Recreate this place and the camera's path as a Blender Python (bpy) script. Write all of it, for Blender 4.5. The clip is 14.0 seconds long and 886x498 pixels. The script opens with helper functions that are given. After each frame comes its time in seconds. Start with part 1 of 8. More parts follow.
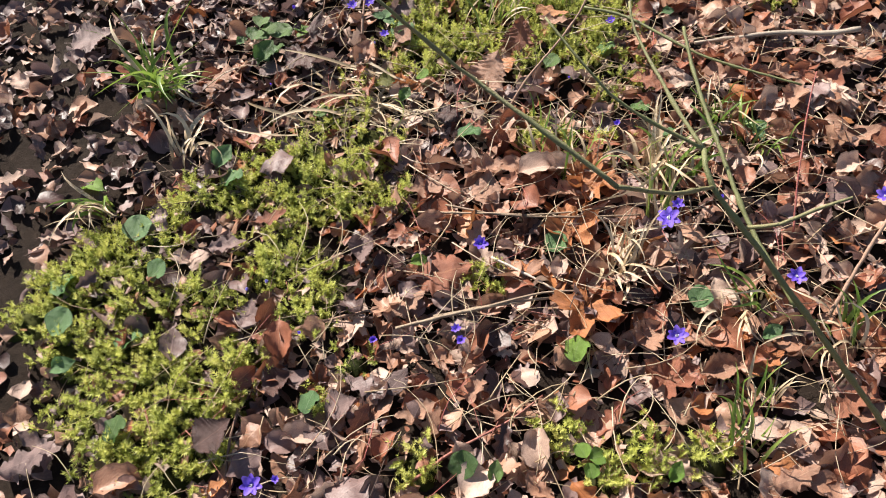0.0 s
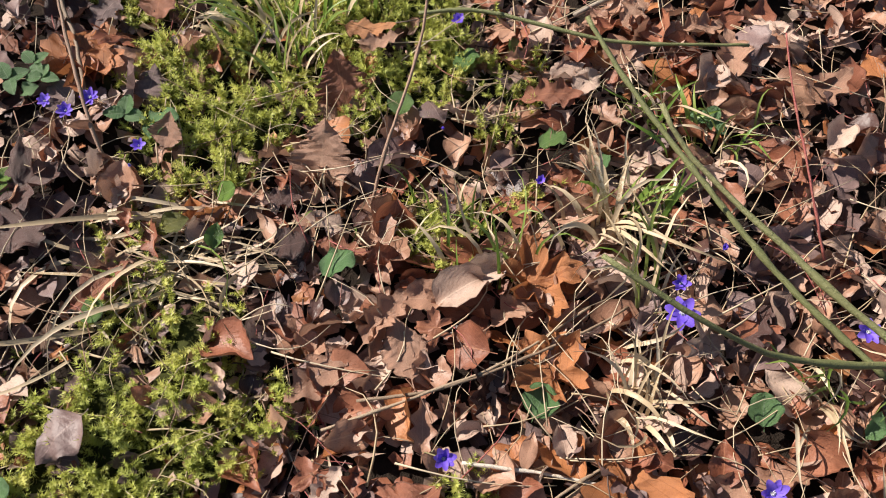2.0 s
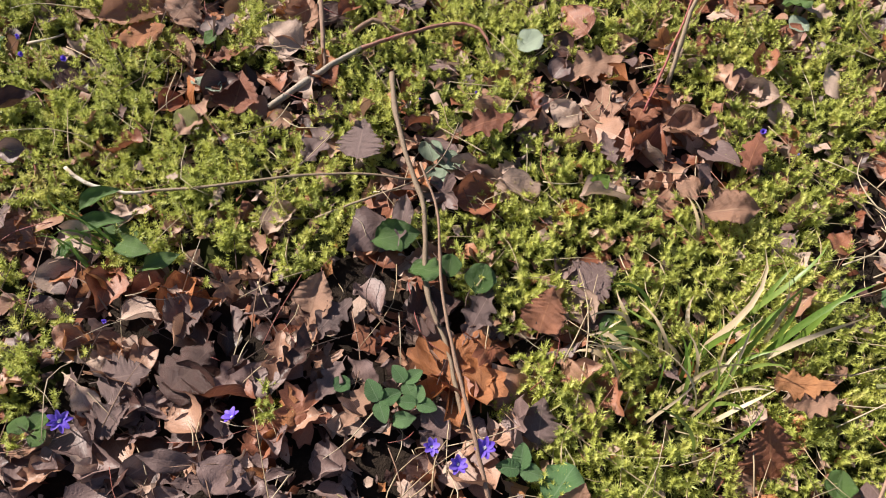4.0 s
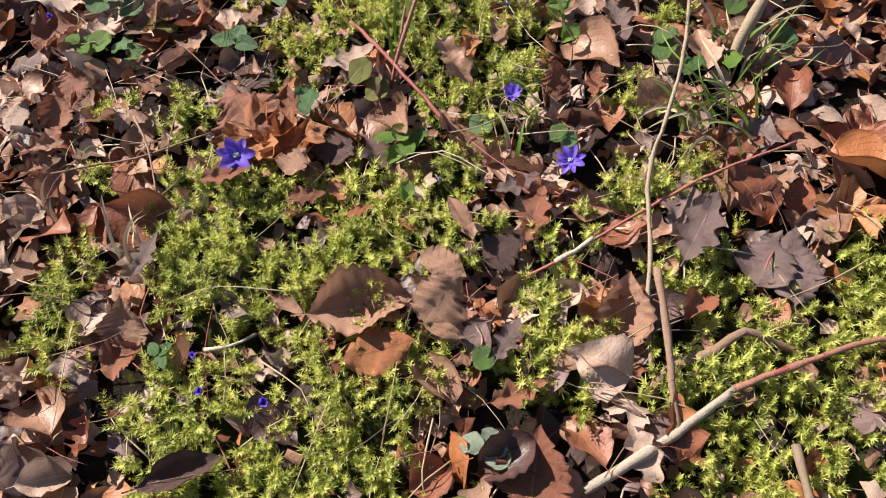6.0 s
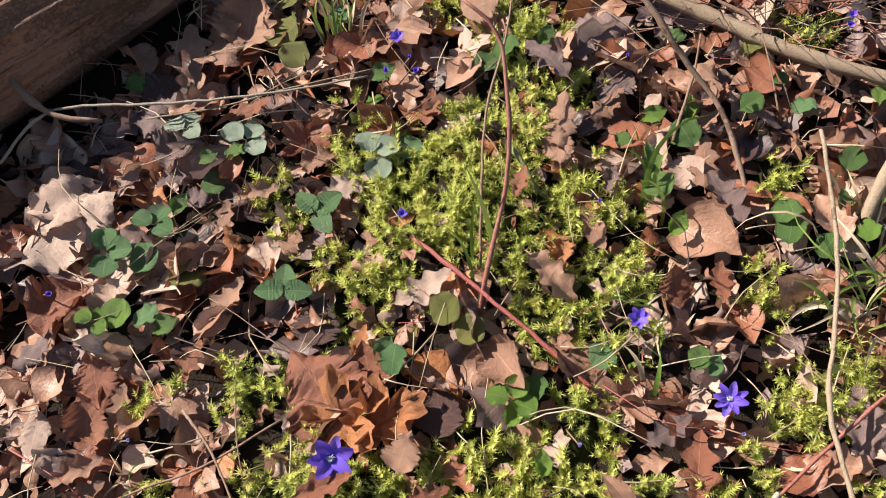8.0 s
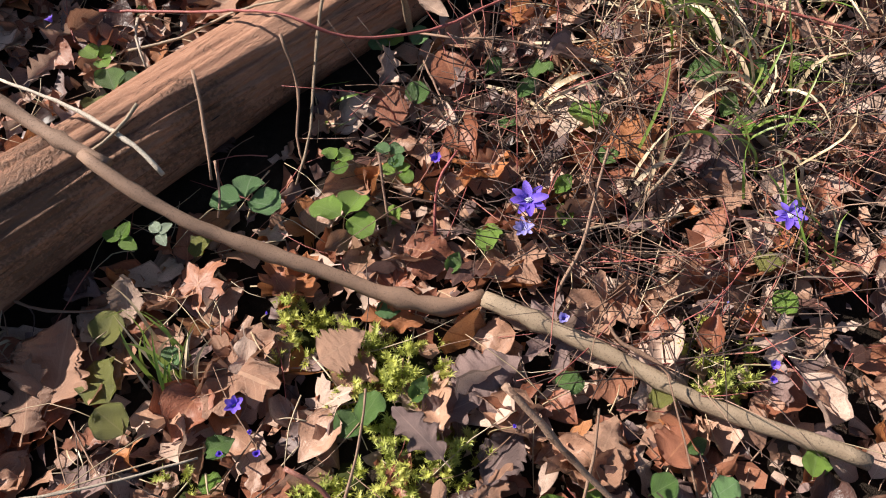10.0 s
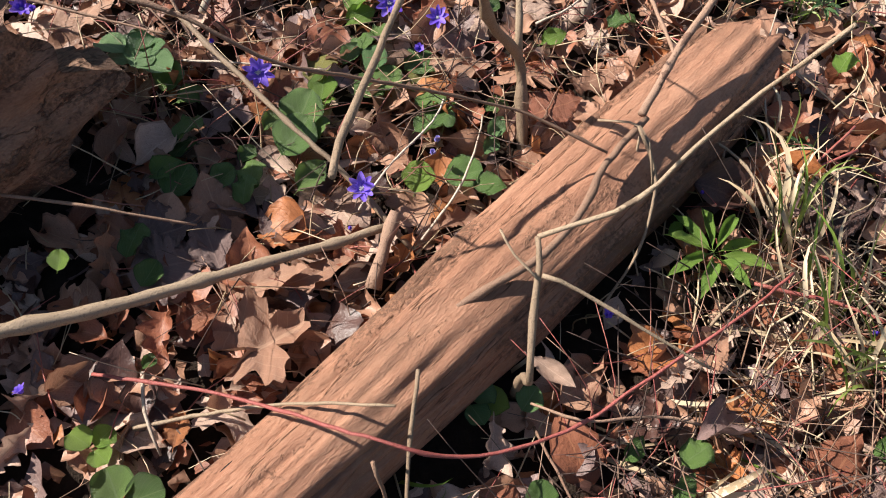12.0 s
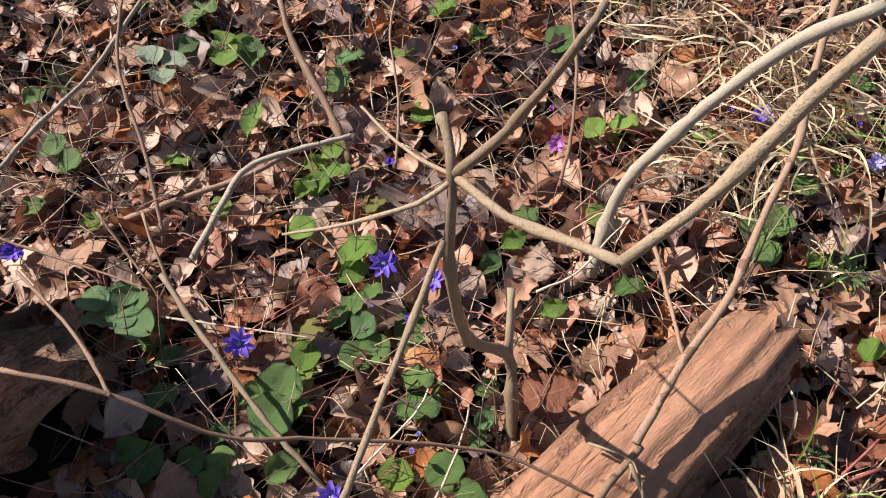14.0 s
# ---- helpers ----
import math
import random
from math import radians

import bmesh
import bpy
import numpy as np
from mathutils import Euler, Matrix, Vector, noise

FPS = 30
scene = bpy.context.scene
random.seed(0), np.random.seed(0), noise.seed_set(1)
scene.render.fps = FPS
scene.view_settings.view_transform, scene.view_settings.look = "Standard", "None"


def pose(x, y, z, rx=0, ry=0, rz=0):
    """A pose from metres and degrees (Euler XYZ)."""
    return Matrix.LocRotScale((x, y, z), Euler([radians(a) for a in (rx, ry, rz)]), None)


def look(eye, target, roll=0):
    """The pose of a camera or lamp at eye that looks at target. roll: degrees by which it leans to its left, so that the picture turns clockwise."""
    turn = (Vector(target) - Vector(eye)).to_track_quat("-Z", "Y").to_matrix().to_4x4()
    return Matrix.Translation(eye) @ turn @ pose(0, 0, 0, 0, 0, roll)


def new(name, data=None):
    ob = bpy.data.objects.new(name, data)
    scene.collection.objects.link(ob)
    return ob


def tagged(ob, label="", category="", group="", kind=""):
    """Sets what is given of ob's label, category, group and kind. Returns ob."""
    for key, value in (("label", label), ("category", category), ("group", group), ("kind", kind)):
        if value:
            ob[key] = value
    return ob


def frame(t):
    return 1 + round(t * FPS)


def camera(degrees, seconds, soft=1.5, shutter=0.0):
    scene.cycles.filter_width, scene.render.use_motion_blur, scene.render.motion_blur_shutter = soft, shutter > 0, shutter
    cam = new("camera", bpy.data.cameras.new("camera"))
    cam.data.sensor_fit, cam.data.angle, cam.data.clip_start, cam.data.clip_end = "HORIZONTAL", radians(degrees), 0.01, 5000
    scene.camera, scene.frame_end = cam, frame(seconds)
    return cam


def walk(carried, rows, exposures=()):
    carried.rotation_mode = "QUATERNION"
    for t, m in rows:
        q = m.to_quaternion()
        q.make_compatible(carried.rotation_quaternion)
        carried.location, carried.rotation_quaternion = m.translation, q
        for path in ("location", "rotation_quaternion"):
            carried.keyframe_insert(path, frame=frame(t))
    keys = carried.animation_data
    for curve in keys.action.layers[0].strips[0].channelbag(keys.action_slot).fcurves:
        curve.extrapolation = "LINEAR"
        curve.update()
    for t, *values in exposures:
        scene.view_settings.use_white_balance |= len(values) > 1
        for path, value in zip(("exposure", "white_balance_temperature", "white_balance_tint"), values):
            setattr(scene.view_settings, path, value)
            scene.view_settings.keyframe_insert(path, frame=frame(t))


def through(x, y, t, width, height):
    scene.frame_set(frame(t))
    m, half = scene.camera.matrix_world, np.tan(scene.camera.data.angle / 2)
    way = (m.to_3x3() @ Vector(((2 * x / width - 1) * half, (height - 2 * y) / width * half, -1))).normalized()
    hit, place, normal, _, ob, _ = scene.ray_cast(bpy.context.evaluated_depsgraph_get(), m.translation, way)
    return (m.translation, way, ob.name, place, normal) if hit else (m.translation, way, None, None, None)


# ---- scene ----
cam = camera(59.7, 14.0, soft=1.0)
PATH = [
    (0, (-0.134, 0.204, 1.422), (0.031, 1.46, -0.462), -6.2),
    (0.5, (-0.197, 0.42, 1.354), (0.119, 1.567, -0.579), -6.3),
    (1, (-0.169, 0.584, 1.304), (0.294, 1.562, -0.692), -3.7),
    (1.5, (-0.109, 0.743, 1.183), (0.43, 1.614, -0.841), -1.9),
    (2, (-0.046, 0.946, 1.13), (0.54, 1.727, -0.918), -1.5),
    (2.5, (-0.099, 1.174, 1.171), (0.597, 1.837, -0.884), 4.2),
    (3, (-0.162, 1.351, 1.182), (0.555, 1.997, -0.871), 5.8),
    (3.5, (-0.268, 1.515, 1.219), (0.416, 2.235, -0.821), 4.6),
    (4, (-0.236, 1.778, 1.185), (0.344, 2.647, -0.831), 1.8),
    (4.2, (-0.216, 1.878, 1.182), (0.309, 2.795, -0.825), 1.0),
    (6.3, (-0.145, 2.726, 0.914), (0.17, 3.686, -1.118), -11.3),
    (6.5, (-0.132, 2.791, 0.899), (0.176, 3.734, -1.141), -11.9),
    (7, (-0.174, 2.902, 0.86), (0.17, 3.798, -1.195), -13.9),
    (7.5, (-0.145, 2.978, 0.907), (0.26, 3.831, -1.157), -13.8),
    (8, (-0.14, 3.067, 0.953), (0.322, 3.912, -1.102), -11.3),
    (8.5, (-0.044, 3.176, 0.952), (0.439, 4.037, -1.091), -10.5),
    (9, (0.132, 3.238, 0.889), (0.627, 4.122, -1.141), -9.5),
    (9.2, (0.212, 3.249, 0.897), (0.706, 4.144, -1.129), -9.8),
    (11.3, (0.29, 3.741, 1.011), (1.273, 4.361, -0.938), 4.8),
    (11.5, (0.335, 3.811, 0.979), (1.303, 4.449, -0.971), 5.3),
    (12, (0.462, 3.93, 0.925), (1.345, 4.641, -1.04), 4.9),
    (12.5, (0.533, 3.974, 0.94), (1.399, 4.767, -1.003), 3.7),
    (13, (0.59, 3.999, 0.964), (1.471, 4.859, -0.942), 2.8),
    (13.5, (0.67, 4.05, 1.022), (1.55, 4.935, -0.873), 2.0),
    (14, (0.732, 4.097, 1.041), (1.627, 4.995, -0.84), 2.7),
]
walk(cam, [(t, look(eye, target, roll)) for t, eye, target, roll in PATH], [(0, 1.25), (1, 1.12), (3, 0.76), (4, 0.95), (6.5, 1.08), (7, 1.12), (9, 1.08), (11.5, 1.1), (14, 1.02)])
# ---------------------------------------------------------------- world and sun
SUN_AZ, SUN_EL = 25.0, 38.0        # degrees left of +y, degrees above the horizon
world = bpy.data.worlds.new("world")
scene.world = world
world.use_nodes = True
wn = world.node_tree
sky = wn.nodes.new("ShaderNodeTexSky")
sky.sky_type, sky.sun_disc = "NISHITA", False
sky.sun_elevation, sky.sun_rotation = radians(SUN_EL), radians(-SUN_AZ)
wn.links.new(sky.outputs[0], wn.nodes["Background"].inputs[0])
wn.nodes["Background"].inputs[1].default_value = 0.053
sun = new("sun", bpy.data.lights.new("sun", "SUN"))
sun.data.energy, sun.data.angle, sun.data.color = 5.0, radians(0.55), (1.0, 0.93, 0.84)
sun_from = Vector((-math.sin(radians(SUN_AZ)) * math.cos(radians(SUN_EL)), math.cos(radians(SUN_AZ)) * math.cos(radians(SUN_EL)), math.sin(radians(SUN_EL))))
sun.matrix_world = look(Vector((0, 3, 0)) + sun_from * 20, (0, 3, 0))

# ---------------------------------------------------------------- materials
rng = np.random.default_rng(7)


class Nodes:
    """A node material with short ways to add and link nodes."""

    def __init__(self, name):
        self.mat = bpy.data.materials.new(name)
        self.mat.use_nodes = True
        self.tree = self.mat.node_tree
        self.bsdf = self.tree.nodes["Principled BSDF"]
        self.out = self.tree.nodes["Material Output"]

    def add(self, kind, **sockets):
        n = self.tree.nodes.new("ShaderNode" + kind)
        for k, v in sockets.items():
            self.put(n, int(k[1:]) if k[0] == "i" and k[1:].isdigit() else k, v)
        return n

    def put(self, n, key, v):
        if isinstance(v, bpy.types.NodeSocket):
            self.tree.links.new(v, n.inputs[key])
        else:
            n.inputs[key].default_value = v

    def math(self, op, a, b=0.0, c=0.0):
        n = self.add("Math", i0=a, i1=b, i2=c)
        n.operation = op
        return n.outputs[0]

    def mix(self, f, a, b, blend="MIX"):
        n = self.add("Mix")
        n.data_type, n.blend_type = "RGBA", blend
        for k, v in ((0, f), (6, a), (7, b)):
            self.put(n, k, v)
        return n.outputs[2]

    def ramp(self, f, stops):
        n = self.add("ValToRGB", i0=f)
        el = n.color_ramp.elements
        while len(el) < len(stops):
            el.new(0.5)
        for e, (p, c) in zip(el, stops):
            e.position, e.color = p, (*c, 1)
        return n.outputs[0]

    def noise(self, scale, detail=3.0, rough=0.6, vec=None):
        n = self.add("TexNoise", i2=scale, i3=detail, i4=rough)
        self.put(n, "Vector", vec if vec is not None else self.add("TexCoord").outputs["Object"])
        return n.outputs[0]

    def bump(self, h, strength, dist):
        return self.add("Bump", Strength=strength, Distance=dist, Height=h).outputs[0]

    def chance(self):
        a = self.add("ObjectInfo").outputs["Random"]
        b = self.add("NewGeometry").outputs["Random Per Island"]
        return self.math("FRACT", self.math("ADD", a, b))

    def done(self, color, rough, normal=None, through=0.0, spec=0.4, glow=None):
        self.put(self.bsdf, "Base Color", color)
        self.put(self.bsdf, "Roughness", rough)
        self.put(self.bsdf, "Specular IOR Level", spec)
        if normal is not None:
            self.put(self.bsdf, "Normal", normal)
        if through:
            t = self.add("BsdfTranslucent", Color=glow if glow is not None else color)
            m = self.add("MixShader", i0=through)
            self.tree.links.new(self.bsdf.outputs[0], m.inputs[1])
            self.tree.links.new(t.outputs[0], m.inputs[2])
            self.tree.links.new(m.outputs[0], self.out.inputs[0])
        return self.mat


def leaf_material(name, tones, veins, rough=0.45, through=0.22, spots=0.5, spec=0.5, ribs=8.0):
    k = Nodes(name)
    uv = k.add("SeparateXYZ", i0=k.add("UVMap").outputs[0])
    side = k.math("ABSOLUTE", k.math("SUBTRACT", uv.outputs[0], 0.5))
    mid = k.math("LESS_THAN", side, 0.018)
    ray = k.math("FRACT", k.math("SUBTRACT", k.math("MULTIPLY", uv.outputs[1], ribs), k.math("MULTIPLY", side, ribs * 1.1)))
    ray = k.math("LESS_THAN", k.math("ABSOLUTE", k.math("SUBTRACT", ray, 0.5)), 0.05)
    vein = k.math("MAXIMUM", mid, k.math("MULTIPLY", ray, 0.55))
    c = k.chance()
    base = k.ramp(c, [(i / (len(tones) - 1), t) for i, t in enumerate(tones)])
    blotch = k.noise(45, 4, 0.65)
    fine = k.noise(260, 3, 0.6)
    base = k.mix(k.math("MULTIPLY", k.math("POWER", blotch, 1.6), spots * 1.25), base, tuple(0.35 * v for v in tones[0]) + (1,))
    base = k.mix(k.math("MULTIPLY", fine, 0.38), base, tuple(min(1, 1.5 * v) for v in tones[-1]) + (1,))
    base = k.mix(k.math("MULTIPLY", vein, 0.7), base, (*veins, 1))
    speck = k.math("GREATER_THAN", k.noise(620, 2, 0.5), 0.63)
    base = k.mix(k.math("MULTIPLY", speck, 0.35), base, tuple(0.3 * v for v in tones[0]) + (1,))
    edge = k.math("GREATER_THAN", k.math("ADD", side, k.math("MULTIPLY", blotch, 0.12)), 0.515)
    base = k.mix(k.math("MULTIPLY", edge, 0.5), base, tuple(0.45 * v for v in tones[0]) + (1,))
    h = k.math("ADD", k.math("MULTIPLY", vein, 0.8), k.math("ADD", k.math("MULTIPLY", blotch, 0.7), k.math("MULTIPLY", fine, 0.4)))
    return k.done(base, rough, k.bump(h, 0.8, 0.003), through, spec)


TONES = {
    "tan": leaf_material("leaf_tan", [(0.265, 0.128, 0.079), (0.382, 0.199, 0.130), (0.466, 0.266, 0.177)], (0.488, 0.294, 0.195)),
    "russet": leaf_material("leaf_russet", [(0.180, 0.052, 0.028), (0.286, 0.095, 0.051), (0.350, 0.142, 0.079)], (0.424, 0.180, 0.093), 0.5),
    "orange": leaf_material("leaf_orange", [(0.339, 0.104, 0.033), (0.445, 0.162, 0.056), (0.488, 0.218, 0.093)], (0.265, 0.085, 0.028), 0.5),
    "pale": leaf_material("leaf_pale", [(0.382, 0.247, 0.186), (0.488, 0.323, 0.251), (0.594, 0.427, 0.335)], (0.615, 0.446, 0.344), 0.6),
    "grey": leaf_material("leaf_grey", [(0.117, 0.074, 0.067), (0.201, 0.128, 0.116), (0.276, 0.180, 0.163)], (0.297, 0.199, 0.177), 0.5),
    "dark": leaf_material("leaf_dark", [(0.037, 0.019, 0.016), (0.074, 0.034, 0.028), (0.106, 0.052, 0.042)], (0.127, 0.067, 0.051), 0.4, 0.15, spec=0.5),
}
GREEN = {
    "fresh": leaf_material("green_fresh", [(0.11, 0.22, 0.03), (0.17, 0.30, 0.045), (0.24, 0.36, 0.07)], (0.26, 0.38, 0.11), 0.42, 0.4, 0.3, 0.5),
    "cool": leaf_material("green_cool", [(0.065, 0.15, 0.05), (0.11, 0.22, 0.075), (0.16, 0.27, 0.11)], (0.22, 0.32, 0.17), 0.42, 0.32, 0.35, 0.5),
    "deep": leaf_material("green_deep", [(0.05, 0.11, 0.026), (0.085, 0.165, 0.04), (0.13, 0.21, 0.055)], (0.16, 0.23, 0.09), 0.38, 0.28, 0.4, 0.5),
    "olive": leaf_material("green_olive", [(0.12, 0.13, 0.03), (0.18, 0.19, 0.045), (0.24, 0.22, 0.06)], (0.26, 0.24, 0.09), 0.45, 0.32, 0.6, 0.45),
    "silver": leaf_material("green_silver", [(0.24, 0.31, 0.20), (0.32, 0.39, 0.27), (0.40, 0.46, 0.34)], (0.44, 0.50, 0.38), 0.35, 0.25, 0.5, 0.6),
}


def plain_material(name, tones, rough=0.5, through=0.0, spec=0.4, scale=120.0, relief=0.3, stretch=(1, 1, 1)):
    k = Nodes(name)
    vec = k.add("Mapping", i0=k.add("TexCoord").outputs["Object"], Scale=stretch).outputs[0]
    n = k.noise(scale, 4, 0.65, vec)
    c = k.math("FRACT", k.math("ADD", k.chance(), k.math("MULTIPLY", n, 0.5)))
    base = k.ramp(c, [(i / (len(tones) - 1), t) for i, t in enumerate(tones)])
    base = k.mix(k.math("MULTIPLY", k.noise(18, 3, 0.6), 0.35), base, tuple(0.55 * v for v in tones[0]) + (1,))
    return k.done(base, rough, k.bump(n, relief, 0.002), through, spec)


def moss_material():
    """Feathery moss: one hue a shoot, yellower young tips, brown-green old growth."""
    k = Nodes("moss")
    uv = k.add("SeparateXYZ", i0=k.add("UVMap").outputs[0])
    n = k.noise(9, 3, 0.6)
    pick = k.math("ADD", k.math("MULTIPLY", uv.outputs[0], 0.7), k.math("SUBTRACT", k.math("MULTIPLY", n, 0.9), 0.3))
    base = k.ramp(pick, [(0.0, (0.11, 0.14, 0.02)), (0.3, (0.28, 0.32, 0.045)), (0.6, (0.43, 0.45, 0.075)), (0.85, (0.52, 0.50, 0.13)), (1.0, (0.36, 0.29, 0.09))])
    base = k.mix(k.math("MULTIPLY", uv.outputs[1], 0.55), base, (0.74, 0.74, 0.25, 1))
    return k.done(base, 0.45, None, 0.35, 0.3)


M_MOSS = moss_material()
# near-black olive: the shade between moss shoots is put into this colour
M_MOSS_SHADE = plain_material("moss_floor_shade", [(0.022, 0.028, 0.008), (0.045, 0.05, 0.012), (0.035, 0.028, 0.012)], 0.9, 0, 0.1, 200, 1.0)
M_STRAW = plain_material("dry_straw", [(0.46, 0.335, 0.20), (0.58, 0.45, 0.29), (0.68, 0.56, 0.40)], 0.45, 0.2, 0.4, 150, 0.3)
M_GRASS = plain_material("grass_blade", [(0.12, 0.21, 0.03), (0.20, 0.30, 0.05), (0.30, 0.36, 0.09), (0.14, 0.24, 0.04)], 0.4, 0.35, 0.5, 150, 0.2)
M_PETAL = plain_material("violet_petal", [(0.17, 0.085, 0.66), (0.23, 0.13, 0.76), (0.31, 0.20, 0.84)], 0.5, 0.35, 0.3, 60, 0.2)
M_PETAL_PALE = plain_material("pale_petal", [(0.34, 0.30, 0.74), (0.44, 0.40, 0.82), (0.56, 0.52, 0.86)], 0.5, 0.35, 0.3, 60, 0.2)
M_PETAL_PINK = plain_material("pink_petal", [(0.42, 0.10, 0.50), (0.52, 0.17, 0.58), (0.60, 0.30, 0.64)], 0.5, 0.35, 0.3, 60, 0.2)
M_STAMEN = plain_material("white_stamen", [(0.72, 0.70, 0.74), (0.82, 0.80, 0.82), (0.78, 0.76, 0.84)], 0.6, 0.1)
M_STEM = plain_material("hairy_stem", [(0.20, 0.10, 0.07), (0.26, 0.17, 0.10), (0.20, 0.19, 0.08)], 0.6)
def bark_material(name, tones, rough=0.6, spec=0.35):
    """Twig bark: fine grain, pale lenticels and darker weathered stretches."""
    k = Nodes(name)
    obj = k.add("TexCoord").outputs["Object"]
    grain, broad = k.noise(420, 4, 0.7, obj), k.noise(26, 4, 0.65, obj)
    base = k.ramp(k.math("FRACT", k.math("ADD", k.math("MULTIPLY", k.chance(), 0.6), k.math("MULTIPLY", broad, 0.7))), [(0.15, tones[0]), (0.55, tones[1]), (0.9, tones[2])])
    base = k.mix(k.math("MULTIPLY", k.math("GREATER_THAN", grain, 0.58), 0.45), base, tuple(0.4 * v for v in tones[0]) + (1,))
    dots = k.math("LESS_THAN", k.add("TexVoronoi", i2=260.0).outputs["Distance"], 0.22)
    base = k.mix(k.math("MULTIPLY", dots, 0.2), base, tuple(min(1, 1.5 * v) for v in tones[2]) + (1,))
    return k.done(base, rough, k.bump(k.math("ADD", k.math("ADD", grain, broad), k.math("MULTIPLY", dots, 0.2)), 0.8, 0.002), 0, spec)


BARKS = {
    "brown": bark_material("bark_brown", [(0.17, 0.095, 0.065), (0.25, 0.15, 0.10), (0.32, 0.20, 0.14)], 0.65, 0.35),
    "tan": bark_material("bark_tan", [(0.18, 0.122, 0.080), (0.27, 0.19, 0.125), (0.35, 0.26, 0.175)], 0.55, 0.4),
    "grey": bark_material("bark_grey", [(0.24, 0.19, 0.15), (0.33, 0.27, 0.21), (0.40, 0.33, 0.26)], 0.65, 0.35),
    "red": bark_material("bark_red", [(0.26, 0.055, 0.05), (0.34, 0.09, 0.075), (0.30, 0.13, 0.09)], 0.45, 0.5),
    "green": bark_material("bark_green", [(0.13, 0.135, 0.05), (0.18, 0.185, 0.07), (0.22, 0.20, 0.09)], 0.5, 0.45),
    "dark": bark_material("bark_dark", [(0.05, 0.032, 0.026), (0.08, 0.05, 0.04), (0.12, 0.08, 0.065)], 0.7, 0.3),
    "bleached": bark_material("bark_bleached", [(0.42, 0.33, 0.25), (0.52, 0.43, 0.34), (0.60, 0.52, 0.43)], 0.6, 0.35),
}


def wood_material(name, tones, stain_color, rot=0.0):
    """Barkless log wood: long fibres, a few deep cracks along the grain, stains and worm holes."""
    k = Nodes(name)
    obj = k.add("TexCoord").outputs["Object"]
    fibre = k.noise(330, 5, 0.7, k.add("Mapping", i0=obj, Scale=(0.30, 1, 1)).outputs[0])
    broad = k.noise(14, 6, 0.65, k.add("Mapping", i0=obj, Scale=(0.4, 1, 1)).outputs[0])
    split = k.noise(16 + 14 * rot, 5, 0.6, k.add("Mapping", i0=obj, Scale=(0.07 + 0.4 * rot, 1, 1)).outputs[0])
    line = k.ramp(k.math("ABSOLUTE", k.math("SUBTRACT", split, 0.5)), [(0.0, (1, 1, 1)), (0.0035 + 0.022 * rot, (0, 0, 0))])
    base = k.ramp(k.math("ADD", k.math("MULTIPLY", fibre, 0.6), k.math("MULTIPLY", broad, 0.5)), [(0.30, tones[0]), (0.50, tones[1]), (0.74, tones[2])])
    stain = k.ramp(k.noise(7.5, 6, 0.7, obj), [(0.46, (0, 0, 0)), (0.62, (1, 1, 1))])
    base = k.mix(k.math("MULTIPLY", stain, 0.5 + 0.4 * rot), base, (*stain_color, 1))
    base = k.mix(k.math("MULTIPLY", line, 0.6), base, tuple(0.22 * v for v in tones[0]) + (1,))
    crust = k.ramp(k.math("ADD", k.math("MULTIPLY", k.noise(9, 4, 0.6, k.add("Mapping", i0=obj, Scale=(0.35, 1, 1)).outputs[0]), 0.75), k.math("MULTIPLY", k.noise(170, 3, 0.7, obj), 0.35)), [(0.56, (0, 0, 0)), (0.64, (1, 1, 1))])
    base = k.mix(k.math("MULTIPLY", crust, 0.7), base, tuple(0.5 * v for v in stain_color) + (1,))
    holes = k.math("LESS_THAN", k.add("TexVoronoi", i2=11.0).outputs["Distance"], 0.045)
    base = k.mix(holes, base, (0.012, 0.008, 0.006, 1))
    h = k.math("SUBTRACT", k.math("ADD", k.math("MULTIPLY", fibre, 0.8), k.math("MULTIPLY", broad, 1.5)), k.math("ADD", line, k.math("SUBTRACT", holes, k.math("MULTIPLY", crust, 0.5))))
    return k.done(base, 0.6, k.bump(h, 0.9, 0.006 + 0.012 * rot), 0, 0.3)


M_LOG = wood_material("bare_wood", [(0.21, 0.092, 0.056), (0.34, 0.162, 0.098), (0.46, 0.252, 0.162)], (0.19, 0.10, 0.062))
M_LOG_OLD = wood_material("rotten_wood", [(0.17, 0.085, 0.056), (0.34, 0.185, 0.122), (0.50, 0.31, 0.205)], (0.15, 0.09, 0.065), 0.5)
k = Nodes("soil")
soil_a, soil_b = k.noise(38, 5, 0.7), k.noise(400, 3, 0.7)
M_SOIL = k.done(k.mix(soil_b, k.ramp(soil_a, [(0.3, (0.018, 0.012, 0.009)), (0.55, (0.05, 0.033, 0.025)), (0.75, (0.11, 0.075, 0.055))]), (0.03, 0.022, 0.016, 1)), 0.95, k.bump(k.math("ADD", soil_a, soil_b), 1.0, 0.012), 0, 0.15)


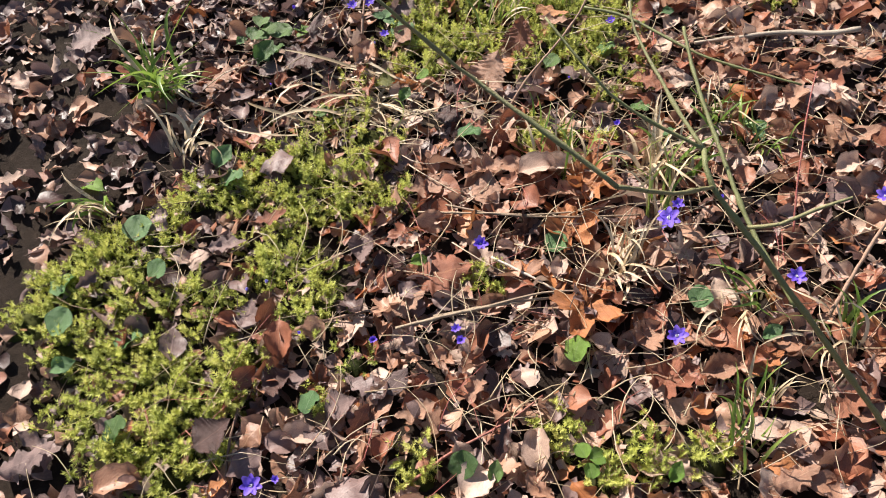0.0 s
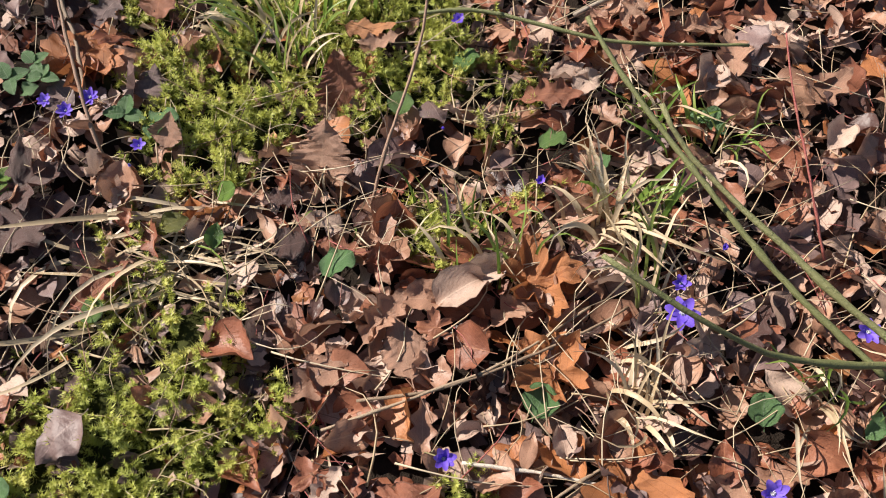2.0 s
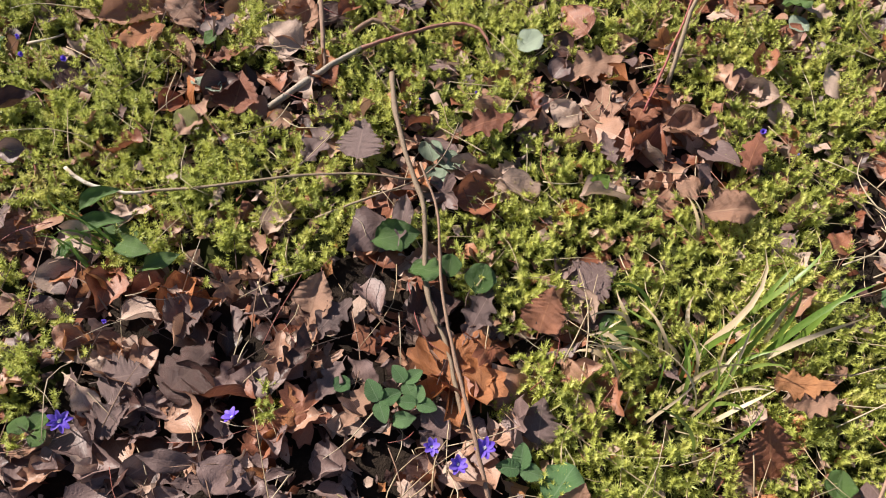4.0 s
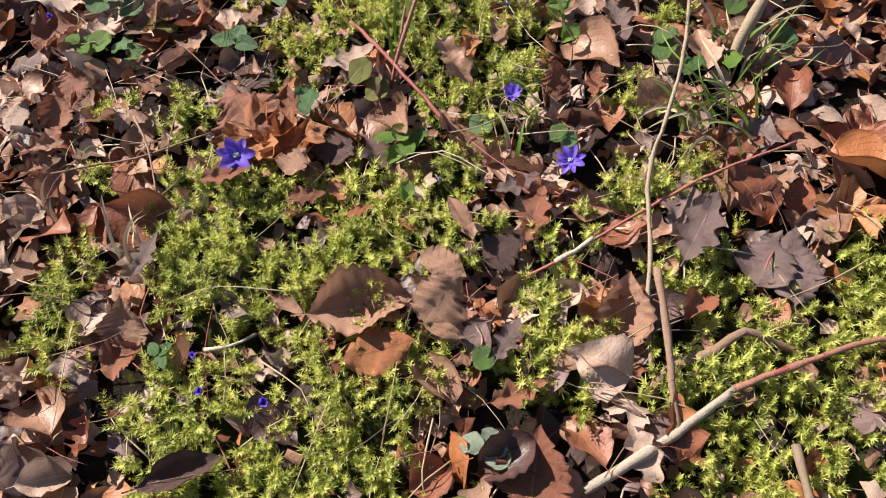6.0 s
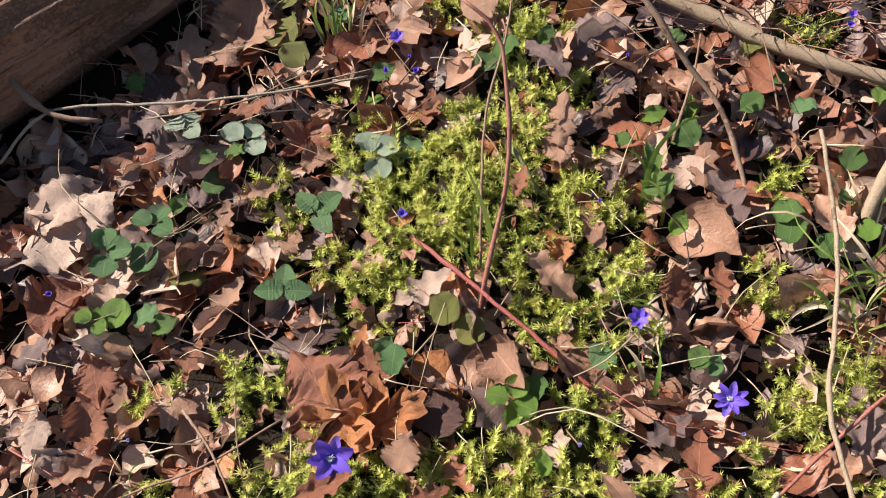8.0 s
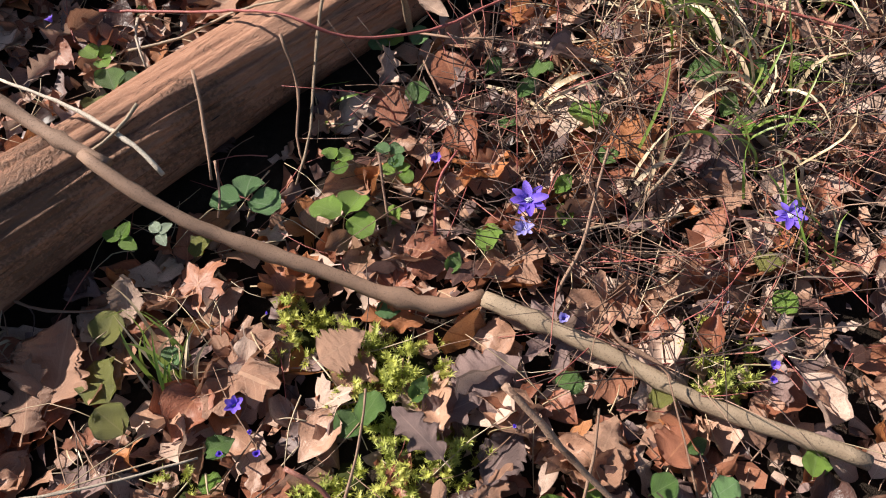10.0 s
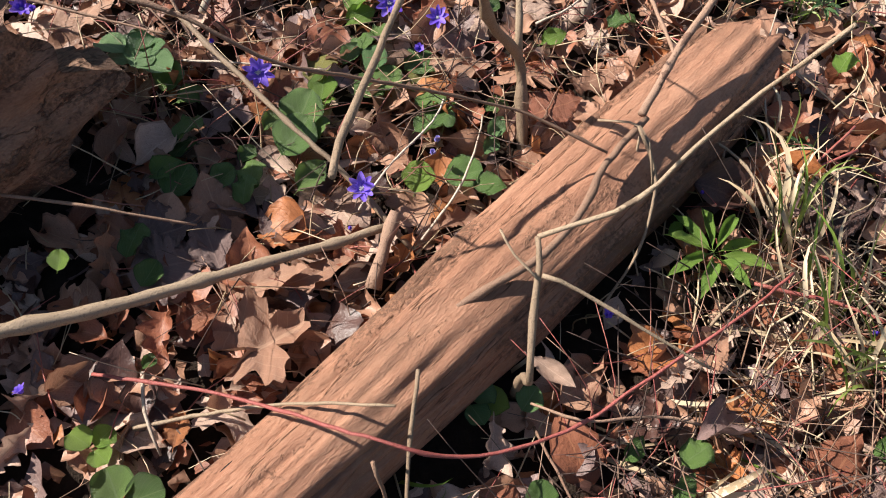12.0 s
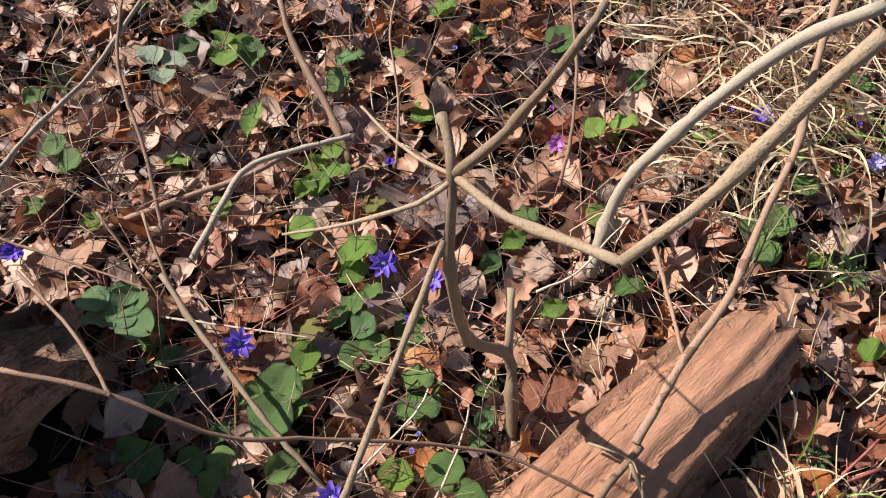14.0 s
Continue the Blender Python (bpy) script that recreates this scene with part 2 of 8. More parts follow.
# ---------------------------------------------------------------- mesh helpers
def mesh_from(name, verts, tris, mats, uv=None, slots=None, smooth=True):
    """A mesh from arrays of corners and triangles."""
    me = bpy.data.meshes.new(name)
    verts, tris = np.asarray(verts, np.float32), np.asarray(tris, np.int32)
    me.vertices.add(len(verts))
    me.vertices.foreach_set("co", verts.ravel())
    me.loops.add(tris.size)
    me.loops.foreach_set("vertex_index", tris.ravel())
    me.polygons.add(len(tris))
    me.polygons.foreach_set("loop_start", np.arange(0, tris.size, 3, dtype=np.int32))
    for m in mats:
        me.materials.append(m)
    if slots is not None:
        me.polygons.foreach_set("material_index", np.asarray(slots, np.int32))
    if smooth:
        me.polygons.foreach_set("use_smooth", np.ones(len(tris), bool))
    if uv is not None:
        layer = me.uv_layers.new(name="UVMap")
        layer.data.foreach_set("uv", np.asarray(uv, np.float32)[tris.ravel()].ravel())
    me.update(calc_edges=True)
    return me


def under(name, me, parent, m=None, label=""):
    """Links a mesh as one part under a thing or a part."""
    ob = new(name, me)
    ob.parent = parent
    ob.matrix_basis = m or Matrix.Identity(4)
    return tagged(ob, label)


def grid_tris(nu, nv):
    a = (np.arange(nu - 1)[:, None] * nv + np.arange(nv - 1)[None]).ravel()
    return np.concatenate([np.stack([a, a + 1, a + nv + 1], 1), np.stack([a, a + nv + 1, a + nv], 1)])


def ground_z(x, y):
    """Gentle swells of the forest floor."""
    return 0.010 * np.sin(3.1 * x + 1.3) * np.cos(2.3 * y) + 0.006 * np.sin(9.0 * x + 5.1 * y) + 0.004 * np.sin(17.0 * y - 8.0 * x) - 0.008


# ---------------------------------------------------------------- leaves
def half_width(kind, u, seed):
    r = np.random.default_rng(seed)
    ph = r.uniform(0, 6.28)
    blade = np.clip((u - 0.15) / 0.85, 0, 1)
    teeth = 1 + 0.05 * np.sin(46 * blade + ph)
    if kind == "oak":
        env = 0.30 * np.sin(np.pi * blade ** 0.62 * 0.985 + 0.04) ** 0.8 * (0.55 + 0.62 * blade)
        w = env * (0.80 + 0.24 * np.sin(2 * np.pi * (3.6 * blade ** 0.9 - 0.2)))
    elif kind == "beech":
        w = 0.30 * np.sin(np.pi * blade ** 0.82) ** 0.9 * teeth
    elif kind == "lance":
        w = 0.18 * np.sin(np.pi * blade ** 0.9) ** 0.9
    elif kind == "round":
        w = 0.44 * np.sqrt(np.clip(1 - (2 * blade - 1) ** 2, 0, 1)) * (1 + 0.05 * np.sin(11 * blade + ph))
    else:
        w = 0.40 * np.sin(np.pi * blade ** 0.60) ** 0.95 * teeth * (1 + 0.08 * np.sin(9 * blade + ph))
    return np.maximum(w, 0.008)


def leaf_arrays(kind, seed, nu, nv, curl=1.0, pleat=0.0):
    """Corners, triangles and texture places of one curled leaf, one unit long, lying on the ground along +y."""
    r = np.random.default_rng(seed)
    if kind == "maple":
        rings = max(2, nv // 2 + 1)
        th = np.linspace(-np.pi, np.pi, nu * 3, endpoint=False)
        lobe = np.abs(np.cos(th * 2.5 * 0.93)) ** 0.9
        rad = (0.25 + 0.33 * lobe) * (1 - 0.28 * (np.abs(th) / np.pi) ** 2) * (1 + 0.09 * np.sin(th * 17 + r.uniform(0, 6)))
        rad = np.where(np.abs(th) > 2.9, 0.12, rad)
        ring = np.linspace(0.0, 1.0, rings + 1)[1:]
        x = np.concatenate([[0], (ring[:, None] * rad * np.sin(th)).ravel()])
        y = np.concatenate([[0.42], (0.42 + ring[:, None] * rad * np.cos(th)).ravel()])
        n = len(th)
        i = np.arange(n)
        j = (i + 1) % n
        tris = [np.stack([np.zeros(n, int), 1 + j, 1 + i], 1)]
        for q in range(rings - 1):
            a, b = 1 + q * n, 1 + (q + 1) * n
            tris += [np.stack([a + i, a + j, b + j], 1), np.stack([a + i, b + j, b + i], 1)]
        tris = np.concatenate(tris)
        across = np.concatenate([[0], np.repeat(ring, n)])
        uv = np.stack([0.5 + x * 0.9, y], 1)
    else:
        u = np.linspace(0, 1, nu)
        v = np.linspace(-1, 1, nv)
        left, right = half_width(kind, u, seed), half_width(kind, np.clip(u + 0.02 * np.sin(u * 9), 0, 1), seed + 5)
        w = np.where(v[None] < 0, left[:, None], right[:, None])
        torn = 1 - 0.22 * (r.random((nu, 1)) > 0.93) * (np.abs(v[None]) > 0.6) * (nu > 20)
        x, y = (w * v[None] * torn).ravel(), np.repeat(u, nv)
        across = np.abs(np.tile(v, nu)) * np.minimum(1, w.ravel() / 0.15)
        tris = grid_tris(nu, nv)
        uv = np.stack([0.5 + 0.5 * np.tile(v, nu) * np.minimum(1, w.ravel() / 0.10), y], 1)
    fold, cup, wave = r.uniform(-0.25, 0.65) * curl, r.uniform(-0.5, 1.1) * curl, r.uniform(0.035, 0.085) * curl
    p = r.uniform(0, 6.28, 8)
    f = r.uniform(5, 12, 3)
    z = fold * np.abs(x) + cup * across ** 2 * 0.16
    z = z + wave * (np.sin(f[0] * x + p[0] + 4 * y) * np.cos(f[1] * y + p[1]) + 0.6 * np.sin(f[2] * 1.6 * y + p[2] + 7 * x)) * (0.35 + across)
    z = z + 0.018 * curl * np.sin(23 * x + p[3] + 9 * y) * np.sin(19 * y + p[4]) + pleat * across * np.sin(2 * np.pi * 8 * (y - 1.1 * np.abs(x)) + p[5])
    roll_up = np.clip(across - 0.55, 0, 1) * r.uniform(-0.25, 0.45) * curl * (np.sin(3 * y + p[6]) > -0.4)
    z, x = z + roll_up, x * (1 - 0.6 * np.abs(roll_up))
    bend = r.uniform(-1.2, 1.5) * curl
    a = bend * (y - 0.5)
    bend = bend if abs(bend) > 1e-3 else 1e-3
    yy, zz = np.sin(a) / bend, (1 - np.cos(a)) / bend
    twist = r.uniform(-0.9, 0.9) * curl * (y - 0.5)
    co = np.stack([x * np.cos(twist) - z * np.sin(twist), yy - z * np.sin(a), zz + x * np.sin(twist) + z * np.cos(a)], 1)
    co[:, 2] -= np.quantile(co[:, 2], 0.15)
    return co, tris, uv


LEAF_SETS = {}


def leaf_mesh(kind, variant, tone):
    key = (kind, variant, tone)
    if key not in LEAF_SETS:
        co, tris, uv = leaf_arrays(kind, 31 * variant + len(kind), 44 if kind != "maple" else 20, 9 if kind != "maple" else 10, 0.62 if kind == "lime" else 0.72, 0.017 if kind in ("beech", "lime") else 0.008)
        LEAF_SETS[key] = mesh_from("dead_leaf", co, tris, [TONES[tone]], uv)
    return LEAF_SETS[key]


WORDS = {"tan": "tan brown", "russet": "reddish brown", "orange": "orange brown", "pale": "pale beige", "grey": "grey brown", "dark": "dark wet brown"}
SHAPES = {"oak": "lobed oak leaf", "maple": "pointed maple leaf", "beech": "oval beech leaf", "lance": "narrow willow leaf", "lime": "broad lime leaf"}


def moss_depth(x, y, grow=1.12):
    """Above 0 inside the moss, up to 1 in the middle of a cushion."""
    best = np.full(np.shape(x), -1.0)
    for px, py, pr in MOSS:
        best = np.maximum(best, 1 - np.hypot(x - px, y - py) / (pr * grow))
    return best + 0.22 * np.sin(31 * x + 11 * y) * np.cos(27 * y - 13 * x)


def dead_leaf(kind, tone, x, y, z, size, yaw, lean=0, roll=0, variant=0):
    ob = new("dead_leaf", leaf_mesh(kind, variant, tone))
    zz = float(ground_z(x, y)) + z + 0.012 + 0.032 * float(np.clip(2 * moss_depth(x, y), 0, 1))
    ob.matrix_basis = pose(x, y, zz, lean, roll, yaw) @ Matrix.Diagonal((size, size, size, 1))
    return tagged(ob, f"curled dry {WORDS[tone]} {SHAPES[kind]} on the forest floor", "leaf", "fallen leaves")


# ---------------------------------------------------------------- stems and twigs
def smooth_line(points, step):
    """A smooth curve through a few places."""
    p = [Vector(q) for q in points]
    p = [p[0] * 2 - p[1]] + p + [p[-1] * 2 - p[-2]]
    out = []
    for a, b, c, d in zip(p, p[1:], p[2:], p[3:]):
        n = max(2, int((c - b).length / step))
        for i in range(n):
            t = i / n
            out.append(0.5 * ((2 * b) + (c - a) * t + (2 * a - 5 * b + 4 * c - d) * t * t + (3 * b - a - 3 * c + d) * t ** 3))
    return out + [p[-2]]


def tube_arrays(points, r0, r1, sides=7, step=0.02, rough=0.10, knots=True, seed=0):
    line = smooth_line(points, step)
    r = np.random.default_rng(seed)
    n = len(line)
    side = Vector((0.3, 0.2, 1)).normalized()
    verts = []
    for i, q in enumerate(line):
        d = (line[min(i + 1, n - 1)] - line[max(i - 1, 0)]).normalized()
        a = d.cross(side)
        a = a.normalized() if a.length > 1e-4 else Vector((1, 0, 0))
        b = d.cross(a)
        rad = (r0 + (r1 - r0) * i / max(1, n - 1)) * (1 + r.uniform(-rough, rough))
        if knots and i % 9 == 4:
            rad *= 1.28
        off = Vector(r.normal(0, 1, 3)) * min(rad, 0.0025) * rough * 1.6 if 0 < i < n - 1 else Vector()
        for s in range(sides):
            t = 2 * math.pi * s / sides
            verts.append(q + off + (a * math.cos(t) + b * math.sin(t)) * rad)
    tris = []
    for i in range(n - 1):
        for s in range(sides):
            a, b = i * sides + s, i * sides + (s + 1) % sides
            tris += [(a, b, b + sides), (a, b + sides, a + sides)]
    verts += [line[0], line[-1]]
    for s in range(sides):
        tris += [(len(verts) - 2, (s + 1) % sides, s), (len(verts) - 1, (n - 1) * sides + s, (n - 1) * sides + (s + 1) % sides)]
    return np.array([tuple(v) for v in verts]), np.array(tris)


TWIG_WORDS = {"brown": "brown", "tan": "tan yellow", "grey": "grey", "red": "dark red", "green": "mossy green", "dark": "dark rotten", "bleached": "pale weathered"}


def twig(bark, r0, r1, *points, buds=False):
    """A lone fallen or standing twig through a few places."""
    base = Vector(points[0])
    seed = int(abs(base.x * 977 + base.y * 631)) + len(points)
    co, tris = tube_arrays([Vector(p) - base for p in points], r0, r1, 7 if max(r0, r1) > 0.003 else 5, 0.018, 0.12, r0 > 0.0022, seed)
    ob = new("twig", mesh_from("twig", co, tris, [BARKS[bark]]))
    ob.location = base
    thick = "thick" if r0 > 0.006 else "thin"
    return tagged(ob, f"{thick} {TWIG_WORDS[bark]} dry twig lying over the leaf litter", "twig", "fallen twigs")


def shrub(label, bark, *stems):
    """A bare shrub: its stem first, then branches, each (r0, r1, places...)."""
    base = Vector(stems[0][2])
    thing = tagged(new("bare_shrub"), label, "shrub")
    thing.location = base
    for i, (r0, r1, *pts) in enumerate(stems):
        co, tris = tube_arrays([Vector(p) - base for p in pts], r0, r1, 8, 0.02, 0.09, True, i + int(base.y * 50))
        under("stem" if i == 0 else "branch", mesh_from("branch", co, tris, [BARKS[bark]]), thing)
    return thing


# ---------------------------------------------------------------- flowers and green plants
def petal_mesh(name, mat, wide):
    u, v = np.linspace(0, 1, 7), np.linspace(-1, 1, 5)
    w = wide * np.sin(np.pi * (0.08 + 0.88 * u ** 0.8)) ** 0.65
    x, y = (w[:, None] * v[None]).ravel(), np.repeat(u, 5)
    z = 0.10 * np.sin(y * 2.4) + 0.35 * x ** 2 / wide + 0.012 * np.sin(9 * y + 14 * x)
    return mesh_from(name, np.stack([x, 0.06 + y * 0.94, z], 1), grid_tris(7, 5), [mat], np.stack([x + 0.5, y], 1))


def stamen_mesh():
    r = np.random.default_rng(3)
    verts, tris = [], []
    for i in range(26):
        a, el = 2.4 * i, radians(35 + 50 * r.random())
        d = Vector((math.cos(a) * math.cos(el), math.sin(a) * math.cos(el), math.sin(el)))
        co, t = tube_arrays([d * 0.04, d * (0.20 + 0.08 * r.random())], 0.008, 0.026, 4, 0.06, 0.0, False)
        tris.append(t + sum(len(v) for v in verts))
        verts.append(co)
    return mesh_from("stamens", np.concatenate(verts), np.concatenate(tris), [M_STAMEN])


PETALS = {n: [petal_mesh("petal", m, w) for w in (0.27, 0.32)] for n, m in (("violet", M_PETAL), ("pale", M_PETAL_PALE), ("pink", M_PETAL_PINK))}
STAMENS = stamen_mesh()


def flower(hue, x, y, z, size, face=0.0, tip=30.0, openness=1.0, petals=7):
    """A hepatica flower: its head at height z, tipped by tip degrees towards the heading face."""
    r = np.random.default_rng(int(abs(x * 1000) + abs(y * 3000)))
    kind = "open" if openness > 0.6 else "half-closed" if openness > 0.3 else "closed"
    thing = tagged(new("hepatica_flower"), f"{kind} {hue} blue hepatica flower on a thin stem", "flower", "hepatica flowers")
    foot = Vector((x + r.uniform(-0.02, 0.02), y + r.uniform(0.005, 0.03), float(ground_z(x, y)) - 0.004))
    thing.location = foot
    head = Vector((x, y, z)) - foot
    top = Matrix.Translation(head) @ pose(0, 0, 0, 0, 0, face) @ pose(0, 0, 0, -tip) @ pose(0, 0, 0, 0, 0, r.uniform(0, 60))
    bend = Vector((head.x * 0.3 - 0.006, head.y * 0.2 + 0.006, head.z * 0.55))
    co, tris = tube_arrays([Vector(), bend, head - Vector((0, 0, 0.001))], 0.0012, 0.0010, 5, 0.008, 0.05, False)
    under("stem", mesh_from("stem", co, tris, [M_STEM]), thing)
    half = size / 2
    for i in range(petals):
        lift = 90 - 78 * openness + r.uniform(-8, 8)
        m = top @ pose(0, 0, 0, 0, 0, i * 360 / petals + r.uniform(-7, 7)) @ pose(0, 0, 0.0006 * (i % 2), lift) @ Matrix.Diagonal((half * (1.0 if petals < 8 else 0.8), half * r.uniform(0.92, 1.06), half, 1))
        under("petal", PETALS[hue][i % 2], thing, m)
    if openness > 0.3:
        under("stamens", STAMENS, thing, top @ Matrix.Diagonal((half, half, half, 1)), "white stamens")
    return thing


GREEN_SETS = {}


def green_leaf_mesh(kind, tone, variant):
    key = (kind, tone, variant)
    if key not in GREEN_SETS:
        if kind == "toothed":
            u, v = np.linspace(0, 1, 25), np.linspace(-1, 1, 7)
            w = 0.36 * np.sin(np.pi * (0.03 + 0.95 * u ** 0.75)) ** 0.75 * (1 + 0.13 * ((u * 9) % 1 - 0.5))
            x, y = (w[:, None] * v[None]).ravel(), np.repeat(u, 7)
            z = 0.30 * np.abs(x) + 0.02 * np.sin(9 * 2 * np.pi * (y - np.abs(x) * 0.9)) - 0.10 * y ** 2
            GREEN_SETS[key] = mesh_from("leaflet", np.stack([x, y, z], 1), grid_tris(25, 7), [GREEN[tone]], np.stack([0.5 + x * 1.2, y], 1))
        else:
            co, tris, uv = leaf_arrays("round" if kind == "lime" else kind, 17 * variant + 3 + len(kind), 19, 7, 0.6 if kind in ("round", "lime") else 0.75)
            co[:, 1] -= co[:, 1].min()
            GREEN_SETS[key] = mesh_from("leaflet", co, tris, [GREEN[tone]], uv)
    return GREEN_SETS[key]


KINDS = {"toothed": "bright toothed wild strawberry", "round": "smooth rounded three-lobed hepatica", "lance": "finely fingered wood anemone"}


def trefoil(kind, tone, x, y, z, size, yaw, tip=0.0, lobes=3):
    """A three-lobed green leaf on its stalk: toothed like wild strawberry, or rounded like hepatica."""
    r = np.random.default_rng(int(abs(x * 1300) + abs(y * 700)))
    thing = tagged(new({"toothed": "strawberry_leaf", "round": "hepatica_leaf", "lance": "anemone_leaf"}[kind]), f"{KINDS[kind]} leaf in {tone} green", "leaf", "green leaves")
    foot = Vector((x, y, float(ground_z(x, y)) - 0.004))
    thing.location = foot
    head = Vector((0, 0, z - foot.z))
    co, tris = tube_arrays([Vector((r.uniform(-0.02, 0.02), 0.015, 0)), head * 0.6 + Vector((0, 0.008, 0)), head], 0.0011, 0.0010, 5, 0.008, 0.05, False)
    under("stalk", mesh_from("stalk", co, tris, [M_STEM]), thing)
    for i in range(lobes):
        a = (i - (lobes - 1) / 2) * (95 if lobes == 3 else 38)
        s = size * 0.56 * r.uniform(0.92, 1.08)
        m = Matrix.Translation(head) @ pose(0, 0, 0, tip, 0, yaw) @ pose(0, 0, 0.001 * i, r.uniform(-6, 14), r.uniform(-8, 8), a) @ Matrix.Diagonal((s * {"toothed": 1.05, "round": 1.1, "lance": 0.62}[kind], s, s, 1))
        under("leaflet", green_leaf_mesh(kind, tone, int(r.integers(0, 3))), thing, m)
    return thing


def green_leaf(kind, tone, x, y, z, size, yaw, lean=15, roll=0, variant=0):
    ob = new("green_leaf", green_leaf_mesh(kind, tone, variant))
    ob.matrix_basis = pose(x, y, float(ground_z(x, y)) + z + 0.014, lean, roll, yaw) @ Matrix.Diagonal((size, size, size, 1))
    words = {"fresh": "fresh green", "cool": "bluish green", "deep": "deep green", "olive": "yellowing olive", "silver": "silvery shining green"}[tone]
    return tagged(ob, f"{words} leaf of a low woodland plant", "leaf", "green leaves")


def blade_arrays(foot, heading, length, width, droop, r, n=9, rise=80):
    """One arching blade of grass."""
    t = np.linspace(0, 1, n)
    ang = radians(rise) - droop * t ** 1.3
    out = np.concatenate([[0], np.cumsum(np.cos(ang[:-1]))]) * length / (n - 1)
    up = np.concatenate([[0], np.cumsum(np.sin(ang[:-1]))]) * length / (n - 1)
    up = np.maximum(up, 0.004 + 0.004 * r.random())
    h = heading + 0.6 * r.normal() * t ** 2
    cx, cy = foot[0] + out * np.cos(h), foot[1] + out * np.sin(h)
    w = width * 0.5 * np.minimum(1, 1.25 * (1 - t ** 2.5) + 0.03)
    tw = r.uniform(-1, 1) * t * 1.6
    sx, sy = -np.sin(h) * np.cos(tw), np.cos(h) * np.cos(tw)
    sz = np.sin(tw)
    L = np.stack([cx - sx * w, cy - sy * w, foot[2] + up - sz * w], 1)
    C = np.stack([cx, cy, foot[2] + up - w * 0.35], 1)
    R = np.stack([cx + sx * w, cy + sy * w, foot[2] + up + sz * w], 1)
    return np.stack([L, C, R], 1).reshape(-1, 3), grid_tris(n, 3)


def grass_tuft(x, y, count, length, spread=0.02, straw=0.4, heading=None, fan=3.14, width=0.005, droop=2.0):
    """A tuft of arching grass blades, some green and some dry."""
    r = np.random.default_rng(int(abs(x * 2100) + abs(y * 1700)) + count)
    thing = tagged(new("grass_tuft"), f"arching tuft of {'dry straw-coloured' if straw > 0.7 else 'green and straw-coloured'} grass blades", "grass", "grass tufts")
    thing.location = (x, y, float(ground_z(x, y)) - 0.004)
    flat = straw > 0.85 and droop > 2.35
    spread = spread * (2.2 if flat else 1)
    for i in range(count):
        a = r.uniform(0, 6.28) if heading is None else radians(heading) + r.uniform(-fan, fan) / 2
        foot = (r.normal(0, spread), r.normal(0, spread), 0)
        dry = r.random() < straw
        co, tris = blade_arrays(foot, a, length * r.uniform(0.55, 1.15), width * r.uniform(0.6, 1.3), droop * r.uniform(0.6, 1.3) * (1.15 if dry else 0.85) * (0.45 if flat else 1), r, 9, r.uniform(12, 38) if flat else 80)
        under("blade", mesh_from("blade", co, tris, [M_STRAW if dry else M_GRASS]), thing, None, "dry straw-coloured blade" if dry else "")
    return thing


